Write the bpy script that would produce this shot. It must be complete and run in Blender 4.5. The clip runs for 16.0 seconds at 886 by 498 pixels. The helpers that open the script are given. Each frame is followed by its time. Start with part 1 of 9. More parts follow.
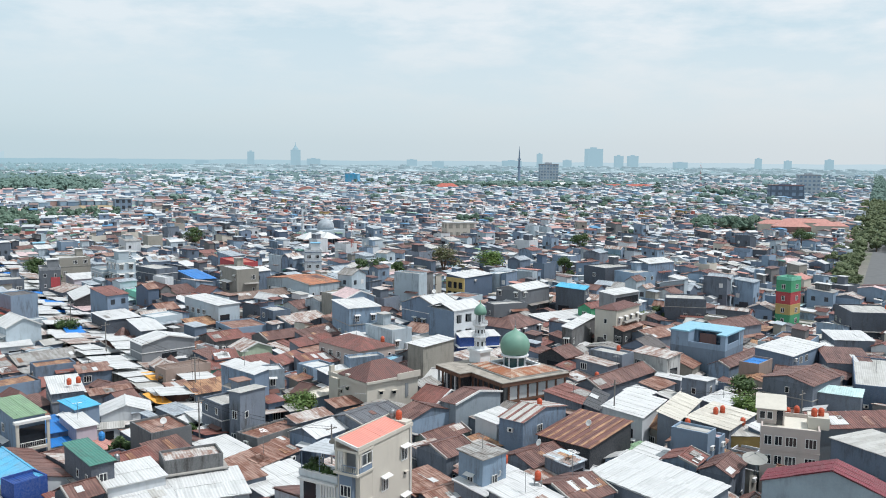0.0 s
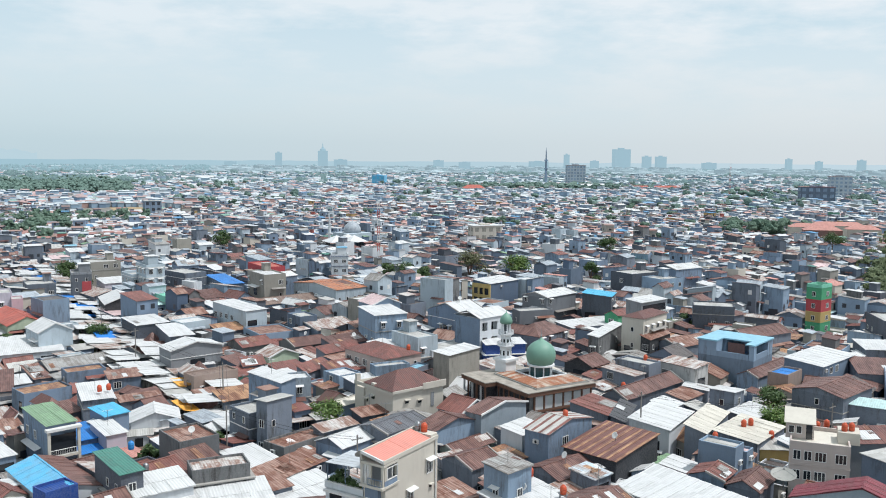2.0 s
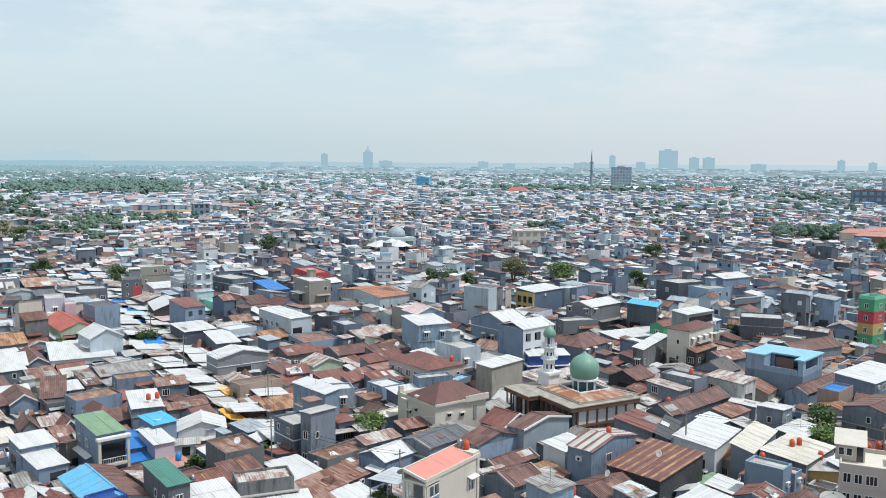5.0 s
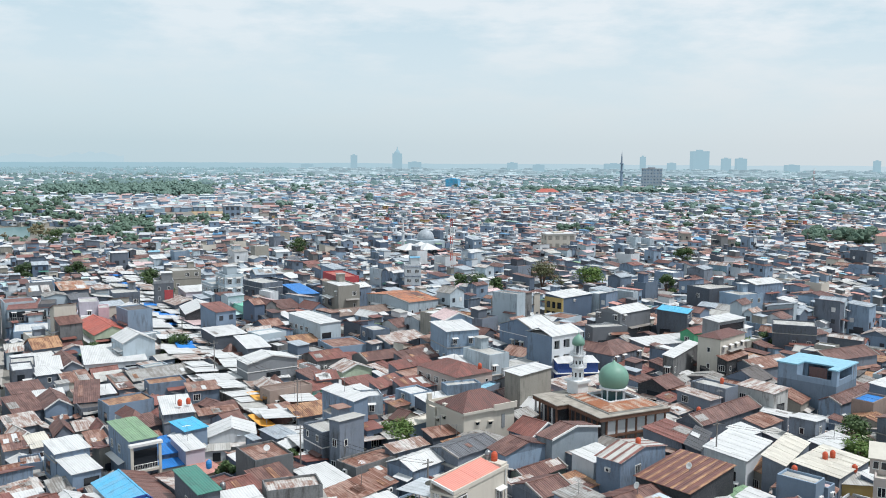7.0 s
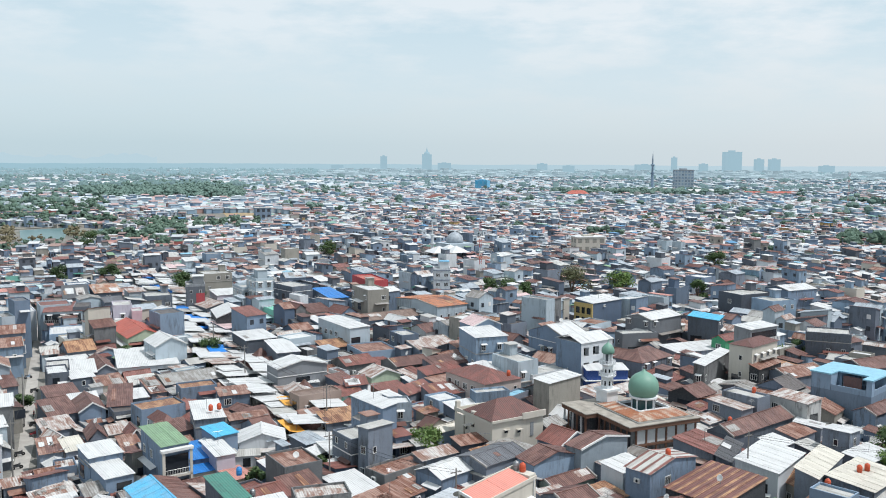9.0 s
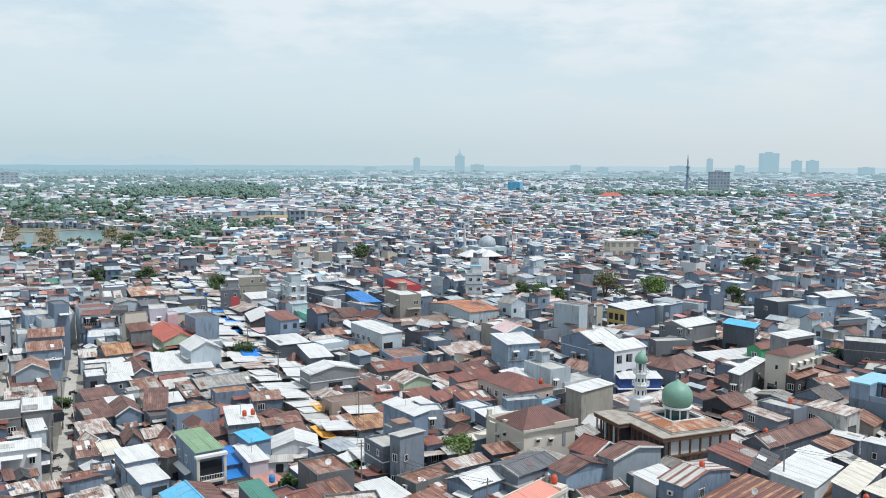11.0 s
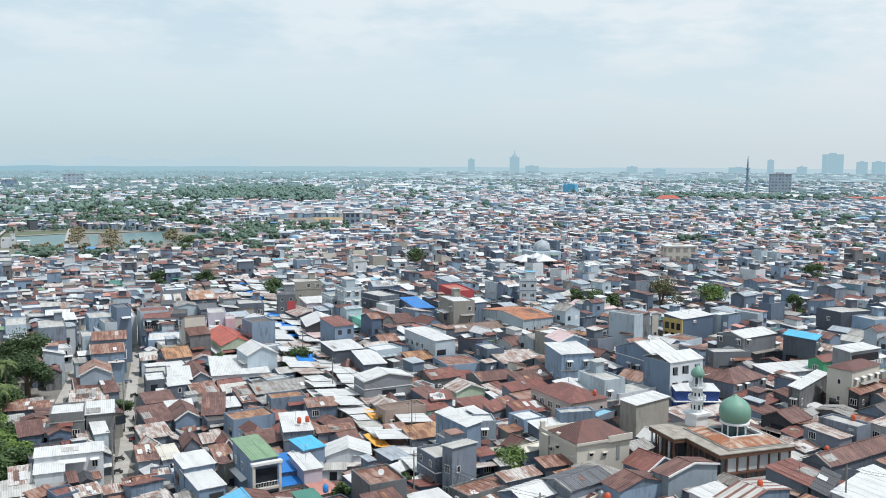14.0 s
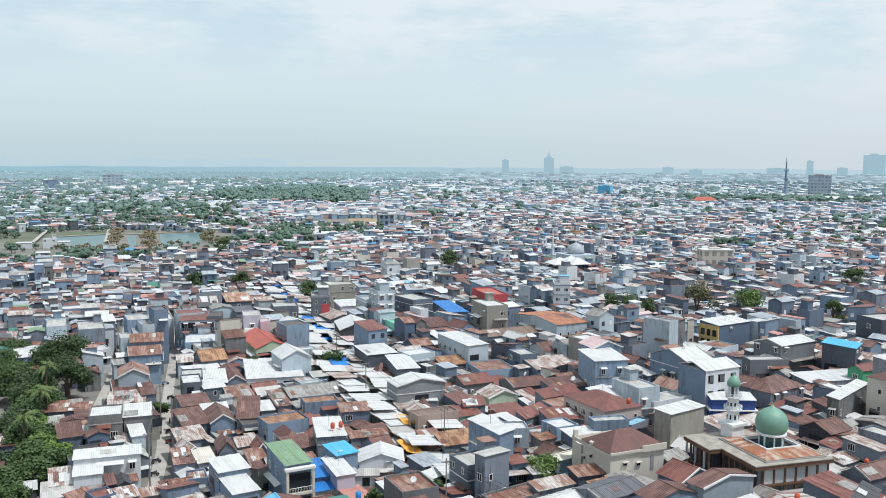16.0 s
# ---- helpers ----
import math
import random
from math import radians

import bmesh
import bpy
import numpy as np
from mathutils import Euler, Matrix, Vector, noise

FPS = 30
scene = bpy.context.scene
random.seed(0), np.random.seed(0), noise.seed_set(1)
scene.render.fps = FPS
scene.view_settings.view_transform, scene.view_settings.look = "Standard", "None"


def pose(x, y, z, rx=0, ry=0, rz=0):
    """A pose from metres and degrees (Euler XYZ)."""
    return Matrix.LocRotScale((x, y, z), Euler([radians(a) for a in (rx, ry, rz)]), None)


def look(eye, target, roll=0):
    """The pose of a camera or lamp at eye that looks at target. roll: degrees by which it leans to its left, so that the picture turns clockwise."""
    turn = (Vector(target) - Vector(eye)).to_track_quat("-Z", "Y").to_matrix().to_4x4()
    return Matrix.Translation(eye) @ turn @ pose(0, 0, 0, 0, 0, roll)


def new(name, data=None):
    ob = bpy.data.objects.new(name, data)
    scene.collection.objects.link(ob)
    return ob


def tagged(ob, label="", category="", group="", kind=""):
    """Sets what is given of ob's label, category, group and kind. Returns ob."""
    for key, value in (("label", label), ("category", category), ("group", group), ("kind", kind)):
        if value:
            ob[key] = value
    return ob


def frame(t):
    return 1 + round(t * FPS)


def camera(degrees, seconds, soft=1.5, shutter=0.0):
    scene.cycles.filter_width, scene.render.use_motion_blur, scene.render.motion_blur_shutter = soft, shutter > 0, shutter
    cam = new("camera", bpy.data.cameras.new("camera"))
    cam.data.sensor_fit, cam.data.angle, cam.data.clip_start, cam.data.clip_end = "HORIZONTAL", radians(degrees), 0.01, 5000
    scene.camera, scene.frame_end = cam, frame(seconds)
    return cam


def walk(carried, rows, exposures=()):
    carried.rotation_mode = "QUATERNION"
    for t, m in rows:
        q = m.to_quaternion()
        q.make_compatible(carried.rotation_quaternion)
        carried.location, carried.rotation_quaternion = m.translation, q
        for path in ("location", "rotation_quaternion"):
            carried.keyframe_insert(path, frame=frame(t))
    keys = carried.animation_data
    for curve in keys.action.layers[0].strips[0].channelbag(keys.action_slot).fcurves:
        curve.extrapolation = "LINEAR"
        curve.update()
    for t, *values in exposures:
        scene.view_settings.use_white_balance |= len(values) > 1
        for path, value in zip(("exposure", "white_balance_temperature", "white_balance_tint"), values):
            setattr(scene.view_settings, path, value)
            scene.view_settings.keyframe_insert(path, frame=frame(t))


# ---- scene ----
import itertools

# the camera: a drone that rises straight up and turns slowly to its left
cam = camera(54.17, 16.0, 1.0)
ROWS = [  # seconds, x, y, z, yaw, pitch, roll
    (0.0, 0.000, 0.000, 43.000, 0.272, -5.856, -0.431),
    (0.5, 0.019, 0.006, 43.356, 0.713, -5.852, -0.432),
    (1.0, 0.037, 0.013, 43.704, 1.144, -5.852, -0.409),
    (1.5, 0.055, 0.020, 44.044, 1.564, -5.844, -0.375),
    (2.0, 0.072, 0.027, 44.375, 2.024, -5.834, -0.374),
    (2.5, 0.089, 0.035, 44.699, 2.505, -5.827, -0.397),
    (3.0, 0.106, 0.043, 45.016, 3.003, -5.814, -0.406),
    (3.5, 0.122, 0.051, 45.326, 3.503, -5.814, -0.413),
    (4.0, 0.138, 0.060, 45.630, 3.995, -5.812, -0.394),
    (6.5, 0.212, 0.109, 47.065, 6.392, -5.750, -0.329),
    (7.0, 0.225, 0.120, 47.338, 6.875, -5.742, -0.295),
    (7.5, 0.238, 0.132, 47.607, 7.358, -5.730, -0.305),
    (8.0, 0.251, 0.143, 47.872, 7.843, -5.727, -0.280),
    (8.5, 0.264, 0.155, 48.135, 8.333, -5.723, -0.260),
    (9.0, 0.276, 0.168, 48.394, 8.820, -5.702, -0.257),
    (11.5, 0.330, 0.235, 49.664, 11.561, -5.613, -0.236),
    (12.0, 0.340, 0.250, 49.915, 12.141, -5.614, -0.234),
    (12.5, 0.349, 0.265, 50.166, 12.724, -5.595, -0.237),
    (13.0, 0.358, 0.280, 50.416, 13.288, -5.577, -0.225),
    (13.5, 0.367, 0.296, 50.668, 13.877, -5.571, -0.242),
    (14.0, 0.375, 0.312, 50.920, 14.581, -5.563, -0.233),
    (14.5, 0.383, 0.328, 51.173, 15.195, -5.566, -0.241),
    (15.0, 0.391, 0.345, 51.429, 15.771, -5.539, -0.238),
    (15.5, 0.398, 0.362, 51.686, 16.311, -5.542, -0.259),
    (16.0, 0.404, 0.380, 51.945, 16.820, -5.541, -0.258),
]
walk(cam, [(t, pose(x, y, z, 90 + pitch, roll, yaw)) for t, x, y, z, yaw, pitch, roll in ROWS], [(0.0, 0.0, 6300, 10), (16.0, 0.0, 6300, 10)])

# ---- sky, sun ----
SUN_AZ, SUN_EL = radians(99), radians(64)   # azimuth clockwise from +y (the way ahead)
world = bpy.data.worlds.new("world")
scene.world = world
world.use_nodes = True
wn, wl = world.node_tree.nodes, world.node_tree.links
wn.clear()
w_out, w_bg = wn.new("ShaderNodeOutputWorld"), wn.new("ShaderNodeBackground")
w_sky = wn.new("ShaderNodeTexSky")
w_sky.sky_type, w_sky.sun_disc = 'NISHITA', False
w_sky.sun_elevation, w_sky.sun_rotation = SUN_EL, SUN_AZ
w_sky.air_density, w_sky.dust_density, w_sky.ozone_density = 1.0, 2.0, 1.0
w_co = wn.new("ShaderNodeTexCoord")
w_map = wn.new("ShaderNodeMapping")
w_map.inputs["Scale"].default_value = (2.0, 2.0, 7.0)
w_n1 = wn.new("ShaderNodeTexNoise")
w_n1.inputs["Scale"].default_value, w_n1.inputs["Detail"].default_value, w_n1.inputs["Roughness"].default_value = 3.4, 8.0, 0.58
w_ramp = wn.new("ShaderNodeMapRange")
w_ramp.inputs["From Min"].default_value, w_ramp.inputs["From Max"].default_value = 0.41, 0.6
w_ramp.inputs["To Min"].default_value, w_ramp.inputs["To Max"].default_value = 0.0, 1.0
w_sep = wn.new("ShaderNodeSeparateXYZ")
w_veil = wn.new("ShaderNodeMapRange")      # near the horizon the haze is even
w_veil.inputs["From Min"].default_value, w_veil.inputs["From Max"].default_value = 0.02, 0.15
w_col = wn.new("ShaderNodeMix")
w_col.data_type = 'RGBA'
w_side = wn.new("ShaderNodeMapRange")      # the haze brightens towards the sun
w_side.inputs["From Min"].default_value, w_side.inputs["From Max"].default_value = -0.45, 0.4
w_haze = wn.new("ShaderNodeMix")
w_haze.data_type = 'RGBA'
w_haze.inputs[6].default_value = (6.1, 7.5, 8.0, 1)
w_haze.inputs[7].default_value = (7.7, 8.25, 8.45, 1)
w_cloud = wn.new("ShaderNodeMix")      # cloud, whiter towards the sun
w_cloud.data_type = 'RGBA'
w_cloud.inputs[6].default_value = (8.5, 9.2, 9.4, 1)
w_cloud.inputs[7].default_value = (9.2, 9.55, 9.6, 1)
w_mix = wn.new("ShaderNodeMix")
w_mix.data_type = 'RGBA'
w_bg.inputs["Strength"].default_value = 0.1
wl.new(w_co.outputs["Generated"], w_map.inputs["Vector"])
wl.new(w_map.outputs["Vector"], w_n1.inputs["Vector"])
wl.new(w_n1.outputs["Fac"], w_ramp.inputs["Value"])
wl.new(w_co.outputs["Generated"], w_sep.inputs["Vector"])
wl.new(w_sep.outputs["Z"], w_veil.inputs["Value"])
wl.new(w_sep.outputs["X"], w_side.inputs["Value"])
wl.new(w_side.outputs["Result"], w_haze.inputs[0])
wl.new(w_haze.outputs[2], w_col.inputs[6])
wl.new(w_side.outputs["Result"], w_cloud.inputs[0])
wl.new(w_cloud.outputs[2], w_col.inputs[7])
wl.new(w_veil.outputs["Result"], w_col.inputs[0])
w_gap = wn.new("ShaderNodeMix")      # thin blue between the clouds, higher up
w_gap.data_type = 'RGBA'
w_gap.inputs[6].default_value = (6.7, 8.15, 8.75, 1)
wl.new(w_ramp.outputs["Result"], w_gap.inputs[0])
wl.new(w_col.outputs[2], w_gap.inputs[7])
w_low = wn.new("ShaderNodeMix")
w_low.data_type = 'RGBA'
wl.new(w_veil.outputs["Result"], w_low.inputs[0])
wl.new(w_col.outputs[2], w_low.inputs[6])
wl.new(w_gap.outputs[2], w_low.inputs[7])
w_mix.inputs[0].default_value = 0.85
wl.new(w_sky.outputs["Color"], w_mix.inputs[6])
wl.new(w_low.outputs[2], w_mix.inputs[7])
wl.new(w_mix.outputs[2], w_bg.inputs["Color"])
wl.new(w_bg.outputs["Background"], w_out.inputs["Surface"])

sun = new("sun", bpy.data.lights.new("sun", "SUN"))
sun.data.energy, sun.data.angle, sun.data.color = 3.68, radians(0.6), (1.0, 0.97, 0.93)
sx, sy, sz = math.sin(SUN_AZ) * math.cos(SUN_EL), math.cos(SUN_AZ) * math.cos(SUN_EL), math.sin(SUN_EL)
sun.matrix_world = look((sx * 300, sy * 300, sz * 300), (0, 0, 0))

# ---- materials ----
MATS = {}


def nodes_of(name, rough=0.7, metal=0.0, spec=0.4):
    m = bpy.data.materials.new(name)
    m.use_nodes = True
    nt = m.node_tree
    b = nt.nodes["Principled BSDF"]
    b.inputs["Roughness"].default_value, b.inputs["Metallic"].default_value = rough, metal
    b.inputs["Specular IOR Level"].default_value = spec
    MATS[name] = m
    return m, nt.nodes, nt.links, b


def noise_node(n, l, scale, detail=4.0, rough=0.6, stretch=None):
    co = n.new("ShaderNodeNewGeometry")
    t = n.new("ShaderNodeTexNoise")
    t.inputs["Scale"].default_value, t.inputs["Detail"].default_value, t.inputs["Roughness"].default_value = scale, detail, rough
    src = co.outputs["Position"]
    if stretch:
        mp = n.new("ShaderNodeMapping")
        mp.inputs["Scale"].default_value = stretch
        l.new(src, mp.inputs["Vector"])
        src = mp.outputs["Vector"]
    l.new(src, t.inputs["Vector"])
    return t.outputs["Fac"]


def rng(n, l, fac, a, b, c, d):
    r = n.new("ShaderNodeMapRange")
    for k, v in zip(("From Min", "From Max", "To Min", "To Max"), (a, b, c, d)):
        r.inputs[k].default_value = v
    l.new(fac, r.inputs["Value"])
    return r.outputs["Result"]


def mixc(n, l, fac, a, b, mode='MIX'):
    x = n.new("ShaderNodeMix")
    x.data_type, x.blend_type = 'RGBA', mode
    for sock, v in ((x.inputs[0], fac), (x.inputs[6], a), (x.inputs[7], b)):
        if isinstance(v, (int, float)):
            sock.default_value = v
        elif isinstance(v, tuple):
            sock.default_value = (*v, 1)
        else:
            l.new(v, sock)
    return x.outputs[2]


def maths(n, l, op, a, b):
    x = n.new("ShaderNodeMath")
    x.operation = op
    for sock, v in zip(x.inputs, (a, b)):
        if isinstance(v, (int, float)):
            sock.default_value = v
        else:
            l.new(v, sock)
    return x.outputs[0]


def island(n):
    return n.new("ShaderNodeNewGeometry").outputs["Random Per Island"]


def objrand(n):
    return n.new("ShaderNodeObjectInfo").outputs["Random"]


def sheet_mat(name, clean, worn, low, high, rough=0.5, grime=0.25, spec=0.4, streak=0.5, fresh=0.0, ribs=0.22):
    """Roof sheets laid side by side: each between its clean and its worn colour, with streaks down the fall, blotches, grime and ribs."""
    m, n, l, b = nodes_of(name, rough, 0.0, spec)
    uv = n.new("ShaderNodeUVMap")
    sep = n.new("ShaderNodeSeparateXYZ")
    l.new(uv.outputs["UV"], sep.inputs["Vector"])
    isl, obj = island(n), objrand(n)
    seed = maths(n, l, 'MULTIPLY', maths(n, l, 'ADD', isl, obj), 61.7)
    col = n.new("ShaderNodeMath")
    col.operation = 'FLOOR'
    l.new(maths(n, l, 'DIVIDE', sep.outputs["X"], 0.8), col.inputs[0])
    row = n.new("ShaderNodeMath")
    row.operation = 'FLOOR'
    l.new(maths(n, l, 'DIVIDE', sep.outputs["Y"], 2.6), row.inputs[0])
    wv = n.new("ShaderNodeCombineXYZ")
    for k, v in zip("XYZ", (col.outputs[0], row.outputs[0], seed)):
        l.new(v, wv.inputs[k])
    white = n.new("ShaderNodeTexWhiteNoise")
    l.new(wv.outputs[0], white.inputs["Vector"])
    sv = n.new("ShaderNodeCombineXYZ")
    l.new(maths(n, l, 'MULTIPLY', sep.outputs["X"], 3.0), sv.inputs["X"])
    l.new(maths(n, l, 'MULTIPLY', sep.outputs["Y"], 0.45), sv.inputs["Y"])
    l.new(seed, sv.inputs["Z"])
    st = n.new("ShaderNodeTexNoise")
    st.inputs["Scale"].default_value, st.inputs["Detail"].default_value, st.inputs["Roughness"].default_value = 1.0, 6.0, 0.65
    l.new(sv.outputs[0], st.inputs["Vector"])
    blot = noise_node(n, l, 0.55, 6.0, 0.7)
    if ribs > 0.15:        # old sheets differ less from one another than along their own length
        low, high = low + 0.24 * (high - low), high - 0.24 * (high - low)
    f = maths(n, l, 'ADD', rng(n, l, white.outputs["Value"], 0, 1, low, high), rng(n, l, blot, 0.35, 0.65, -0.3 if ribs > 0.15 else -0.15, 0.3 if ribs > 0.15 else 0.15))
    f = maths(n, l, 'ADD', f, rng(n, l, st.outputs["Fac"], 0.3, 0.7, -streak, streak))
    f = maths(n, l, 'ADD', f, rng(n, l, isl, 0, 1, -0.2, 0.2))
    f = rng(n, l, f, 0.1, 0.9, 0, 1)
    c = mixc(n, l, f, clean, worn)
    if fresh:      # here and there a sheet has been replaced by new zinc
        c = mixc(n, l, rng(n, l, white.outputs["Color"], 1 - fresh, 1 - fresh + 0.01, 0, 0.85), c, (0.5, 0.49, 0.48))
    dirt = rng(n, l, noise_node(n, l, 1.7, 6.0, 0.7), 0.48, 0.72, 0.0, grime)
    c = mixc(n, l, dirt, c, (0.08, 0.065, 0.055))
    rib = n.new("ShaderNodeMath")
    rib.operation = 'SINE'
    l.new(maths(n, l, 'MULTIPLY', sep.outputs["X"], 19.0), rib.inputs[0])
    c = mixc(n, l, rng(n, l, rib.outputs[0], 0.2, 1.0, 0.0, ribs), c, (0.06, 0.05, 0.05))
    l.new(c, b.inputs["Base Color"])
    bump = n.new("ShaderNodeBump")
    bump.inputs["Strength"].default_value, bump.inputs["Distance"].default_value = 0.35, 0.05
    l.new(maths(n, l, 'ADD', rib.outputs[0], maths(n, l, 'MULTIPLY', blot, 3.0)), bump.inputs["Height"])
    l.new(bump.outputs["Normal"], b.inputs["Normal"])
    return m


def wall_mat(name, col, grime=0.45, streak=0.5, rough=0.85, vary=0.3):
    """Painted or bare plaster: faint clouding, rain streaks in patches, and some walls far darker than others."""
    m, n, l, b = nodes_of(name, rough, 0.0, 0.25)
    big = noise_node(n, l, 0.3, 5.0, 0.6)
    spots = noise_node(n, l, 0.16, 3.0, 0.5)
    st = noise_node(n, l, 1.0, 6.0, 0.7, (1.5, 1.5, 0.3))
    fine = noise_node(n, l, 5.0, 4.0, 0.65)
    c = mixc(n, l, rng(n, l, big, 0.35, 0.7, 0, grime * 0.6), col, tuple(x * 0.6 for x in col))
    wet = maths(n, l, 'MULTIPLY', rng(n, l, st, 0.46, 0.68, 0, streak), rng(n, l, spots, 0.44, 0.58, 0.12, 1))
    c = mixc(n, l, wet, c, (0.055, 0.054, 0.053))
    c = mixc(n, l, rng(n, l, fine, 0.35, 0.7, 0, 0.12), c, (0.5, 0.5, 0.5))
    any_ = n.new("ShaderNodeMath")
    any_.operation = 'FRACT'
    l.new(maths(n, l, 'ADD', maths(n, l, 'MULTIPLY', objrand(n), 7.3), maths(n, l, 'MULTIPLY', island(n), 5.1)), any_.inputs[0])
    c = mixc(n, l, rng(n, l, any_.outputs[0], 0.45, 1, 0, vary), c, (0.05, 0.062, 0.082))
    l.new(c, b.inputs["Base Color"])
    bump = n.new("ShaderNodeBump")
    bump.inputs["Strength"].default_value, bump.inputs["Distance"].default_value = 0.2, 0.03
    l.new(fine, bump.inputs["Height"])
    l.new(bump.outputs["Normal"], b.inputs["Normal"])
    return m


def plain_mat(name, col, rough=0.6, spec=0.4, metal=0.0, var=0.3, scale=2.0):
    m, n, l, b = nodes_of(name, rough, metal, spec)
    c = mixc(n, l, rng(n, l, noise_node(n, l, scale, 5.0), 0.35, 0.7, 0, var), col, tuple(x * 0.55 for x in col))
    l.new(c, b.inputs["Base Color"])
    return m


SMOOTH = ("white", "pale", "salmon", "green", "teal", "blue", "cyan", "mint", "royal", "lightblue", "cyanflat", "beigeroof", "maroon", "red", "paleteal")
RUST, DARK = (0.17, 0.068, 0.043), (0.1, 0.046, 0.039)
def roof_kind(nm, a, w, lo, hi):
    sheet_mat("roof_" + nm, a, w, lo, hi, grime=0.1 if nm in ("white", "pale", "salmon", "beigeroof") else 0.35, streak=0.16 if nm in SMOOTH else 0.6, ribs=0.1 if nm in SMOOTH else 0.22,
              fresh={"rust": 0.05, "darkrust": 0.03, "rustred": 0.03, "rustorange": 0.04, "greyroof": 0.08, "redrust": 0.03}.get(nm, 0.0))


roof_kind("white", (0.575, 0.58, 0.58), (0.4, 0.405, 0.405), -0.25, 0.45)
roof_kind("pale", (0.48, 0.475, 0.455), (0.31, 0.3, 0.28), -0.05, 0.7)
roof_kind("greyroof", (0.36, 0.36, 0.35), (0.19, 0.17, 0.155), 0.1, 0.8)
roof_kind("darkgreyroof", (0.14, 0.15, 0.17), (0.09, 0.09, 0.1), 0.1, 0.8)
roof_kind("blackroof", (0.07, 0.075, 0.085), (0.05, 0.05, 0.055), 0.1, 0.8)
roof_kind("darkroof", (0.12, 0.11, 0.11), (0.08, 0.065, 0.06), 0.1, 0.9)
roof_kind("rust", (0.36, 0.235, 0.19), RUST, 0.0, 1.15)
roof_kind("darkrust", (0.2, 0.105, 0.088), DARK, 0.0, 1.1)
roof_kind("rustred", (0.25, 0.1, 0.083), (0.145, 0.055, 0.044), 0.0, 1.0)
roof_kind("rustorange", (0.46, 0.27, 0.15), (0.19, 0.085, 0.05), -0.1, 1.1)
roof_kind("rustmix", (0.5, 0.42, 0.35), (0.31, 0.11, 0.045), -0.15, 1.35)
roof_kind("rustwhite", (0.54, 0.52, 0.5), (0.24, 0.13, 0.095), -0.3, 1.1)
roof_kind("stripe", (0.58, 0.56, 0.53), (0.22, 0.1, 0.075), -0.4, 0.75)
roof_kind("ruststripe", (0.32, 0.15, 0.095), (0.115, 0.048, 0.04), 0.15, 1.15)
roof_kind("maroonrust", (0.2, 0.085, 0.07), (0.12, 0.052, 0.047), 0, 1)
roof_kind("maroon", (0.2, 0.035, 0.05), (0.13, 0.03, 0.038), 0, 0.7)
roof_kind("redtile", (0.15, 0.06, 0.05), (0.1, 0.045, 0.04), 0, 0.9)
roof_kind("red", (0.48, 0.12, 0.085), (0.32, 0.09, 0.07), 0, 0.8)
roof_kind("redrust", (0.24, 0.085, 0.07), (0.14, 0.06, 0.05), 0, 1)
roof_kind("redsoft", (0.52, 0.25, 0.21), (0.42, 0.19, 0.16), 0, 0.8)
roof_kind("salmon", (0.64, 0.25, 0.2), (0.56, 0.22, 0.18), 0, 0.6)
roof_kind("orange", (0.52, 0.2, 0.09), (0.26, 0.12, 0.08), -0.2, 1.1)
roof_kind("green", (0.2, 0.32, 0.19), (0.16, 0.25, 0.16), 0, 0.6)
roof_kind("teal", (0.06, 0.2, 0.16), (0.05, 0.15, 0.125), 0, 0.6)
roof_kind("mint", (0.2, 0.55, 0.4), (0.16, 0.42, 0.32), 0, 0.6)
roof_kind("blue", (0.02, 0.19, 0.55), (0.03, 0.15, 0.4), 0, 0.5)
roof_kind("royal", (0.012, 0.06, 0.27), (0.012, 0.05, 0.2), 0, 0.5)
roof_kind("cyan", (0.07, 0.42, 0.66), (0.09, 0.34, 0.5), 0, 0.5)
roof_kind("lightblue", (0.1, 0.42, 0.66), (0.2, 0.36, 0.5), 0, 0.5)
roof_kind("cyanflat", (0.24, 0.47, 0.6), (0.22, 0.38, 0.46), 0, 0.5)
roof_kind("paleteal", (0.5, 0.68, 0.68), (0.36, 0.48, 0.48), 0, 0.5)
roof_kind("paleblue", (0.5, 0.6, 0.68), (0.36, 0.3, 0.27), 0, 0.8)
roof_kind("pinkwhite", (0.66, 0.5, 0.5), (0.48, 0.36, 0.36), 0, 0.7)
roof_kind("beigeroof", (0.6, 0.57, 0.5), (0.44, 0.41, 0.36), 0, 0.6)
roof_kind("brownroof", (0.24, 0.175, 0.145), (0.16, 0.11, 0.09), 0, 0.9)
# bluer than plain sheet, to carry some mid-distance haze
roof_kind("zinc", (0.4, 0.45, 0.495), (0.26, 0.29, 0.325), 0.0, 0.8)
roof_kind("translucent", (0.46, 0.49, 0.52), (0.36, 0.38, 0.4), 0, 0.7)


def wall_kind(nm, c, g, s):
    wall_mat("wall_" + nm, c, g, s, vary=0.65 if nm in ("grey", "bluegrey", "greywall", "darkgrey", "green2") else 0.5 if nm == "bluewall" else 0.0 if nm in ("cream", "beigewall", "whitewall") else 0.2)


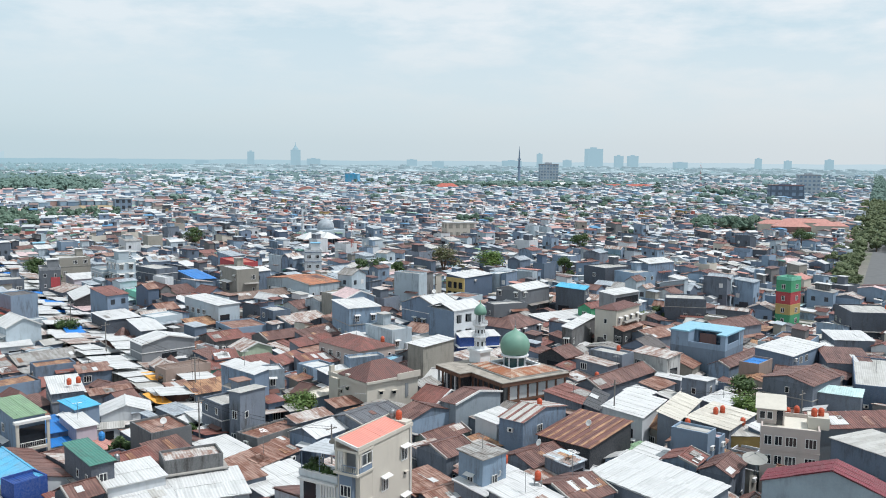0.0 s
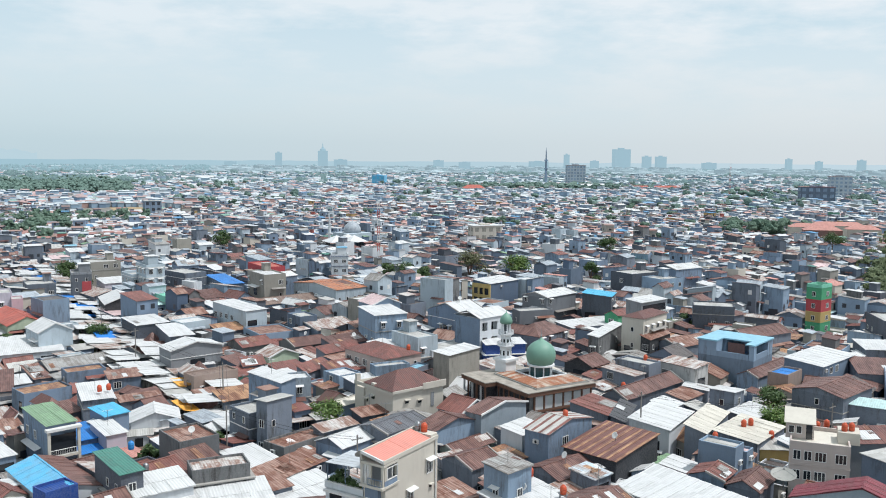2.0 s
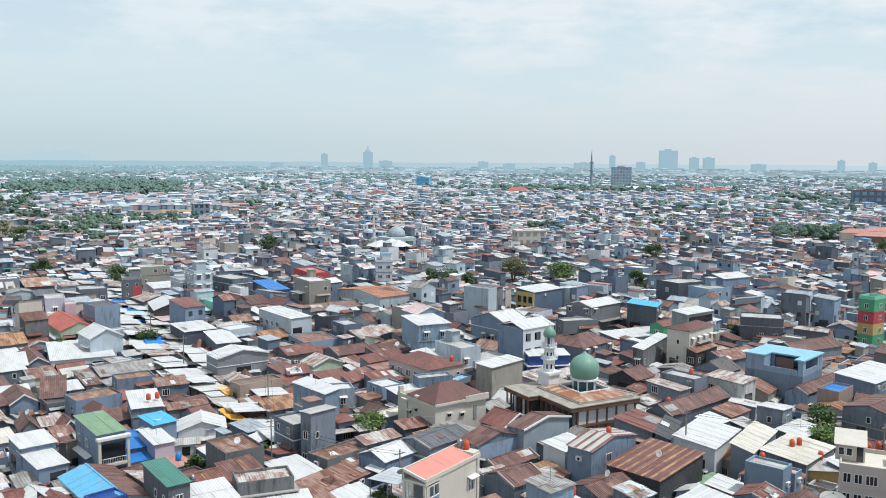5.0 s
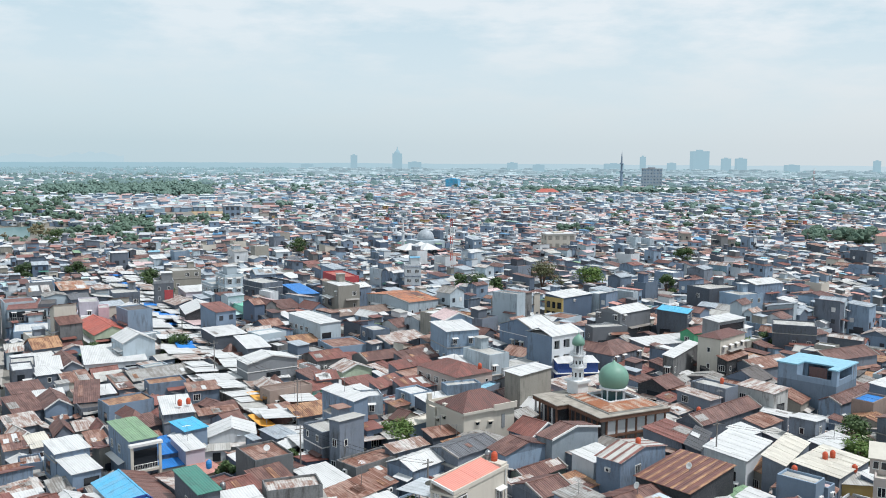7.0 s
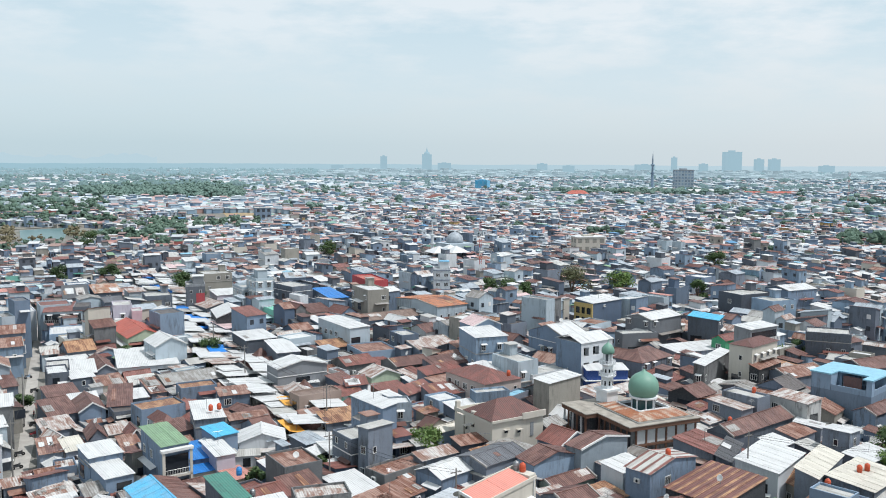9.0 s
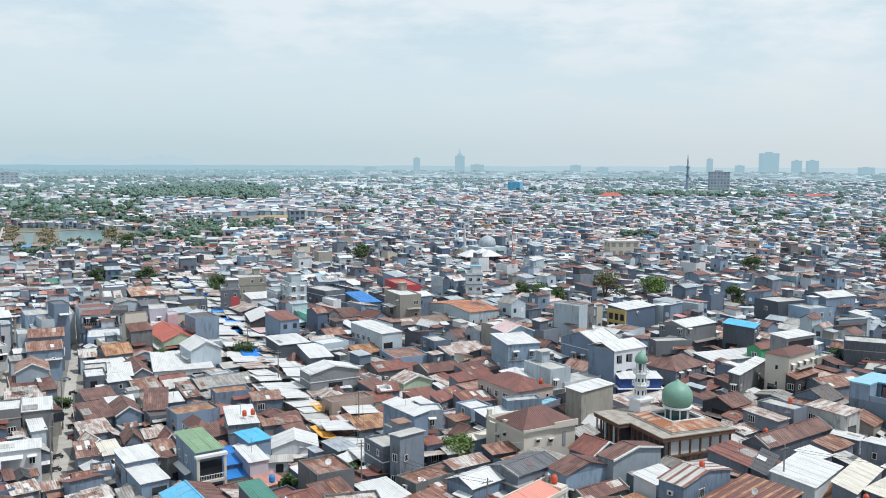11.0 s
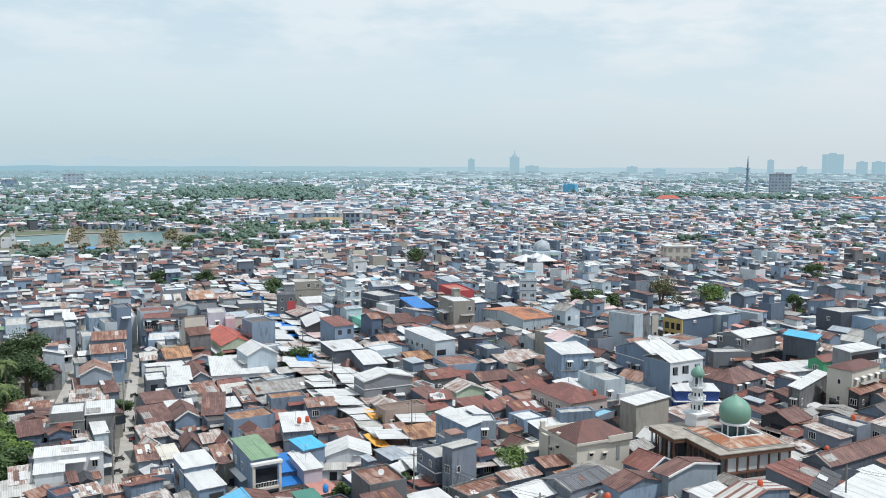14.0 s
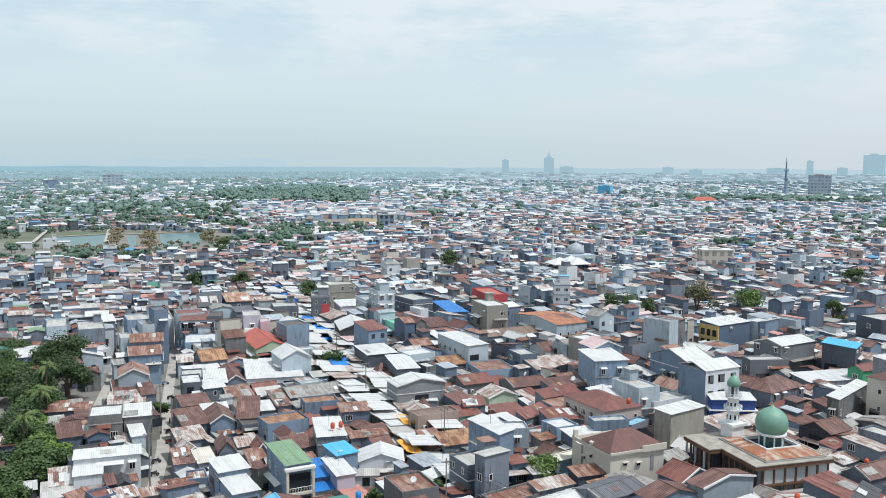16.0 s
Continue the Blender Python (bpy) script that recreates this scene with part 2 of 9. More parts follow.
wall_kind("grey", (0.18, 0.215, 0.27), 0.75, 0.9)
wall_kind("darkgrey", (0.095, 0.11, 0.14), 0.8, 0.8)
wall_kind("bluegrey", (0.18, 0.25, 0.35), 0.7, 0.8)
wall_kind("bluewall", (0.24, 0.335, 0.45), 0.6, 0.7)
wall_kind("darkblue", (0.085, 0.13, 0.205), 0.4, 0.3)
wall_kind("whiteblue", (0.44, 0.52, 0.58), 0.5, 0.5)
wall_kind("whitewall", (0.56, 0.59, 0.62), 0.3, 0.3)
wall_kind("cream", (0.53, 0.495, 0.435), 0.2, 0.12)
wall_kind("creamgrey", (0.3, 0.285, 0.25), 0.4, 0.5)
wall_kind("greywall", (0.24, 0.255, 0.275), 0.5, 0.5)
wall_kind("black", (0.03, 0.032, 0.037), 0.4, 0.3)
wall_kind("weathered", (0.165, 0.17, 0.175), 0.95, 1.4)
wall_kind("weatheredblue", (0.25, 0.3, 0.345), 0.7, 1.0)
wall_kind("weatheredwhite", (0.5, 0.5, 0.49), 0.6, 1.0)
wall_kind("mottled", (0.3, 0.36, 0.42), 1.0, 0.8)
wall_kind("tan", (0.31, 0.235, 0.2), 0.3, 0.3)
wall_kind("brick", (0.22, 0.105, 0.085), 0.5, 0.4)
wall_kind("beigewall", (0.48, 0.415, 0.385), 0.2, 0.2)
wall_kind("lilac", (0.5, 0.47, 0.54), 0.3, 0.3)
wall_kind("pinkwall", (0.6, 0.42, 0.47), 0.3, 0.3)
wall_kind("yellowwall", (0.55, 0.4, 0.14), 0.4, 0.3)
wall_kind("greenwall", (0.4, 0.48, 0.36), 0.3, 0.3)
wall_kind("greenwall2", (0.06, 0.32, 0.16), 0.3, 0.3)
wall_kind("green2", (0.2, 0.25, 0.22), 0.5, 0.6)
wall_kind("mintwall", (0.2, 0.5, 0.4), 0.3, 0.3)
wall_kind("redwall", (0.4, 0.05, 0.06), 0.3, 0.3)
wall_kind("royalwall", (0.015, 0.06, 0.26), 0.3, 0.2)
plain_mat("frame_white", (0.66, 0.66, 0.65), 0.5)
# window glass; the same dark fill stands for shade inside openings and vents
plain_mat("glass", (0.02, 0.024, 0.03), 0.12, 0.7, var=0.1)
plain_mat("concrete", (0.36, 0.35, 0.33), 0.9, 0.2, var=0.6, scale=0.8)
plain_mat("tank_orange", (0.5, 0.085, 0.035), 0.45, var=0.15)
plain_mat("tank_blue", (0.03, 0.2, 0.5), 0.45, var=0.15)
plain_mat("steel", (0.3, 0.31, 0.32), 0.4, metal=0.8)
plain_mat("dish", (0.3, 0.3, 0.28), 0.6)
plain_mat("bark", (0.12, 0.09, 0.07), 0.95, 0.1)
plain_mat("dome_green", (0.16, 0.305, 0.24), 0.5, 0.4, var=0.35, scale=0.6)
plain_mat("drum_glass", (0.03, 0.075, 0.08), 0.25, 0.6, var=0.3)
plain_mat("eave_stain", (0.36, 0.33, 0.29), 0.9, 0.2, var=0.9, scale=0.7)
plain_mat("mosque_white", (0.68, 0.7, 0.72), 0.7, 0.3, var=0.2)
plain_mat("mosque_trim", (0.16, 0.09, 0.065), 0.8, 0.2, var=0.5)
plain_mat("mosque_panel", (0.56, 0.57, 0.58), 0.5, var=0.2)
plain_mat("alley", (0.42, 0.4, 0.37), 0.95, 0.1, var=0.5, scale=0.6)
plain_mat("asphalt", (0.15, 0.155, 0.16), 0.9, 0.2, var=0.4, scale=0.3)
plain_mat("tarp_orange", (0.75, 0.36, 0.06), 0.6, var=0.3)
plain_mat("tarp_blue", (0.02, 0.2, 0.62), 0.55, var=0.3)
plain_mat("pole", (0.22, 0.21, 0.2), 0.9)
plain_mat("cable", (0.02, 0.02, 0.02), 0.8)
plain_mat("mast_red", (0.42, 0.05, 0.04), 0.6)


def leaf_mat(name, a, b2):
    m, n, l, b = nodes_of(name, 0.6, 0.0, 0.3)
    c = mixc(n, l, island(n), a, b2)
    c = mixc(n, l, rng(n, l, objrand(n), 0, 1, 0, 0.35), c, (0.06, 0.095, 0.04))
    l.new(c, b.inputs["Base Color"])
    b.inputs["Subsurface Weight"].default_value = 0.0
    return m


def canopy_mat(name, a, b2):
    """Foliage seen from far off: each clump of its own green, dark leaf gaps painted in as noise."""
    m, n, l, b = nodes_of(name, 0.8, 0.0, 0.15)
    c = mixc(n, l, island(n), a, b2)
    gap = noise_node(n, l, 0.9, 5.0, 0.7)
    c = mixc(n, l, rng(n, l, gap, 0.42, 0.62, 0, 0.4), c, tuple(0.55 * x for x in a))
    l.new(c, b.inputs["Base Color"])
    bump = n.new("ShaderNodeBump")
    bump.inputs["Strength"].default_value, bump.inputs["Distance"].default_value = 0.9, 0.6
    l.new(gap, bump.inputs["Height"])
    l.new(bump.outputs["Normal"], b.inputs["Normal"])
    return m


# mid, far and wood greens are paled towards blue, distance haze in the colour
canopy_mat("canopy_mid", (0.088, 0.142, 0.108), (0.13, 0.19, 0.145))
canopy_mat("canopy_olive", (0.09, 0.115, 0.06), (0.14, 0.165, 0.09))
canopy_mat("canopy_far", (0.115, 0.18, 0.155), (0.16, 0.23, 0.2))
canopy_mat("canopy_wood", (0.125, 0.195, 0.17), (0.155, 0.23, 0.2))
canopy_mat("reed_brown", (0.16, 0.135, 0.085), (0.24, 0.215, 0.14))
leaf_mat("leaf", (0.033, 0.068, 0.024), (0.08, 0.128, 0.04))
leaf_mat("leaf_bright", (0.065, 0.135, 0.025), (0.155, 0.225, 0.055))
leaf_mat("leaf_dark", (0.023, 0.05, 0.02), (0.058, 0.095, 0.033))
leaf_mat("leaf_palm", (0.06, 0.11, 0.03), (0.16, 0.2, 0.07))
leaf_mat("leaf_dry", (0.13, 0.1, 0.06), (0.1, 0.12, 0.05))
# lightened and blued for haze, since it dresses the trees further off
leaf_mat("leaf_mid", (0.08, 0.13, 0.087), (0.125, 0.18, 0.12))


def palette_mat(name, colours, rough=0.6, jitter=0.25, scale=0.5):
    """Each joined piece takes one of the colours."""
    m, n, l, b = nodes_of(name, rough, 0.0, 0.35)
    r = n.new("ShaderNodeValToRGB")
    r.color_ramp.interpolation = 'CONSTANT'
    tot = sum(w for w, _ in colours)
    at, e = 0.0, r.color_ramp.elements
    for i, (w, c) in enumerate(colours):
        el = e[i] if i < 2 else e.new(at)
        el.position, el.color = at, (*c, 1)
        at += w / tot
    l.new(island(n), r.inputs["Fac"])
    fine = noise_node(n, l, scale, 5.0, 0.7)
    c = mixc(n, l, rng(n, l, fine, 0.4, 0.7, 0, jitter), r.outputs["Color"], (0.17, 0.15, 0.14))
    l.new(c, b.inputs["Base Color"])
    return m


# roofs and walls of the town: bright zinc, grey sheet, rust, tile, a few blues and greens
# town greys lean blue, a first trace of haze in the colour
palette_mat("town_roof", [(24, (0.56, 0.575, 0.58)), (16, (0.42, 0.45, 0.475)), (11, (0.23, 0.26, 0.3)), (13, (0.2, 0.135, 0.125)), (11, (0.29, 0.19, 0.165)),
                          (7, (0.33, 0.165, 0.145)), (5, (0.48, 0.29, 0.26)), (2, (0.08, 0.24, 0.42)), (2, (0.17, 0.32, 0.26)), (5, (0.15, 0.17, 0.2))])
palette_mat("town_wall", [(26, (0.18, 0.25, 0.35)), (14, (0.19, 0.23, 0.285)), (9, (0.1, 0.135, 0.185)), (24, (0.25, 0.33, 0.43)), (11, (0.46, 0.51, 0.56)),
                          (6, (0.36, 0.34, 0.3)), (3, (0.07, 0.085, 0.1)), (1, (0.42, 0.3, 0.13)), (1.5, (0.35, 0.1, 0.085)), (1, (0.1, 0.28, 0.2)), (1.5, (0.4, 0.34, 0.42))], 0.85)
# far and pale sets: distance haze mixed into the colours, contrast drawn in
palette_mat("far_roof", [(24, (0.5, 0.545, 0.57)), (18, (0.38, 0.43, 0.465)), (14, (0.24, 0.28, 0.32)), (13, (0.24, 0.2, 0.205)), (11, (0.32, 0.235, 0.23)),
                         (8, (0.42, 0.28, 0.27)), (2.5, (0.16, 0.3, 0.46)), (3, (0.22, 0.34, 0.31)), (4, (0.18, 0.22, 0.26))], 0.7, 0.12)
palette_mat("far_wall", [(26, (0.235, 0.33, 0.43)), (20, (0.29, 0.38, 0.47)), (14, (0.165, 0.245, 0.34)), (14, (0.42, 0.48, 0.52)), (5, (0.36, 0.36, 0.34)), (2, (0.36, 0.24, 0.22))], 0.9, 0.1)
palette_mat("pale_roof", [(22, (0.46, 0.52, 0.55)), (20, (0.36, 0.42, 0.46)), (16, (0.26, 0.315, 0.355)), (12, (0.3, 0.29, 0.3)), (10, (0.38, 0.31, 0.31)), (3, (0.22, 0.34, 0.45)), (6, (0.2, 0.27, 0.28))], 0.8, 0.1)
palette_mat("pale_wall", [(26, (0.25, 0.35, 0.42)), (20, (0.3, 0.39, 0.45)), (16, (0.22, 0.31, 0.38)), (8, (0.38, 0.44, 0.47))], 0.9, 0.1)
# town windows, and the dark of doorways laid on as slabs
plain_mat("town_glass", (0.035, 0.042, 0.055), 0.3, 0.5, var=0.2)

# bare ground between the houses
m, n, l, b = nodes_of("ground", 0.95, 0.0, 0.1)
c = mixc(n, l, rng(n, l, noise_node(n, l, 0.05, 6.0, 0.65), 0.35, 0.65, 0, 1), (0.22, 0.21, 0.19), (0.14, 0.14, 0.13))
c = mixc(n, l, rng(n, l, noise_node(n, l, 0.012, 4.0), 0.52, 0.62, 0, 0.8), c, (0.075, 0.115, 0.055))
c = mixc(n, l, rng(n, l, noise_node(n, l, 1.5, 4.0), 0.4, 0.7, 0, 0.35), c, (0.33, 0.31, 0.28))
l.new(c, b.inputs["Base Color"])
m, n, l, b = nodes_of("water", 0.32, 0.0, 0.25)
c = mixc(n, l, noise_node(n, l, 0.03, 4.0), (0.07, 0.15, 0.16), (0.11, 0.19, 0.19))
l.new(c, b.inputs["Base Color"])
bump = n.new("ShaderNodeBump")
bump.inputs["Strength"].default_value, bump.inputs["Distance"].default_value = 0.4, 0.08
l.new(noise_node(n, l, 1.2, 3.0), bump.inputs["Height"])
l.new(bump.outputs["Normal"], b.inputs["Normal"])
plain_mat("dry_field", (0.36, 0.28, 0.18), 0.95, 0.1, var=0.6, scale=0.08)
plain_mat("bank", (0.3, 0.29, 0.25), 0.95, 0.1, var=0.5, scale=0.2)


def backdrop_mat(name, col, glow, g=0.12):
    """Hazy distance: scattered light painted in as a faint glow over muted colours."""
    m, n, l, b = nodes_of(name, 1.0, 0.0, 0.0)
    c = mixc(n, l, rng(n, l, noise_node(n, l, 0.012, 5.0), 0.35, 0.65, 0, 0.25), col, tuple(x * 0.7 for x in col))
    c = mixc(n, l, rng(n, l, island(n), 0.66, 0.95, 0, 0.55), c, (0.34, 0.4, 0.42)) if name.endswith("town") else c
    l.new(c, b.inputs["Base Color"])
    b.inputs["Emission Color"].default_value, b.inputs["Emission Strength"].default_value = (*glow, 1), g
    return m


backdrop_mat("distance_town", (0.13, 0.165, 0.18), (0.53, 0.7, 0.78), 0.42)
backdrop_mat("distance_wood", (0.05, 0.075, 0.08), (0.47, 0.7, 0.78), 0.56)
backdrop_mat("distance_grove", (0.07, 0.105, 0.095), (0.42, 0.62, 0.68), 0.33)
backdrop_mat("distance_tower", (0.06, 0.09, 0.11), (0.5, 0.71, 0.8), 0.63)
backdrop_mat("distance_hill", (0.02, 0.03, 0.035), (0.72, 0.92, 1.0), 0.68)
m, n, l, b = nodes_of("distance_plain", 1.0, 0.0, 0.0)      # the last strip of plain, its haze painted as a glow, paler towards the sun
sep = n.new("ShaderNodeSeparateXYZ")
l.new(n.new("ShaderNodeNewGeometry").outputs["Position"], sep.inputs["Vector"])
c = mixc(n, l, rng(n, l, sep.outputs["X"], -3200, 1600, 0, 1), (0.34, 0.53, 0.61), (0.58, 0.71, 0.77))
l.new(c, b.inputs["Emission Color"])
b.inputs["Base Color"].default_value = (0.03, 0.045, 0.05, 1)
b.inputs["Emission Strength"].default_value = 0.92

leaf_mat("leaf_boulevard", (0.08, 0.11, 0.055), (0.145, 0.18, 0.09))

# ---- building blocks ----
class Acc:
    """Collects faces with materials for one mesh."""
    def __init__(self):
        self.v, self.f, self.m, self.names, self.uv = [], [], [], [], {}

    def mat(self, name):
        if name not in self.names:
            self.names.append(name)
        return self.names.index(name)

    def poly(self, pts, mat):
        k = len(self.v)
        self.v += [tuple(p) for p in pts]
        self.f.append(tuple(range(k, k + len(pts))))
        self.m.append(self.mat(mat))

    def solid(self, bottom, top, mat, cap=True):
        """A closed body between two rings with the same number of corners."""
        k, n, mi = len(self.v), len(bottom), self.mat(mat)
        self.v += [tuple(p) for p in bottom] + [tuple(p) for p in top]
        for i in range(n):
            j = (i + 1) % n
            self.f.append((k + i, k + j, k + n + j, k + n + i))
            self.m.append(mi)
        if cap:
            self.f += [tuple(range(k + n - 1, k - 1, -1)), tuple(range(k + n, k + 2 * n))]
            self.m += [mi, mi]

    def box(self, x0, x1, y0, y1, z0, z1, mat):
        self.solid([(x0, y0, z0), (x1, y0, z0), (x1, y1, z0), (x0, y1, z0)], [(x0, y0, z1), (x1, y0, z1), (x1, y1, z1), (x0, y1, z1)], mat)

    def slab(self, a, b, c, d, th, mat):
        up = [a, b, c, d]
        self.solid([(p[0], p[1], p[2] - th) for p in up], up, mat)

    def turned(self, cx, cy, rot, w, d, z0, z1, mat):
        c, s = math.cos(rot), math.sin(rot)
        q = [(cx + c * x - s * y, cy + s * x + c * y) for x, y in ((-w / 2, -d / 2), (w / 2, -d / 2), (w / 2, d / 2), (-w / 2, d / 2))]
        self.solid([(*p, z0) for p in q], [(*p, z1) for p in q], mat)

    def lathe(self, prof, n, mat, cx=0.0, cy=0.0):
        k, mi = len(self.v), self.mat(mat)
        for r, z in prof:
            self.v += [(cx + r * math.cos(2 * math.pi * i / n), cy + r * math.sin(2 * math.pi * i / n), z) for i in range(n)]
        for j in range(len(prof) - 1):
            for i in range(n):
                i2 = (i + 1) % n
                self.f.append((k + j * n + i, k + j * n + i2, k + (j + 1) * n + i2, k + (j + 1) * n + i))
                self.m.append(mi)
        self.f += [tuple(k + i for i in range(n - 1, -1, -1)), tuple(k + (len(prof) - 1) * n + i for i in range(n))]
        self.m += [mi, mi]

    def add(self, other, m):
        k = len(self.v)
        self.v += [tuple(m @ Vector(p)) for p in other.v]
        self.f += [tuple(i + k for i in f) for f in other.f]
        j = len(self.f) - len(other.f)
        for q, w in other.uv.items():
            self.uv[q + j] = w
        ids = [self.mat(x) for x in other.names]
        self.m += [ids[i] for i in other.m]

    def mesh(self, name, smooth=False):
        me = bpy.data.meshes.new(name)
        me.from_pydata(self.v, [], self.f)
        for x in self.names:
            me.materials.append(MATS[x])
        me.polygons.foreach_set("material_index", self.m)
        if smooth:
            me.polygons.foreach_set("use_smooth", [True] * len(self.f))
        if self.uv:
            lay = me.uv_layers.new(name="UVMap")
            for q, w in self.uv.items():
                st = me.polygons[q].loop_start
                for i, c in enumerate(w):
                    lay.data[st + i].uv = c
        me.update()
        return me


def part(name, acc, parent, label="", m=None, smooth=False):
    ob = new(name, acc.mesh(name, smooth) if isinstance(acc, Acc) else acc)
    ob.parent = parent
    if m is not None:
        ob.matrix_local = m
    return tagged(ob, label=label)


def thing(name, label, category, m, group="", kind=""):
    ob = new(name)
    ob.empty_display_size = 0.5
    ob.matrix_world = m
    return tagged(ob, label, category, group, kind)


SPLIT = []         # sheets of the roof now being laid, when each is a piece of its own


def loose_sheets(acc, e0, e1, r1, r0, mat, rnd):
    """A slope laid with single lapped sheets over a thin deck."""
    e0, e1, r0, r1 = Vector(e0), Vector(e1), Vector(r0), Vector(r1)
    n = max(2, round((e1 - e0).length / 0.85))
    up = Vector((0, 0, 1))
    acc.slab(tuple(e0 - up * 0.05), tuple(e1 - up * 0.05), tuple(r1 - up * 0.05), tuple(r0 - up * 0.05), 0.04, mat)
    long = (e0 - r0).length
    rows = 2 if long > 3.4 else 1
    for i in range(n):
        a, b = i / n - 0.006, (i + 1) / n + 0.006
        for j in range(rows):
            s0, s1 = j / rows - (rnd.uniform(-0.03, 0.07) / long * (0.4 if mat[5:] in SMOOTH else 2.0) if j == 0 else 0.03), (j + 1) / rows
            lift = up * (0.01 + 0.028 * (i % 2) + 0.05 * j + rnd.uniform(0, 0.02))
            skew = 0.0 if mat[5:] in SMOOTH else rnd.uniform(-0.008, 0.008)
            P = lambda u, s: tuple(e0.lerp(e1, u).lerp(r0.lerp(r1, u), s) + lift)
            t = Acc()
            t.slab(P(a + skew, s0), P(b + skew, s0), P(b, s1), P(a, s1), 0.025, mat)
            k = rnd.uniform(0, 50)
            t.uv[0] = t.uv[len(t.f) - 1] = [(k, 0), (k + 0.85, 0), (k + 0.85, long / rows), (k, long / rows)]
            SPLIT.append(t)


def sheets(acc, e0, e1, r1, r0, mat, width, rnd, th=0.05):
    """A roof slope from the eave e0-e1 up to the ridge r0-r1: sheets side by side in one skin, with a step at each lap and a ragged eave."""
    if width == LOOSE and (Vector(r0) - Vector(r1)).length > 0.5:
        loose_sheets(acc, e0, e1, r1, r0, mat, rnd)
        return
    e0, e1, r0, r1 = Vector(e0), Vector(e1), Vector(r0), Vector(r1)
    striped = {"roof_stripe": ("roof_rustred", "roof_pale", 3), "roof_ruststripe": ("roof_rustorange", "roof_maroonrust", 3)}.get(mat)
    n = max(1, round((e1 - e0).length / (0.4 if striped else width)))
    fall = (e0 - r0).normalized()
    k, mi, shift = len(acc.v), acc.mat(mat), rnd.uniform(0, 50)
    low, high = [], []
    for i in range(n):
        lift = Vector((0, 0, 0.03 * (i % 2) + rnd.uniform(0, 0.02)))
        out = fall * rnd.uniform(-0.02, 0.03 if mat[5:] in SMOOTH else 0.1)
        for a in (i / n, (i + 1) / n):
            low.append(e0.lerp(e1, a) + lift + out)
            high.append(r0.lerp(r1, a) + lift)
    c = 2 * n
    acc.v += [tuple(p) for p in low + high] + [tuple(p - Vector((0, 0, th))) for p in (e0, e1, r1, r0)]
    q = k + 2 * c
    along = (e1 - e0).normalized()
    upward = (r0 + r1 - e0 - e1)
    upward = (upward - along * upward.dot(along)).normalized()
    spot = lambda q: (shift + (q - e0).dot(along), (q - e0).dot(upward))
    for i in range(c - 1):
        acc.uv[len(acc.f)] = [spot(low[i]), spot(low[i + 1]), spot(high[i + 1]), spot(high[i])]
        acc.f.append((k + i, k + i + 1, k + c + i + 1, k + c + i))
    acc.f += [(q, q + 1) + tuple(k + i for i in range(c - 1, -1, -1)), (q + 2, q + 3) + tuple(k + c + i for i in range(c)),
              (q + 3, q, k, k + c), (q + 1, q + 2, k + 2 * c - 1, k + c - 1), (q + 3, q + 2, q + 1, q)]
    if striped:
        rusty, plain = acc.mat(striped[0]), acc.mat(striped[1])
        acc.m += [rusty if (i // 2) % striped[2] == 0 else plain for i in range(c - 1)] + [mi] * 5
    else:
        acc.m += [mi] * (c - 1 + 5)


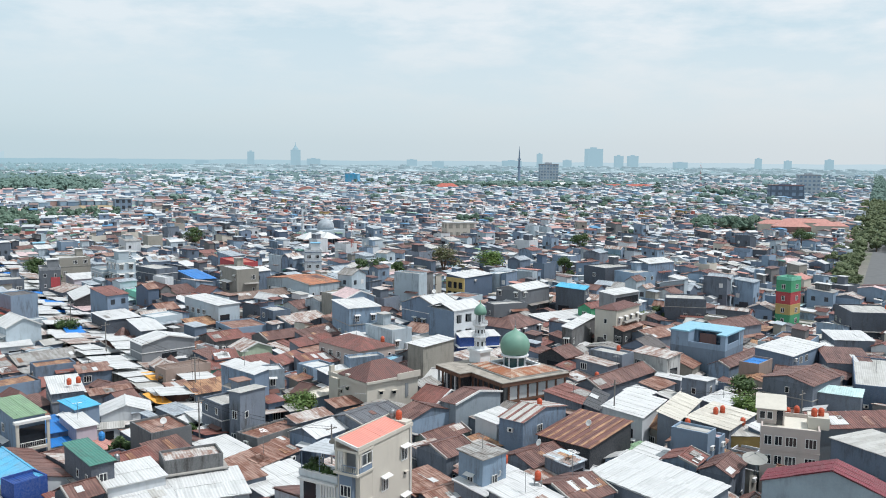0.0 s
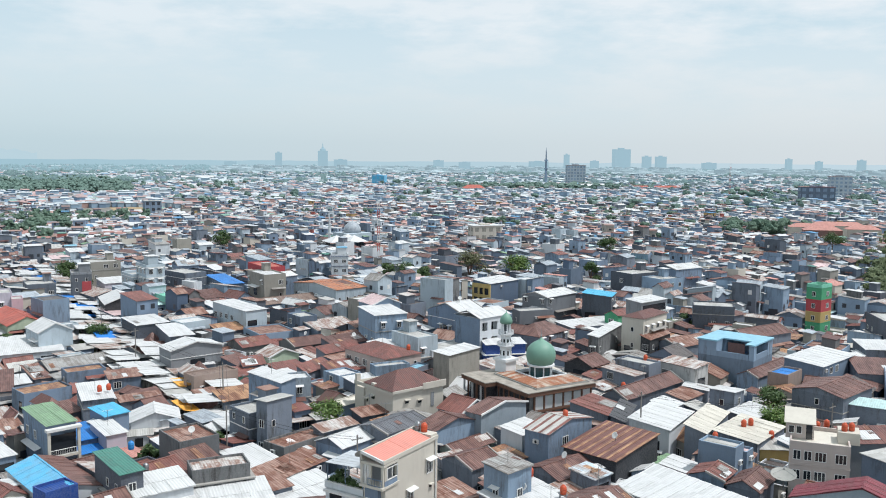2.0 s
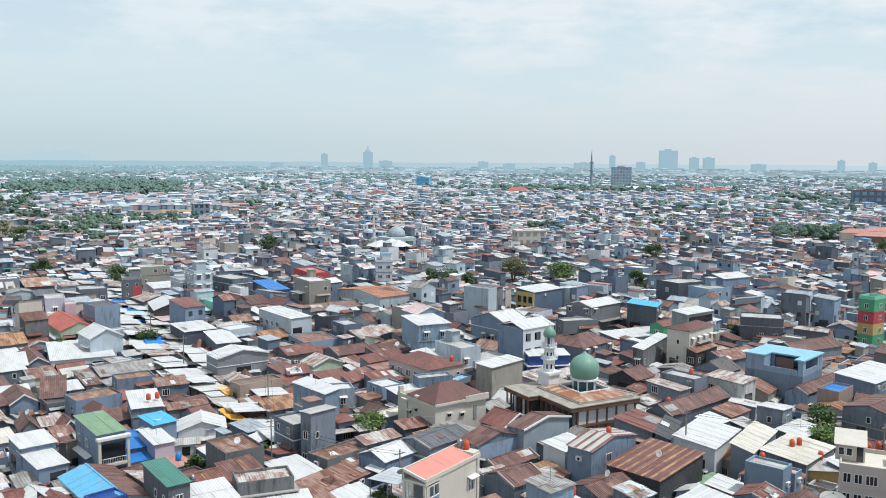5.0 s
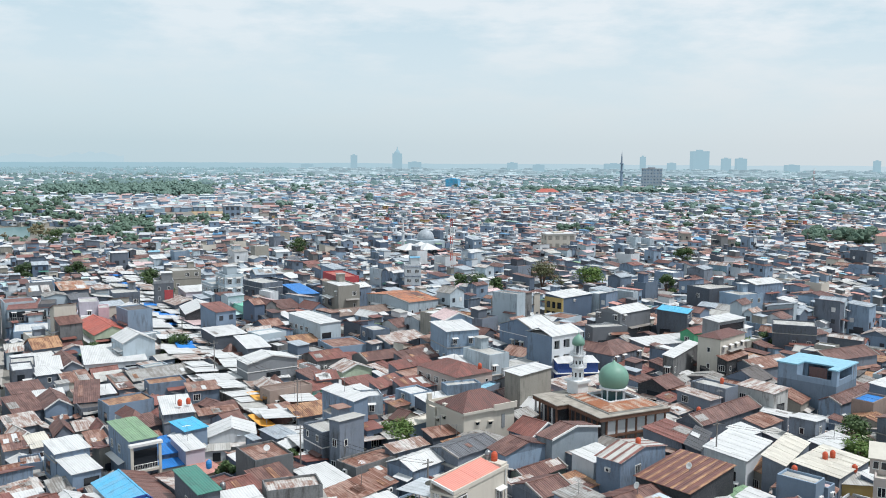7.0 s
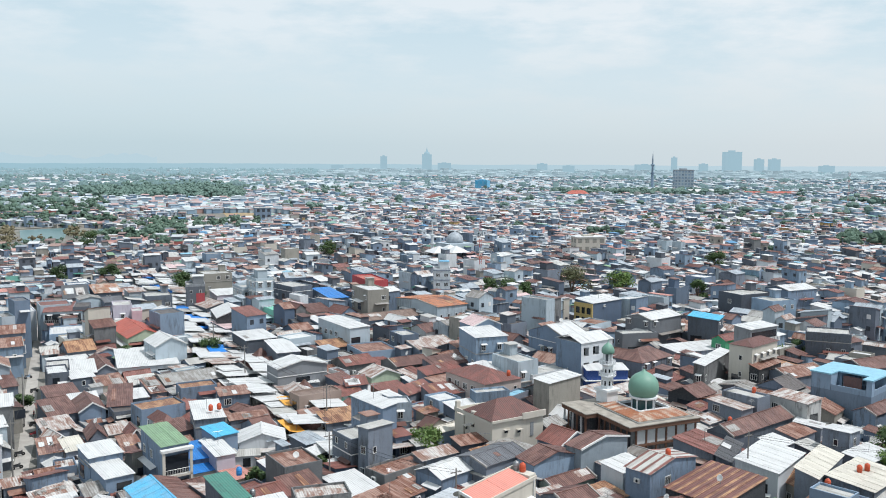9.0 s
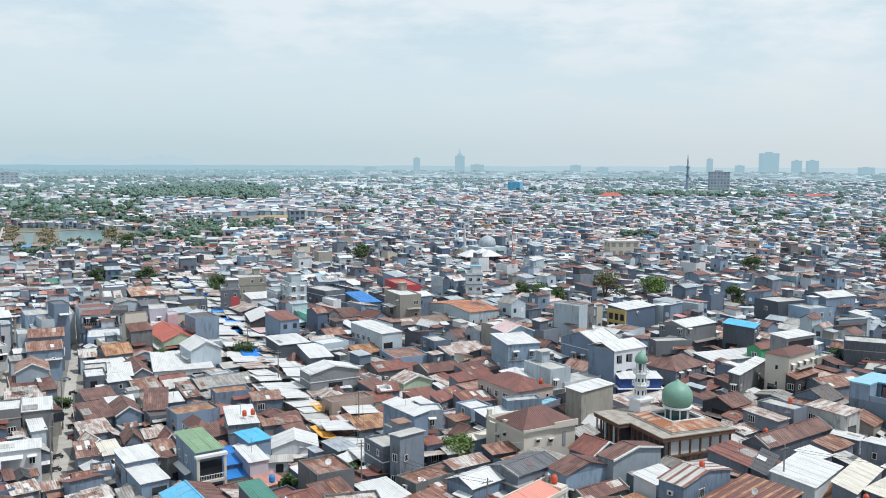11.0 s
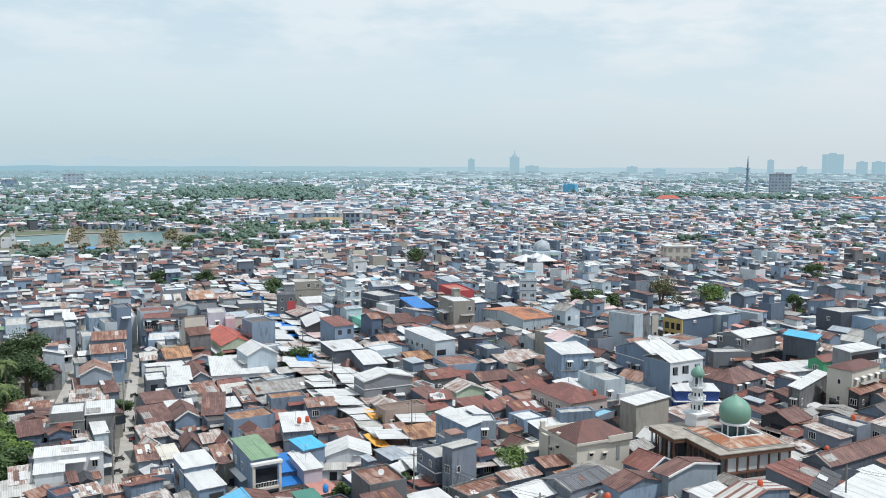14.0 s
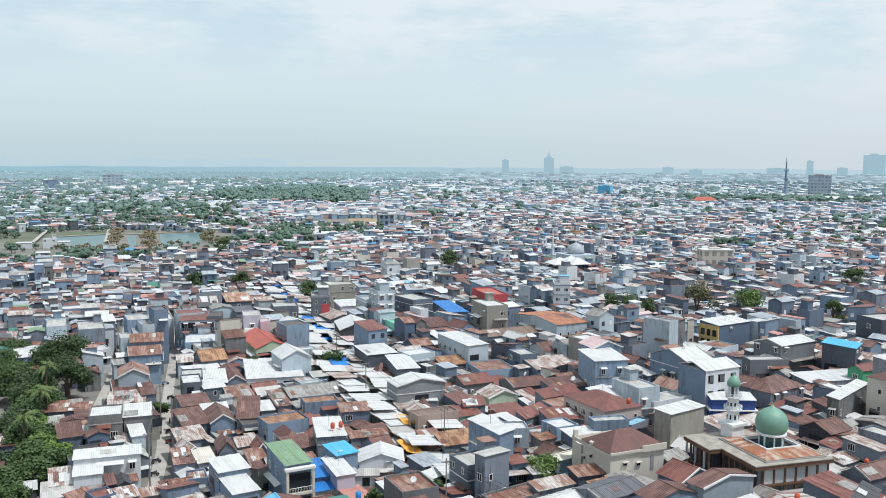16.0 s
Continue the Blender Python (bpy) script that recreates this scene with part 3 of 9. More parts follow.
def house_shape(w, d, h, kind, rise, roof, wall, rnd, width=0.9):
    """Walls and roof round the middle of the footprint; the front looks to -y."""
    W, R = Acc(), Acc()
    X, Y = w / 2, d / 2
    roof_a, roof_b = ("roof_" + roof, "roof_" + roof)
    if "_" in roof and roof.split("_")[0] == "lightblue":
        roof_a, roof_b = "roof_lightblue", "roof_darkrust"
    if roof.startswith("town") or roof.startswith("far"):
        roof_a = roof_b = roof
    wm = wall if wall.startswith(("town", "far")) else "wall_" + wall
    i = 0.22 if kind != "flat" else 0.0
    x, y = X - i, Y - i
    g = 0.1
    if kind == "flat":
        t, sink = 0.16, 0.45
        ring = lambda a, b, z: [(-a, -b, z), (a, -b, z), (a, b, z), (-a, b, z)]
        W.solid(ring(x, y, 0), ring(x, y, h), wm, cap=False)
        k = [ring(x, y, h), ring(x - t, y - t, h), ring(x - t, y - t, h - sink)]
        for lo, hi in ((0, 1), (1, 2)):
            for j in range(4):
                j2 = (j + 1) % 4
                W.poly([k[lo][j], k[lo][j2], k[hi][j2], k[hi][j]], wm)
        sheets(R, (-x + t, -y + t, h - sink + 0.1), (x - t, -y + t, h - sink + 0.1), (x - t, y - t, h - sink + 0.14), (-x + t, y - t, h - sink + 0.14), roof_a, width * 1.3, rnd, 0.1)
        return W, R
    if kind.startswith("shed"):
        hi = {"b": (0, 0, 1, 1), "f": (1, 1, 0, 0), "l": (1, 0, 0, 1), "r": (0, 1, 1, 0)}[kind[-1]]
        z = [h + rise * q - g for q in hi]
        c = [(-x, -y), (x, -y), (x, y), (-x, y)]
        W.solid([(*p, 0) for p in c], [(*p, q) for p, q in zip(c, z)], wm)
        z = [h + rise * q for q in hi]
        c = [(-X, -Y), (X, -Y), (X, Y), (-X, Y)]
        p = [(*q, e) for q, e in zip(c, z)]
        if kind[-1] in "bf":
            sheets(R, p[0], p[1], p[2], p[3], roof_a, width, rnd)
        else:
            sheets(R, p[1], p[2], p[3], p[0], roof_a, width, rnd)
        return W, R
    if kind == "hip":
        q = min(X, Y) * 0.95
        W.box(-x, x, -y, y, 0, h - g, wm)
        if X >= Y:
            r0, r1 = (-X + q, 0, h + rise), (X - q, 0, h + rise)
        else:
            r0, r1 = (0, -Y + q, h + rise), (0, Y - q, h + rise)
        c = [(-X, -Y, h), (X, -Y, h), (X, Y, h), (-X, Y, h)]
        quads = [(c[0], c[1], r1, r0), (c[1], c[2], r1, r1), (c[2], c[3], r0, r1), (c[3], c[0], r0, r0)] if X >= Y else \
            [(c[1], c[2], r1, r0), (c[2], c[3], r1, r1), (c[3], c[0], r0, r1), (c[0], c[1], r0, r0)]
        for e0, e1, ra, rb in quads:
            sheets(R, e0, e1, ra, rb, roof_a, 60.0, rnd)
        return W, R
    if kind == "gx":      # ridge along x
        W.solid([(-x, -y, 0), (x, -y, 0), (x, y, 0), (-x, y, 0)], [(-x, -y, h - g), (x, -y, h - g), (x, y, h - g), (-x, y, h - g)], wm)
        for s in (-x, x):
            W.poly([(s, -y, h - g), (s, y, h - g), (s, 0, h + rise - g)][::1 if s > 0 else -1], wm)
        sheets(R, (-X, -Y, h), (X, -Y, h), (X, 0, h + rise), (-X, 0, h + rise), roof_a, width, rnd)
        sheets(R, (X, Y, h), (-X, Y, h), (-X, 0, h + rise), (X, 0, h + rise), roof_b, width, rnd)
        R.box(-X, X, -0.12, 0.12, h + rise - 0.02, h + rise + 0.07, roof_a)
    else:                 # gy: ridge along y, the gable looks to the front
        W.solid([(-x, -y, 0), (x, -y, 0), (x, y, 0), (-x, y, 0)], [(-x, -y, h - g), (x, -y, h - g), (x, y, h - g), (-x, y, h - g)], wm)
        for s in (-y, y):
            W.poly([(-x, s, h - g), (x, s, h - g), (0, s, h + rise - g)][::1 if s < 0 else -1], wm)
        sheets(R, (-X, Y, h), (-X, -Y, h), (0, -Y, h + rise), (0, Y, h + rise), roof_a, width, rnd)
        sheets(R, (X, -Y, h), (X, Y, h), (0, Y, h + rise), (0, -Y, h + rise), roof_b, width, rnd)
        R.box(-0.12, 0.12, -Y, Y, h + rise - 0.02, h + rise + 0.07, roof_a)
    return W, R


def lattice(acc, xs, zs, solid, y0, y1, mat):
    """A flat frame in one piece: the cells of a grid for which solid(i, j) holds, y0 to y1 thick."""
    seen_v, mi = {}, acc.mat(mat)

    def vert(i, j, s):
        if (i, j, s) not in seen_v:
            seen_v[i, j, s] = len(acc.v)
            acc.v.append((xs[i], y1 if s else y0, zs[j]))
        return seen_v[i, j, s]

    full = lambda i, j: 0 <= i < len(xs) - 1 and 0 <= j < len(zs) - 1 and solid(i, j)
    for i in range(len(xs) - 1):
        for j in range(len(zs) - 1):
            if not full(i, j):
                continue
            add = [(vert(i, j, 0), vert(i + 1, j, 0), vert(i + 1, j + 1, 0), vert(i, j + 1, 0)), (vert(i, j, 1), vert(i, j + 1, 1), vert(i + 1, j + 1, 1), vert(i + 1, j, 1))]
            for di, dj, p, q in ((0, -1, (i + 1, j), (i, j)), (1, 0, (i + 1, j + 1), (i + 1, j)), (0, 1, (i, j + 1), (i + 1, j + 1)), (-1, 0, (i, j), (i, j + 1))):
                if not full(i + di, j + dj):
                    add.append((vert(*p, 0), vert(*q, 0), vert(*q, 1), vert(*p, 1)))
            acc.f += add
            acc.m += [mi] * len(add)


def window_meshes(w, h, hood, bars, trim="frame_white", glass="glass"):
    t, a = 0.08, Acc()
    xs = [-w / 2]
    for i in range(bars + 1):
        xs += [-w / 2 + w * i / (bars + 1) + t / 2 * (1 if i else 2), -w / 2 + w * (i + 1) / (bars + 1) - t / 2 * (1 if i < bars else 2)]
    xs.append(w / 2)
    lattice(a, xs, [0, t, h - t, h], lambda i, j: i % 2 == 0 or j != 1, -0.04, 0.05, trim)
    p, hd = Acc(), None
    p.box(-w / 2 + t / 2, w / 2 - t / 2, 0.0, 0.02, t / 2, h - t / 2, glass)
    if hood:
        hd = Acc()
        hd.slab((-w / 2 - 0.2, -0.6, h + 0.1), (w / 2 + 0.2, -0.6, h + 0.1), (w / 2 + 0.2, 0.04, h + 0.28), (-w / 2 - 0.2, 0.04, h + 0.28), 0.06, trim)
        hd = hd.mesh("hood")
    return a.mesh("window"), p.mesh("pane"), hd


WIN = [window_meshes(0.9, 1.2, False, 1), window_meshes(1.3, 1.2, False, 2), window_meshes(0.9, 1.2, True, 1), window_meshes(0.7, 1.0, False, 0), window_meshes(1.2, 1.5, True, 3),
       window_meshes(0.7, 0.7, False, 0, "wall_darkgrey")]


ac_ = Acc()
ac_.box(-0.4, 0.4, -0.32, 0.03, 0, 0.55, "frame_white")
ac_.lathe([(0.2, 0), (0.2, 0.01)], 12, "glass")
for i_ in range(8, len(ac_.v)):
    vx, vy, vz = ac_.v[i_]
    ac_.v[i_] = (vx + 0.08, -0.33 - vz, vy + 0.28)
AC = ac_.mesh("air_conditioner")


def window(v, base, m):
    w = part("window", WIN[v][0], base, m=m)
    part("pane", WIN[v][1], w)
    if WIN[v][2]:
        part("hood", WIN[v][2], w)


ROOF_WORDS = {"white": "bright white zinc sheet roof", "pale": "pale concrete flat roof", "greyroof": "grey weathered sheet roof", "darkgreyroof": "dark grey sheet roof",
              "blackroof": "black sheet roof", "darkroof": "dark stained flat roof", "rust": "rusty corrugated roof", "darkrust": "dark brown rusted corrugated roof",
              "rustred": "red-brown rusted roof", "rustorange": "orange rusted sheet roof", "rustwhite": "patchy white and rusty roof", "stripe": "white roof with rusty stripes",
              "ruststripe": "brown roof with ochre rust stripes", "maroonrust": "maroon rusted roof", "maroon": "maroon sheet roof", "redtile": "dark red tiled hip roof",
              "red": "red gable roof", "redrust": "faded red roof", "salmon": "salmon-pink sloping roof", "orange": "orange and brown roof", "green": "sage green sheet roof",
              "teal": "teal green sheet roof", "mint": "mint green flat roof", "blue": "bright blue sheet roof", "royal": "royal blue top", "cyan": "sky blue sheet roof",
              "lightblue_darkrust": "roof half light blue and half brown", "cyanflat": "pale blue flat roof", "paleteal": "pale teal awning roof", "paleblue": "pale blue patched roof",
              "zinc": "dull blue-grey zinc roof", "redsoft": "faded salmon-red sheet roof", "rustmix": "orange and white rusted roof", "pinkwhite": "pinkish white roof", "beigeroof": "beige sheet roof", "brownroof": "brown flat roof", "translucent": "greyish see-through sheet canopy"}
WALL_WORDS = {"grey": "grey plaster", "darkgrey": "dark grey plaster", "bluegrey": "blue-grey painted", "bluewall": "pale blue painted", "darkblue": "dark blue-grey",
              "whiteblue": "cool white", "whitewall": "white painted", "cream": "cream painted", "creamgrey": "weathered cream", "greywall": "light grey", "black": "blackened wooden",
              "weathered": "rain-streaked bare concrete", "weatheredblue": "rain-streaked blue-grey", "weatheredwhite": "stained white", "mottled": "mottled blue concrete",
              "tan": "tan painted", "brick": "red brick", "beigewall": "beige", "lilac": "pale lilac", "pinkwall": "pink", "yellowwall": "ochre yellow", "greenwall": "pale green",
              "greenwall2": "bright green", "green2": "grey-green", "mintwall": "mint green", "redwall": "red", "royalwall": "royal blue"}
FOOT = []          # footprints already taken: x, y, rot, w, d
TOPS = []          # a spot on each roof that can carry an aerial: x, y, z
HREF = []          # heights of the houses that stand
STOREYS = {1: "single-storey", 2: "two-storey", 3: "three-storey", 4: "four-storey", 5: "five-storey"}


def lattice_flat(acc, xs, ys, z0, z1, mat):
    """A flat ring in one piece, lying down."""
    b = Acc()
    lattice(b, xs, ys, lambda i, j: not (i == 1 and j == 1), -z1, -z0, mat)
    acc.add(b, Matrix(((1, 0, 0, 0), (0, 0, 1, 0), (0, -1, 0, 0), (0, 0, 0, 1))))


def dress_roof(base, w, d, h, kind, rise, roof, rnd):
    """Patches of other sheet on a slope, and pale boards along the gable edges."""
    X, Y = w / 2, d / 2
    if roof in SMOOTH and roof != "white":
        return
    spans = {"gx": ((-1, -Y, 0.0), (1, Y, 0.0)), "shed_b": ((-1, -Y, Y),), "shed_f": ((-1, Y, -Y),)}.get(kind, ())
    for side, y0, y1 in spans[:1]:
        for _ in range(rnd.choice((0, 0, 0, 1) if roof == "white" else (0, 1, 1, 2, 3, 4))):
            pw, s0 = rnd.choice((0.8, 0.8, 1.6, 2.4)), rnd.uniform(0.02, 0.5)
            s1 = min(0.97, s0 + rnd.uniform(0.25, 0.55))
            x0 = rnd.uniform(-X + 0.1, max(-X + 0.2, X - pw - 0.1))
            if x0 + pw > X:
                continue
            P = lambda u, s: (u, y0 + (y1 - y0) * s, h + rise * s + 0.085)
            a = Acc()
            a.slab(P(x0, s0), P(x0 + pw, s0), P(x0 + pw, s1), P(x0, s1), 0.025, "roof_" + rnd.choice(("white", "pale", "greyroof") if roof == "white" else ("white", "white", "rust", "rustwhite", "darkrust", "rustorange", "greyroof")))
            for q in (len(a.f) - 1,):
                a.uv[q] = [(0, 0), (pw, 0), (pw, 2), (0, 2)]
            part("roof_patch", a, base)
    if kind == "gx" and rnd.random() < 0.55:
        for s in (-X, X):
            a = Acc()
            a.solid([(s - 0.09, -Y - 0.1, h - 0.12), (s + 0.09, -Y - 0.1, h - 0.12), (s + 0.09, 0, h + rise - 0.1), (s - 0.09, 0, h + rise - 0.1)],
                    [(s - 0.09, -Y - 0.1, h + 0.13), (s + 0.09, -Y - 0.1, h + 0.13), (s + 0.09, 0, h + rise + 0.15), (s - 0.09, 0, h + rise + 0.15)], "concrete")
            part("barge_board", a, base)
    if kind == "gy" and rnd.random() < 0.7:
        for s in (-1, 1):
            a = Acc()
            a.solid([(s * X, -Y - 0.09, h - 0.12), (s * X, -Y + 0.09, h - 0.12), (0, -Y + 0.09, h + rise - 0.1), (0, -Y - 0.09, h + rise - 0.1)],
                    [(s * X, -Y - 0.09, h + 0.13), (s * X, -Y + 0.09, h + 0.13), (0, -Y + 0.09, h + rise + 0.15), (0, -Y - 0.09, h + rise + 0.15)], "frame_white")
            part("barge_board", a, base)


def faces_seen(w, d, rot, cx, cy):
    """Walls that look towards the open side of the quarter: (middle, turn, length)."""
    out = []
    for ang, off, ln in ((0, d / 2, w), (90, w / 2, d), (-90, w / 2, d)):
        n = Vector((math.sin(radians(ang)), -math.cos(radians(ang))))
        world_n = Matrix.Rotation(rot, 2) @ n
        if world_n.dot(Vector((cx, cy)).normalized()) < -0.15:
            out.append((n * off, radians(ang), ln))
    return out


def add_windows(base, w, d, h, rot, cx, cy, rnd, share, inset, variants=(0, 1, 2, 3)):
    floors = max(1, round(h / 3.2))
    for mid, ang, ln in faces_seen(w - 2 * inset, d - 2 * inset, rot, cx, cy):
        n = max(1, int(ln / 2.4))
        for fl in range(floors):
            v = rnd.choice(variants)
            if fl < floors - 3 or h - fl * 3.2 < 2.4:
                continue
            for i in range(n):
                if rnd.random() > share:
                    if rnd.random() < 0.08:
                        s = (i + 0.5) / n * ln - ln / 2
                        part("air_conditioner", AC, base, m=Matrix.Translation((mid.x, mid.y, fl * 3.2 + 1.7)) @ Matrix.Rotation(ang, 4, 'Z') @ Matrix.Translation((s, 0, 0)))
                    continue
                s = (i + 0.5) / n * ln - ln / 2
                p = Matrix.Translation((mid.x, mid.y, fl * 3.2 + 1.0)) @ Matrix.Rotation(ang, 4, 'Z') @ Matrix.Translation((s, -0.02, 0))
                window(v, base, p)


LOOSE = 0.85        # sheet width that marks a roof of loose sheets
EXTRA = [0.08]      # how often a house has a terrace canopy or a balcony


def house(x, y, rot, w, d, h, kind, rise, roof, wall, windows=0.3, seed=None, group="houses of the quarter", width=0.9, clutter=True):
    rnd = random.Random(int(x * 31 + y * 17) if seed is None else seed)
    near = math.hypot(x, y) < 102 and kind[0] in "sg"
    SPLIT.clear()
    W, R = house_shape(w, d, h, kind, rise, roof, wall, rnd, LOOSE if near else width)
    base = thing("house", f"{STOREYS[min(5, max(1, round(h / 3.4)))]} {WALL_WORDS[wall]} house with {ROOF_WORDS[roof]}", "house", pose(x, y, 0, 0, 0, rot), group)
    part("wall", W, base)
    top = part("roof", R, base, ROOF_WORDS[roof])
    for t in SPLIT:
        part("roof_sheet", t, top)
    SPLIT.clear()
    add_windows(base, w, d, h, radians(rot), x, y, rnd, windows, 0.22 if kind != "flat" else 0.0)
    dress_roof(base, w, d, h, kind, rise, roof, rnd)
    i = 0.22 if kind != "flat" else 0.0
    for mid, ang, ln in faces_seen(w - 2 * i, d - 2 * i, radians(rot), x, y):
        mt = Matrix.Translation((mid.x, mid.y, 0)) @ Matrix.Rotation(ang, 4, 'Z')
        if ln > 2.2 and clutter and rnd.random() < 0.5:
            s0 = rnd.uniform(-ln / 2, 0)
            s1, z, dep = min(ln / 2, s0 + rnd.uniform(0.4, 0.9) * ln), rnd.uniform(0.5, 0.84) * h, rnd.uniform(0.7, 1.5)
            a = Acc()
            a.slab((s0, -dep, z), (s1, -dep, z), (s1, 0.05, z + 0.3), (s0, 0.05, z + 0.3), 0.05, "roof_" + rnd.choice(("white", "rust", "darkrust", "rustwhite", "greyroof", "white", "rustred")))
            part("canopy", a, base, m=mt)
        if ln > 2.6 and clutter and rnd.random() < 0.4:
            # a dark panel on the wall stands for the shade inside an opening
            a = Acc()
            c0, ww, z = rnd.uniform(-0.25, 0.25) * ln, rnd.uniform(0.5, min(1.5, ln * 0.3)), rnd.uniform(0.42, 0.62) * h
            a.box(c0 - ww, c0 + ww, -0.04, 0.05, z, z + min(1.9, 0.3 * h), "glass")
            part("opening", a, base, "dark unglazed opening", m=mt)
    if h > 6.3 and clutter and kind != "hip":
        i = 0.22 if kind != "flat" else 0.0
        for fl in range(1, max(2, round(h / 3.2))):
            if rnd.random() < 0.5 and h - fl * 3.2 > 1.5:
                a, X, Y, o = Acc(), w / 2 - i, d / 2 - i, rnd.choice((0.1, 0.1, 0.55))
                z = fl * 3.2 + 0.35
                lattice_flat(a, [-X - o, -X + 0.02, X - 0.02, X + o], [-Y - o, -Y + 0.02, Y - 0.02, Y + o], z, z + 0.14, "frame_white" if rnd.random() < 0.3 else "concrete")
                part("ledge", a, base)
    if clutter and kind == "flat" and min(w, d) > 3.6 and h > 5.5 and rnd.random() < 0.4 * EXTRA[0]:
        X, Y, z = w / 2 - 0.3, d / 2 - 0.3, h + rnd.uniform(1.7, 2.3)
        y0 = -Y + rnd.choice((0.0, d * 0.35))
        for u in (-X + 0.1, X - 0.1):
            for v in (y0 + 0.1, Y - 0.1):
                a = Acc()
                a.box(u - 0.06, u + 0.06, v - 0.06, v + 0.06, h - 0.4, z, "frame_white")
                part("post", a, base)
        a = Acc()
        sheets(a, (-X - 0.25, y0 - 0.25, z), (X + 0.25, y0 - 0.25, z), (X + 0.25, Y + 0.2, z + 0.35), (-X - 0.25, Y + 0.2, z + 0.35), "roof_" + rnd.choice(("white", "white", "pale", "rust", "rustwhite", "greyroof")), 0.9, rnd)
        part("terrace_roof", a, base, "sheet canopy over the roof terrace")
    elif kind == "flat" and min(w, d) > 4.5 and rnd.random() < 0.45 and roof in ("pale", "white", "greyroof", "beigeroof", "darkroof"):
        a = Acc()
        a.box(w / 2 - 2.3, w / 2 - 0.4, d / 2 - 2.5, d / 2 - 0.4, h - 0.4, h + 1.9, "wall_" + wall)
        part("stair_head", a, base)
        a = Acc()
        a.box(w / 2 - 2.6, w / 2 - 0.2, d / 2 - 2.8, d / 2 - 0.2, h + 1.9, h + 2.0, "roof_" + rnd.choice(("white", "pale", "rust")))
        part("stair_roof", a, base)
    if h > 6.3 and clutter and rnd.random() < 0.3 * EXTRA[0]:
        i = 0.22 if kind != "flat" else 0.0
        for mid, ang, ln in faces_seen(w - 2 * i, d - 2 * i, radians(rot), x, y)[:1]:
            z = h - 3.0 + rnd.uniform(-0.2, 0.2)
            mt = Matrix.Translation((mid.x, mid.y, z)) @ Matrix.Rotation(ang, 4, 'Z')
            a = Acc()
            a.box(-ln / 2 + 0.1, ln / 2 - 0.1, -0.85, 0.02, -0.16, 0, "concrete")
            bal = part("balcony", a, base, m=mt)
            a = Acc()
            n = max(3, int(ln / 0.5))
            xs = [-ln / 2 + 0.12 + (ln - 0.24) * k / (2 * n + 1) for k in range(2 * n + 2)]
            lattice(a, xs, [0.0, 0.06, 0.8, 0.88], lambda p, q: p % 2 == 0 or q != 1, -0.83, -0.77, rnd.choice(("frame_white", "steel", "wall_" + wall)))
            part("balcony_rail", a, bal)
            # dark panel for the shade behind the balcony
            a = Acc()
            a.box(-ln / 2 + 0.4, ln / 2 - 0.4, -0.03, 0.02, 0.02, 2.2, "glass")
            part("opening", a, bal)
    FOOT.append((x, y, rot, w, d))
    HREF.append((x, y, h))
    TOPS.append((x, y, h + {"f": -0.3, "s": rise / 2, "g": rise, "h": rise}[kind[0]]))
    return base


def tank_mesh(mat):
    a = Acc()
    a.lathe([(r * 0.76, z * 0.76) for r, z in ((0.42, 0.0), (0.46, 0.06), (0.46, 0.36), (0.49, 0.4), (0.46, 0.44), (0.46, 0.72), (0.49, 0.76), (0.46, 0.8), (0.46, 1.02), (0.36, 1.2), (0.2, 1.28), (0.2, 1.34), (0.02, 1.36))], 14, mat)
    return a.mesh("body", True)


TANK = {c: tank_mesh(c) for c in ("tank_orange", "tank_blue", "steel")}


def tank(x, y, z, colour="tank_orange", stand=0.0):
    word = {"tank_orange": "orange plastic", "tank_blue": "blue plastic", "steel": "dull steel"}[colour]
    base = thing("water_tank", word + " water tank with ribs and a lid on a roof", "water tank", pose(x, y, z), "water tanks on the roofs")
    part("body", TANK[colour], base, m=pose(0, 0, stand))
    if stand:
        a = Acc()
        for sx_, sy_ in ((-1, -1), (1, -1), (1, 1), (-1, 1)):
            a.box(sx_ * 0.35 - 0.04, sx_ * 0.35 + 0.04, sy_ * 0.35 - 0.04, sy_ * 0.35 + 0.04, 0, stand - 0.06, "steel")
        a.box(-0.45, 0.45, -0.45, 0.45, stand - 0.06, stand, "steel")
        part("stand", a, base)


# ---- trees ----
def leaf_cloud(acc, centres, count, size, rnd, mat):
    for _ in range(count):
        cx, cy, cz, r = rnd.choice(centres)
        v = Vector((rnd.gauss(0, 1), rnd.gauss(0, 1), rnd.gauss(0, 1))).normalized()
        p = Vector((cx, cy, cz)) + Vector((v.x, v.y, v.z * 0.75)) * r * rnd.uniform(0.3, 1.08)
        a = Vector((rnd.gauss(0, 1), rnd.gauss(0, 1), rnd.gauss(0, 0.5))).normalized()
        b = a.cross(v + Vector((0, 0, 0.4))).normalized()
        s = size * rnd.uniform(0.6, 1.4)
        acc.poly([p - a * s, p + b * s * 0.55, p + a * s, p - b * s * 0.55], mat)


def limb(acc, p0, p1, r0, r1, mat="bark", n=6):
    p0, p1 = Vector(p0), Vector(p1)
    q = (p1 - p0).to_track_quat('Z', 'Y').to_matrix()
    ring = lambda p, r: [p + q @ Vector((r * math.cos(2 * math.pi * i / n), r * math.sin(2 * math.pi * i / n), 0)) for i in range(n)]
    acc.solid(ring(p0, r0), ring(p1, r1), mat)


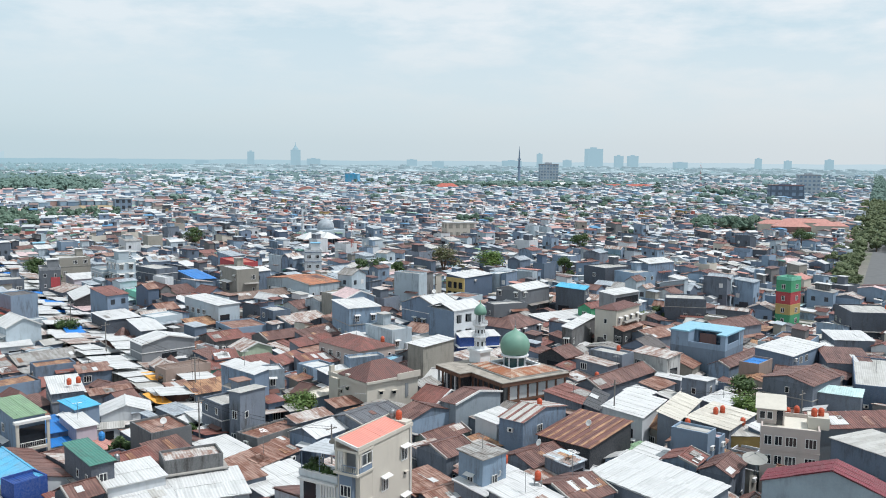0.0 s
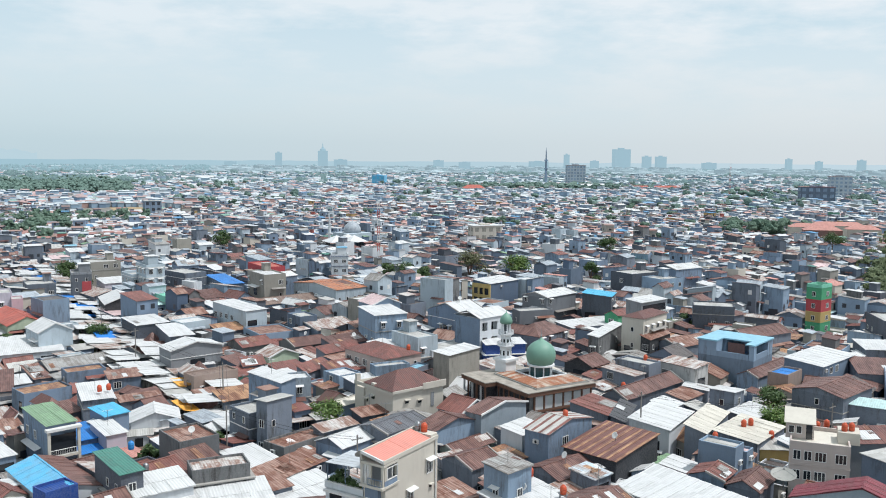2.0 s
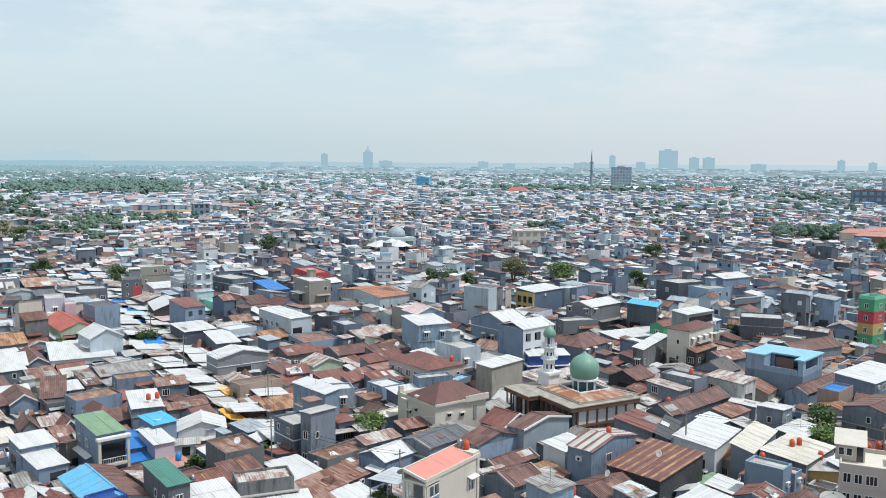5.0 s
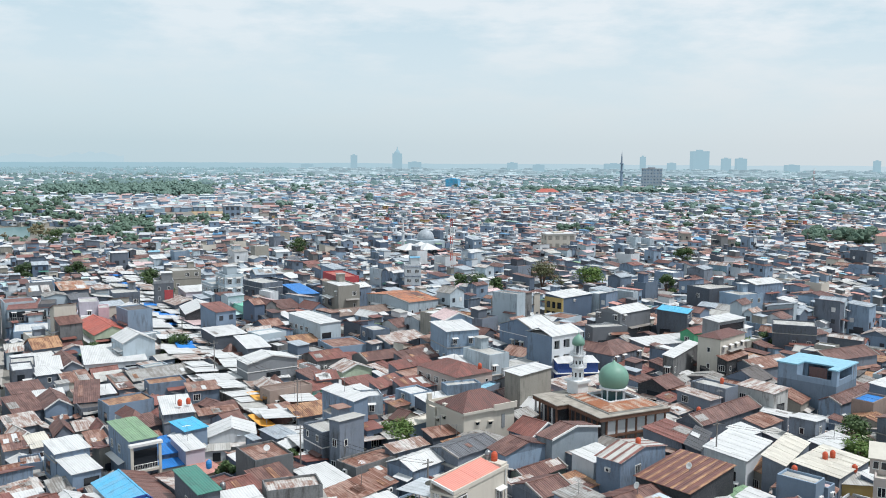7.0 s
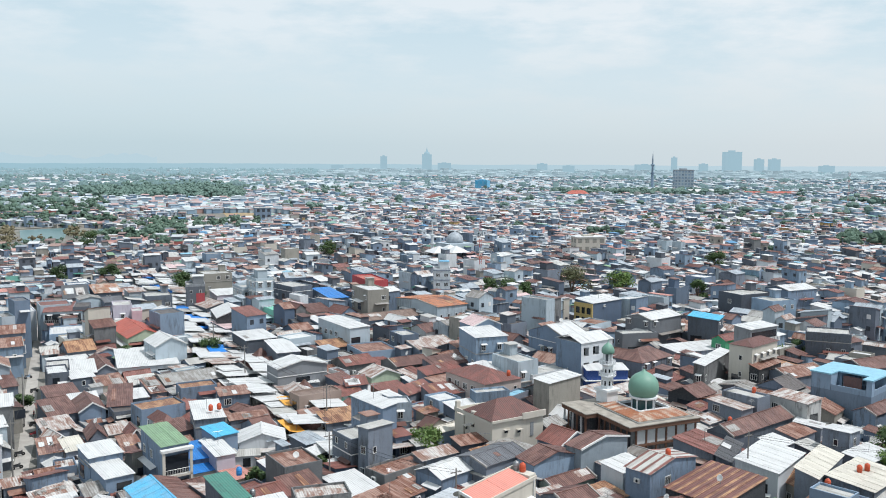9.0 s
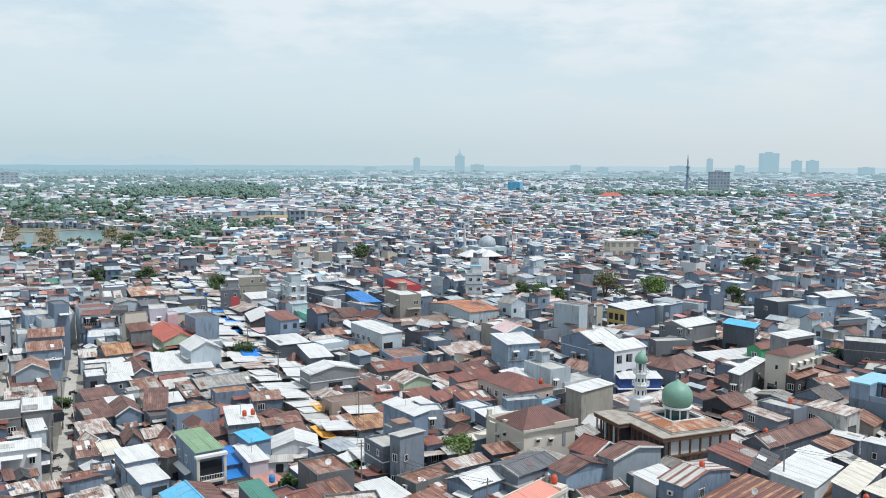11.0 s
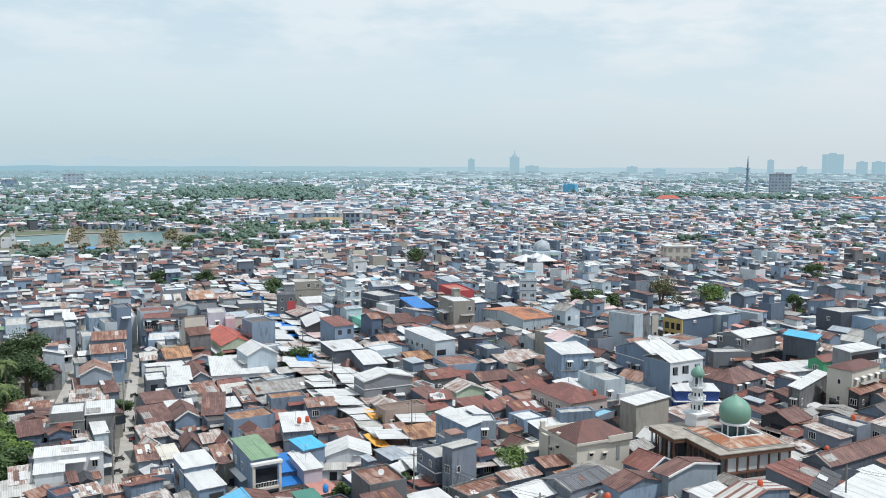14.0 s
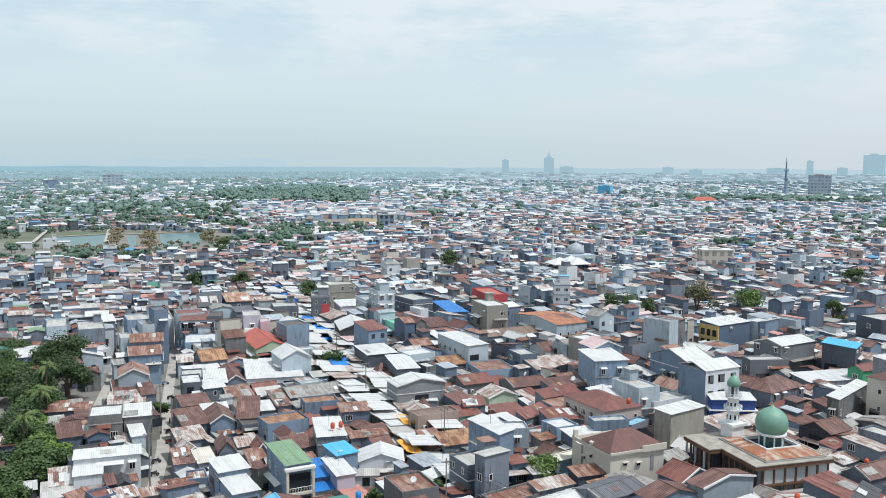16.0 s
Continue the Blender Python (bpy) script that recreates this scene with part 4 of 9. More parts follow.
def tree(x, y, height, radius, leaves=1400, mat="leaf", size=0.3, label="", seed=1):
    rnd = random.Random(seed * 7 + int(x * 13 + y))
    base = thing("tree", label or "broad-leaved green tree standing between the houses", "tree", pose(x, y, 0, 0, 0, rnd.uniform(0, 360)), "trees of the quarter")
    T, C = Acc(), Acc()
    fork = height * 0.36
    limb(T, (0, 0, -0.2), (0.1, 0.05, fork), 0.035 * height, 0.022 * height)
    centres = []
    for i in range(9):
        a, e = rnd.uniform(0, 6.28), rnd.uniform(0.15, 1.3)
        tip = Vector((math.cos(a) * math.cos(e) * radius * 0.7, math.sin(a) * math.cos(e) * radius * 0.7, fork + math.sin(e) * (height - fork) * 0.72))
        limb(T, (0.1, 0.05, fork * rnd.uniform(0.8, 1.0)), tip, 0.014 * height, 0.004 * height, n=5)
        centres.append((*tip, radius * rnd.uniform(0.34, 0.56)))
    leaf_cloud(C, centres, leaves, size, rnd, mat)
    part("trunk", T, base)
    part("crown", C, base)
    return base


def palm(x, y, height, seed=1):
    rnd = random.Random(seed)
    base = thing("palm_tree", "coconut palm with a slim trunk and drooping fronds", "tree", pose(x, y, 0, 0, 0, rnd.uniform(0, 360)), "palms")
    T = Acc()
    pts = [Vector((0.012 * height * i * i / 12, 0, height * i / 6)) for i in range(7)]
    for a, b in zip(pts, pts[1:]):
        limb(T, a, b, 0.17, 0.15, n=7)
    part("trunk", T, base)
    top = pts[-1]
    for k in range(15):
        F = Acc()
        ang, up = 2.4 * k, rnd.uniform(-0.1, 1.1)
        L = rnd.uniform(2.4, 3.3)
        d = Vector((math.cos(ang), math.sin(ang), 0))
        side = Vector((-d.y, d.x, 0))
        prev = top
        for i in range(1, 10):
            s = i / 9
            p = top + d * (L * s * math.cos(up * 0.6)) + Vector((0, 0, L * (math.sin(up) * s - 0.75 * s * s)))
            if i > 1:
                for sg in (-1, 1):
                    tip = p + side * sg * 0.75 * (1.1 - s) + Vector((0, 0, -0.28)) + d * 0.25
                    F.poly([prev, p, tip], "leaf_palm")
                    mid = prev.lerp(p, 0.5)
                    F.poly([mid, p, tip - d * 0.2], "leaf_palm")
            prev = p
        part("frond", F, base)
    return base


# ---- ground, lanes, water ----
def sheet_of(name, pts, z, mat, label, category, kind="structure"):
    a = Acc()
    a.solid([(px_, py_, z - 0.3) for px_, py_ in pts], [(px_, py_, z) for px_, py_ in pts], mat)
    return tagged(new(name, a.mesh(name)), label, category, kind=kind)


def ribbon(name, line, width, z, mat, label, category):
    a, left, right = Acc(), [], []
    for i, p in enumerate(line):
        d = (Vector(line[min(i + 1, len(line) - 1)]) - Vector(line[max(i - 1, 0)])).normalized()
        o = Vector((-d.y, d.x)) * width / 2
        left.append(Vector(p) + o)
        right.append(Vector(p) - o)
    for i in range(len(line) - 1):
        a.solid([(*right[i], z - 0.2), (*right[i + 1], z - 0.2), (*left[i + 1], z - 0.2), (*left[i], z - 0.2)], [(*right[i], z), (*right[i + 1], z), (*left[i + 1], z), (*left[i], z)], mat)
    return tagged(new(name, a.mesh(name)), label, category, kind="structure")


g = Acc()
g.poly([(-5500, -700, 0), (5500, -700, 0), (5500, 5600, 0), (-5500, 5600, 0)], "ground")
tagged(new("ground", g.mesh("ground")), "dusty grey-brown ground of the town with patches of grass", "ground", kind="structure")

ALLEY = [(-72, 98), (-81.3, 113.5), (-91.8, 131.3), (-101.5, 146.2), (-116.3, 169.1), (-132.1, 194.2), (-148.5, 220.1), (-175, 262)]
BACK_LANE = [(-112, 135), (-122.7, 152.6), (-135.9, 174.2), (-153.8, 202.1), (-168.5, 223), (-190, 255)]
MARKET = [(-28, 122), (-38.8, 135.1), (-48.9, 147.3), (-62.3, 161.9), (-79.8, 185.4), (-100, 218.4), (-125.4, 256.2), (-160, 305)]
ROAD = [(124, 248), (137, 272), (171, 338), (226, 444), (366, 725), (723, 1450), (1422, 2877)]
ribbon("alley", ALLEY, 2.3, 0.05, "alley", "narrow pale concrete alley between the houses", "alley")
ribbon("back_lane", BACK_LANE, 2.0, 0.045, "alley", "sandy back lane beside the trees", "lane")
ribbon("market_lane", MARKET, 3.2, 0.05, "alley", "pale market lane under awnings", "lane")
ribbon("road", ROAD, 11.0, 0.06, "asphalt", "grey asphalt boulevard lined with trees", "road")
sheet_of("pond", [(-437, 499), (-420, 536), (-379, 486), (-363, 457), (-382, 447)], 0.08, "water", "still grey-green fish pond", "water")
sheet_of("pond_narrow", [(-396, 528), (-398, 542), (-335, 455), (-331, 444)], 0.08, "water", "narrow strip of grey-green pond between reeds", "water")
sheet_of("pond_east", [(-383, 549), (-365, 578), (-317, 499), (-325, 467)], 0.08, "water", "shallow grey-green pond behind a bank", "water")
sheet_of("pond_far", [(-337, 571), (-328, 586), (-298, 528), (-311, 528)], 0.08, "water", "small shallow pond among bushes", "water")
sheet_of("field", [(-336, 787), (-309, 818), (-258, 704), (-283, 680)], 0.1, "dry_field", "dry brown field among trees", "field")
ribbon("bank", [(-440, 566), (-372, 475)], 3.0, 1.3, "alley", "pale concrete walkway between the ponds", "bank")
ribbon("bank_south", [(-475, 539), (-394, 431)], 2.4, 1.6, "alley", "pale concrete wall along the pond", "bank")
ribbon("bank_north", [(-436, 505), (-418, 541), (-400, 546), (-372, 584)], 5, 0.5, "bank", "low earth bank behind the ponds", "bank")

# ---- the houses nearest to the camera, each as it stands ----
house(-80.5, 148.7, 40, 3.0, 5.6, 4.8, "shed_b", 0.6, "white", "grey", 0.2)
house(-85.7, 140.6, 40, 4.8, 9.3, 4.8, "gy", 1.5, "darkrust", "bluegrey", 0.2)
house(-81.1, 123.3, 54, 2.7, 6.0, 4.4, "gy", 1.2, "rustwhite", "grey", 0.2)
house(-76.2, 120.2, 44, 3.2, 6.0, 4.6, "shed_b", 0.6, "beigeroof", "grey", 0.2)
house(-69.4, 126.3, 42, 2.4, 4.8, 4.8, "gy", 1.4, "rustred", "grey", 0.2)
house(-72.9, 113.0, 38, 2.9, 4.1, 4.6, "flat", 0, "rustwhite", "bluegrey", 0.4)
house(-67.9, 102.3, 54, 6.0, 2.4, 4.2, "shed_b", 0.8, "rustwhite", "darkgrey", 0.2)
house(-59.1, 132.0, 38, 5.4, 2.4, 6.4, "shed_b", 0.3, "white", "darkgrey", 0.5)
house(-54.0, 136.2, 36, 6.9, 2.8, 5.6, "shed_b", 0.5, "rust", "grey", 0.2)
house(-46.0, 126.2, 36, 2.8, 3.5, 5.6, "shed_b", 0.4, "zinc", "whitewall", 0.9)
house(-37.1, 109.9, 42, 5.4, 6.7, 8.6, "flat", 0, "rust", "weathered", 0.15, clutter=False)
house(-46.9, 113.6, 53, 3.6, 4.3, 4.2, "shed_b", 0.4, "redsoft", "cream", 0.2)
house(-41.9, 107.4, 53, 3.2, 4.4, 5.2, "flat", 0, "rustred", "darkgrey", 0.2)
house(-50.5, 152.3, 36, 4.1, 5.9, 6.0, "gy", 1, "rustwhite", "grey", 0.2)
house(-52.8, 161.7, 29, 6.6, 3.1, 5.2, "shed_b", 0.4, "white", "grey", 0.2)
house(-41.2, 128.8, 52, 3.9, 5.2, 4.8, "shed_b", 0.4, "zinc", "grey", 0.2)
house(-37.7, 124.5, 62, 4.8, 2.6, 4.6, "shed_b", 0.5, "white", "grey", 0.2)
house(-30.4, 121.1, 44, 6.8, 5.6, 9.1, "flat", 0, "pale", "grey", 0.95)
house(-27.6, 118.0, 60, 5.5, 2.4, 11.0, "shed_l", 0.3, "pale", "grey", 0.9)
house(-26.1, 127.0, 43, 3.1, 3.2, 7.0, "shed_b", 0.4, "rustred", "darkblue", 0.5)
house(-23.6, 127.9, 35, 3.0, 6.8, 6.0, "shed_b", 0.6, "pale", "grey", 0.2)
house(-19.2, 119.8, 45, 6.6, 2.7, 6.6, "shed_b", 0.6, "rustwhite", "grey", 0.2)
house(-22.7, 105.1, 58, 9.8, 4.2, 5.8, "shed_b", 0.8, "rust", "grey", 0.2)
house(-17.7, 138.6, 39, 5.9, 3.8, 8.8, "shed_b", 0.3, "white", "bluegrey", 0.3)
house(-14.9, 124.3, 38, 4.8, 3.4, 7.4, "shed_b", 0.5, "rust", "darkgrey", 0.2)
house(-12.1, 120.2, 47, 3.8, 2.8, 7.0, "shed_b", 0.6, "rustorange", "grey", 0.2)
house(-21.7, 142.2, 43, 4.4, 4.7, 9.0, "flat", 0, "white", "bluewall", 0.5)
house(-23.5, 137.7, 54, 3.6, 2.4, 7.6, "shed_b", 0.4, "rust", "creamgrey", 0.2)
house(-41.0, 158.0, 34, 4.7, 2.4, 6.2, "shed_b", 1.4, "rustred", "grey", 0.2)
house(-41.7, 155.5, 43, 5.1, 4.4, 5.2, "shed_b", 0.9, "rustred", "mintwall", 0.2)
house(-28.5, 154.0, 63, 7.9, 2.8, 6.6, "shed_b", 1.2, "rustred", "grey", 0.2)
house(-23.2, 152.8, 38, 7.0, 5.2, 7.0, "shed_b", 1, "rustred", "grey", 0.2)
house(-9.8, 148.4, 61, 5.6, 2.4, 8.6, "flat", 0, "cyanflat", "grey", 0.2)
house(-13.6, 141.8, 28, 6.1, 2.7, 10.6, "flat", 0, "pale", "bluewall", 0.2)
house(-16.3, 156.0, 44, 8.6, 12.5, 9.6, "hip", 1.5, "redrust", "beigewall", 0.95, clutter=False)
house(-11.2, 166.8, 41, 4.8, 8.6, 10.8, "flat", 0, "pale", "whiteblue", 0.5)
house(-5.6, 168.9, 47, 10.5, 4.6, 8.0, "flat", 0, "pale", "whitewall", 0.5)
house(-2.5, 146.4, 53, 9.0, 3.8, 12.0, "shed_b", 0.3, "white", "creamgrey", 0.35, clutter=False)
house(-3.0, 116.6, 42, 8.4, 4.2, 8.4, "gy", 1.2, "darkrust", "bluewall", 0.1, clutter=False)
house(3.7, 120.9, 47, 10.1, 3.3, 9.6, "gy", 1.0, "darkrust", "weatheredblue", 0.1, clutter=False)
house(-1.0, 127.1, 48, 6.8, 5.2, 7.6, "gy", 1.6, "rustred", "bluegrey", 0.2)
house(-8.6, 123.4, 62, 4.7, 5.8, 7.2, "shed_b", 0.4, "greyroof", "grey", 0.2)
house(4.8, 121.4, 64, 6.8, 2.5, 7.0, "shed_b", 0.6, "rustwhite", "grey", 0.2)
house(11.8, 113.1, 50, 10.6, 4.2, 9.7, "gy", 1.0, "stripe", "bluegrey", 0.15, clutter=False)
house(21.8, 121.9, 71, 9.5, 2.4, 8.6, "shed_b", 0.8, "blackroof", "grey", 0.2)
house(28.1, 139.9, 47, 17.0, 5.0, 7.6, "gx", 1.3, "darkrust", "grey", 0.2)
house(22.8, 144.4, 51, 6.2, 3.0, 6.6, "shed_b", 0.6, "rustwhite", "grey", 0.2)
house(21.4, 158.4, 49, 6.1, 6.5, 7.4, "gx", 1.4, "darkrust", "black", 0.2)
house(22.0, 152.2, 58, 5.4, 2.9, 6.4, "shed_b", 0.6, "rustred", "grey", 0.2)
house(20.6, 140.2, 51, 4.8, 2.6, 6.0, "shed_b", 0.5, "pale", "grey", 0.2)
house(27.1, 173.4, 64, 16.6, 2.4, 10.6, "shed_b", 0.4, "white", "weathered", 0.5)
house(24.9, 222.8, 51, 13.5, 6.2, 7.4, "gx", 0.8, "rust", "black", 0.3)
house(27.1, 198.0, 33, 15.4, 7.0, 7.4, "shed_b", 0.5, "white", "grey", 0.2)
house(53.8, 147.7, 49, 6.1, 3.5, 9.0, "flat", 0, "blue", "tan", 0.2)
house(37.7, 143.0, 65, 3.4, 4.5, 7.0, "shed_b", 0.4, "white", "grey", 0.2)
house(34.8, 139.3, 48, 6.2, 3.7, 6.6, "shed_b", 0.7, "rust", "grey", 0.2)
house(35.2, 132.5, 43, 3.7, 3.3, 6.6, "shed_b", 0.5, "pale", "grey", 0.2)
house(30.1, 130.8, 47, 4.2, 3.9, 7.6, "shed_b", 0.5, "white", "grey", 0.2)
house(32.9, 118.7, 60, 12.1, 3.3, 8.6, "shed_b", 0.9, "beigeroof", "grey", 0.3)
house(43.4, 114.6, 45, 6.2, 2.4, 7.4, "shed_b", 0.6, "white", "bluewall", 0.8)
house(30.8, 117.5, 27, 5.6, 3.8, 6.6, "gy", 1, "rustorange", "creamgrey", 0.9)
house(25.0, 109.7, 42, 5.3, 2.7, 5.6, "shed_b", 0.4, "green", "grey", 0.2)
house(-111.1, 174.4, 49, 8.6, 3.6, 4.6, "shed_b", 0.4, "white", "bluegrey", 0.3)
house(-141.1, 242.5, 38, 8.1, 13.2, 9.4, "shed_b", 1, "rustmix", "grey", 0.3)
house(-116.1, 265.8, 38, 8.9, 9.1, 12.6, "flat", 0, "pale", "creamgrey", 0.5)
house(-106.1, 250.8, 39, 8.1, 8.9, 8.2, "shed_b", 0.8, "white", "lilac", 0.6)
house(-106.6, 241.7, 45, 9.0, 14.5, 6.2, "gy", 1.2, "rustwhite", "grey", 0.2)
house(-83.1, 223.0, 43, 5.7, 5.8, 6.4, "shed_b", 0.4, "paleteal", "bluegrey", 0.2)
house(-94.1, 279.1, 33, 7.2, 8.9, 10.0, "gx", 1.4, "zinc", "bluegrey", 0.2)
house(60.0, 206.0, 37, 13.7, 3.1, 8.0, "shed_b", 0.5, "darkrust", "grey", 0.3)
house(60.3, 182.6, 34, 14.3, 6.8, 8.6, "gx", 1.4, "darkrust", "grey", 0.2)
house(42.7, 174.2, 38, 11.0, 7.0, 8.2, "gx", 1.2, "rust", "grey", 0.2)
house(37.0, 173.0, 53, 9.8, 2.4, 9.6, "shed_b", 0.8, "rust", "black", 0.2)
house(10.9, 158.5, 52, 5.7, 2.4, 5.5, "shed_b", 0.6, "rust", "grey", 0.2)
house(5.0, 158.6, 46, 7.4, 6.4, 6.6, "shed_b", 0.6, "rustwhite", "lilac", 0.2)
house(-33.9, 193.3, 44, 10.7, 11.6, 7.2, "gx", 1.2, "rustwhite", "bluegrey", 0.2)
house(-45.9, 175.0, 43, 7.3, 7.4, 6.6, "gx", 1.2, "rustred", "weathered", 0.3)
house(-34.6, 175.2, 39, 8.4, 7.8, 7.0, "gx", 1, "darkrust", "weathered", 0.4)
house(-38.0, 165.7, 41, 6.9, 5.9, 6.6, "gy", 1.3, "rustwhite", "greenwall", 0.4)
house(-26.0, 166.5, 51, 9.7, 3.3, 7.4, "shed_b", 1, "redrust", "grey", 0.2)
house(-24.6, 174.2, 44, 12.1, 5.3, 7.6, "shed_b", 1, "darkrust", "grey", 0.2)
house(-54.4, 190.5, 40, 7.8, 5.3, 6.4, "shed_b", 1, "rustorange", "darkgrey", 0.2)
house(-38.4, 192.5, 38, 4.3, 6.2, 9.6, "flat", 0, "pale", "bluegrey", 0.2)
house(-44.9, 188.1, 35, 8.5, 9.7, 7.0, "flat", 0, "rust", "bluewall", 0.3)
house(-119.6, 140.4, 44, 5.7, 5.9, 3.8, "shed_b", 0.6, "rust", "grey", 0.1)
house(-85.0, 101.4, 72, 3.9, 2.4, 4.0, "shed_b", 0.6, "rust", "grey", 0.2)
house(-81.6, 101.9, 60, 3.1, 3.5, 4.8, "flat", 0, "rustred", "darkblue", 0.3)
house(-78.8, 103.3, 51, 3.9, 3.2, 4.2, "shed_b", 0.7, "rustwhite", "grey", 0.2)
house(-75.5, 105.8, 45, 4.2, 2.4, 4.0, "shed_b", 0.6, "rustwhite", "grey", 0.2)
house(-171.9, 197.3, 48, 4.7, 8.9, 8.6, "flat", 0, "white", "bluewall", 0.3)
house(-152.3, 183.1, 58, 10.1, 7.7, 6.4, "shed_b", 0.6, "white", "whitewall", 0.2)
house(-145.0, 179.7, 51, 6.4, 7.4, 6.0, "flat", 0, "white", "whitewall", 0.6)
house(30.64, 104.07, 53, 2.8, 4.6, 10.5, "flat", 0, "pale", "bluewall", 0.0, clutter=False)
house(32.5, 105.6, 53, 2.2, 4.4, 9.4, "flat", 0, "pinkwhite", "bluewall", 0.0, clutter=False)
house(-56.2, 110.8, 45, 4.1, 9.6, 10.2, "shed_b", 0.5, "green", "bluegrey")
house(-65.2, 109.5, 47, 4.9, 5.9, 8.1, "shed_b", 0.4, "white", "bluegrey")
house(-61.7, 105.9, 48, 4.1, 8.4, 7.0, "shed_b", 0.4, "white", "bluegrey")
house(-49.0, 97.1, 45, 6.9, 13.3, 7.0, "gy", 1, "lightblue_darkrust", "whitewall")
house(-46.1, 91.7, 52, 3.7, 3.0, 8.2, "flat", 0, "royal", "royalwall", 0.0, clutter=False)
house(-40.1, 94.5, 44, 3.0, 8.1, 9.8, "shed_b", 0.6, "teal", "darkgrey")
house(-35.6, 94.4, 38, 6.8, 6.0, 7.5, "shed_b", 0.5, "white", "whitewall")
house(-32.8, 92.3, 35, 7.2, 6.3, 6.0, "shed_b", 0.5, "white", "whitewall")
house(-30.0, 99.2, 27, 6.7, 4.0, 8.5, "flat", 0, "rustwhite", "weathered")
house(-26.6, 95.0, 25, 7.7, 7.9, 6.0, "shed_b", 0.5, "white", "whitewall")
house(-55.0, 117.9, 40, 3.3, 7.3, 5.6, "shed_b", 0.5, "blue", "bluegrey")
house(-52.5, 114.1, 44, 4.1, 4.0, 4.6, "shed_b", 0.3, "blue", "cream")
house(-50.9, 116.8, 42, 3.2, 7.2, 6.7, "shed_b", 0.4, "white", "lilac")
house(-52.9, 122.0, 50, 4.0, 5.2, 7.6, "shed_b", 0.4, "cyan", "bluegrey")
house(-58.5, 130.0, 30, 4.9, 9.7, 8.2, "shed_b", 0.5, "white", "grey")
house(-70.4, 136.8, 47, 7.6, 5.4, 7.0, "flat", 0, "rustorange", "bluegrey")
house(-77.3, 138.1, 41, 4.5, 4.1, 5.4, "flat", 0, "darkroof", "darkgrey")
house(-81.2, 143.5, 28, 4.4, 10.6, 5.4, "shed_b", 1.5, "darkrust", "grey")
house(-95.5, 147.2, 45, 6.0, 6.3, 5.0, "shed_b", 0.8, "darkrust", "grey")
house(-89.9, 137.7, 47, 5.3, 8.2, 4.6, "shed_b", 1.2, "darkrust", "grey")
house(-85.2, 129.9, 45, 5.4, 6.9, 4.4, "shed_b", 0.6, "rustwhite", "grey")
house(-89.8, 145.5, 37, 5.3, 4.7, 4.6, "shed_b", 0.5, "white", "grey")
house(-75.4, 125.4, 38, 3.1, 6.1, 4.8, "gy", 1.6, "darkrust", "grey")
house(-67.3, 121.4, 42, 3.2, 6.3, 4.6, "shed_b", 1, "rust", "grey")
house(-102.5, 157.2, 37, 4.0, 7.6, 6.8, "flat", 0, "white", "darkgrey")
house(-97.5, 157.3, 43, 4.8, 6.5, 5.8, "shed_b", 0.4, "white", "grey")
house(-110.8, 153.0, 44, 3.1, 11.2, 5.0, "shed_b", 1, "darkrust", "grey")
house(-93.0, 157.1, 41, 3.1, 9.7, 4.8, "gx", 0.8, "rust", "cream")
house(-89.7, 157.6, 41, 2.5, 9.1, 4.6, "shed_b", 0.8, "rust", "grey")
house(-80.8, 155.0, 41, 3.3, 10.0, 4.6, "shed_b", 0.8, "rust", "grey")
house(-77.4, 163.2, 44, 12.2, 9.2, 4.8, "gx", 1.2, "greyroof", "grey")
house(-70.2, 151.6, 37, 6.7, 4.6, 6.6, "flat", 0, "rustorange", "bluegrey")
house(-62.2, 149.6, 32, 5.8, 5.5, 6.0, "shed_b", 0.4, "rust", "bluegrey")
house(-93.5, 176.3, 32, 12.6, 17.6, 5.2, "shed_b", 0.6, "white", "whitewall", 0.7)
house(-100.2, 169.4, 40, 4.5, 13.2, 4.8, "gy", 1.4, "darkrust", "grey")
house(-73.4, 189.9, 42, 7.8, 9.6, 8.1, "shed_b", 0.5, "white", "darkgrey")
house(-90.9, 218.2, 30, 9.3, 14.1, 8.1, "gy", 1.8, "white", "black")
house(-86.8, 213.3, 47, 11.7, 9.9, 6.2, "shed_b", 0.5, "pinkwhite", "grey")
house(-63.7, 181.2, 33, 5.4, 12.8, 7.7, "shed_b", 0.5, "white", "grey")
house(-54.3, 163.2, 41, 10.8, 6.1, 8.5, "gy", 1.2, "white", "greywall")
house(-66.1, 178.3, 51, 13.5, 8.5, 5.0, "gx", 0.8, "darkrust", "grey")
house(-45.8, 148.1, 44, 8.4, 4.0, 7.3, "flat", 0, "brownroof", "tan")
house(-42.7, 137.2, 41, 3.9, 6.7, 5.6, "shed_b", 0.8, "rust", "brick")
house(-37.3, 137.7, 41, 9.3, 4.7, 6.0, "shed_b", 1, "rustorange", "grey")
house(-28.6, 109.1, 45, 5.4, 8.5, 5.5, "shed_b", 0.4, "white", "grey")
house(-23.9, 116.0, 52, 8.5, 4.4, 6.2, "flat", 0, "rust", "weathered")
house(-27.9, 135.3, 22, 3.7, 4.0, 10.0, "flat", 0, "white", "mottled")
house(-30.9, 130.6, 46, 3.0, 9.7, 11.0, "shed_r", 0.5, "white", "bluegrey")
house(-32.9, 155.9, 41, 6.1, 9.0, 5.5, "shed_b", 1, "rustred", "brick")
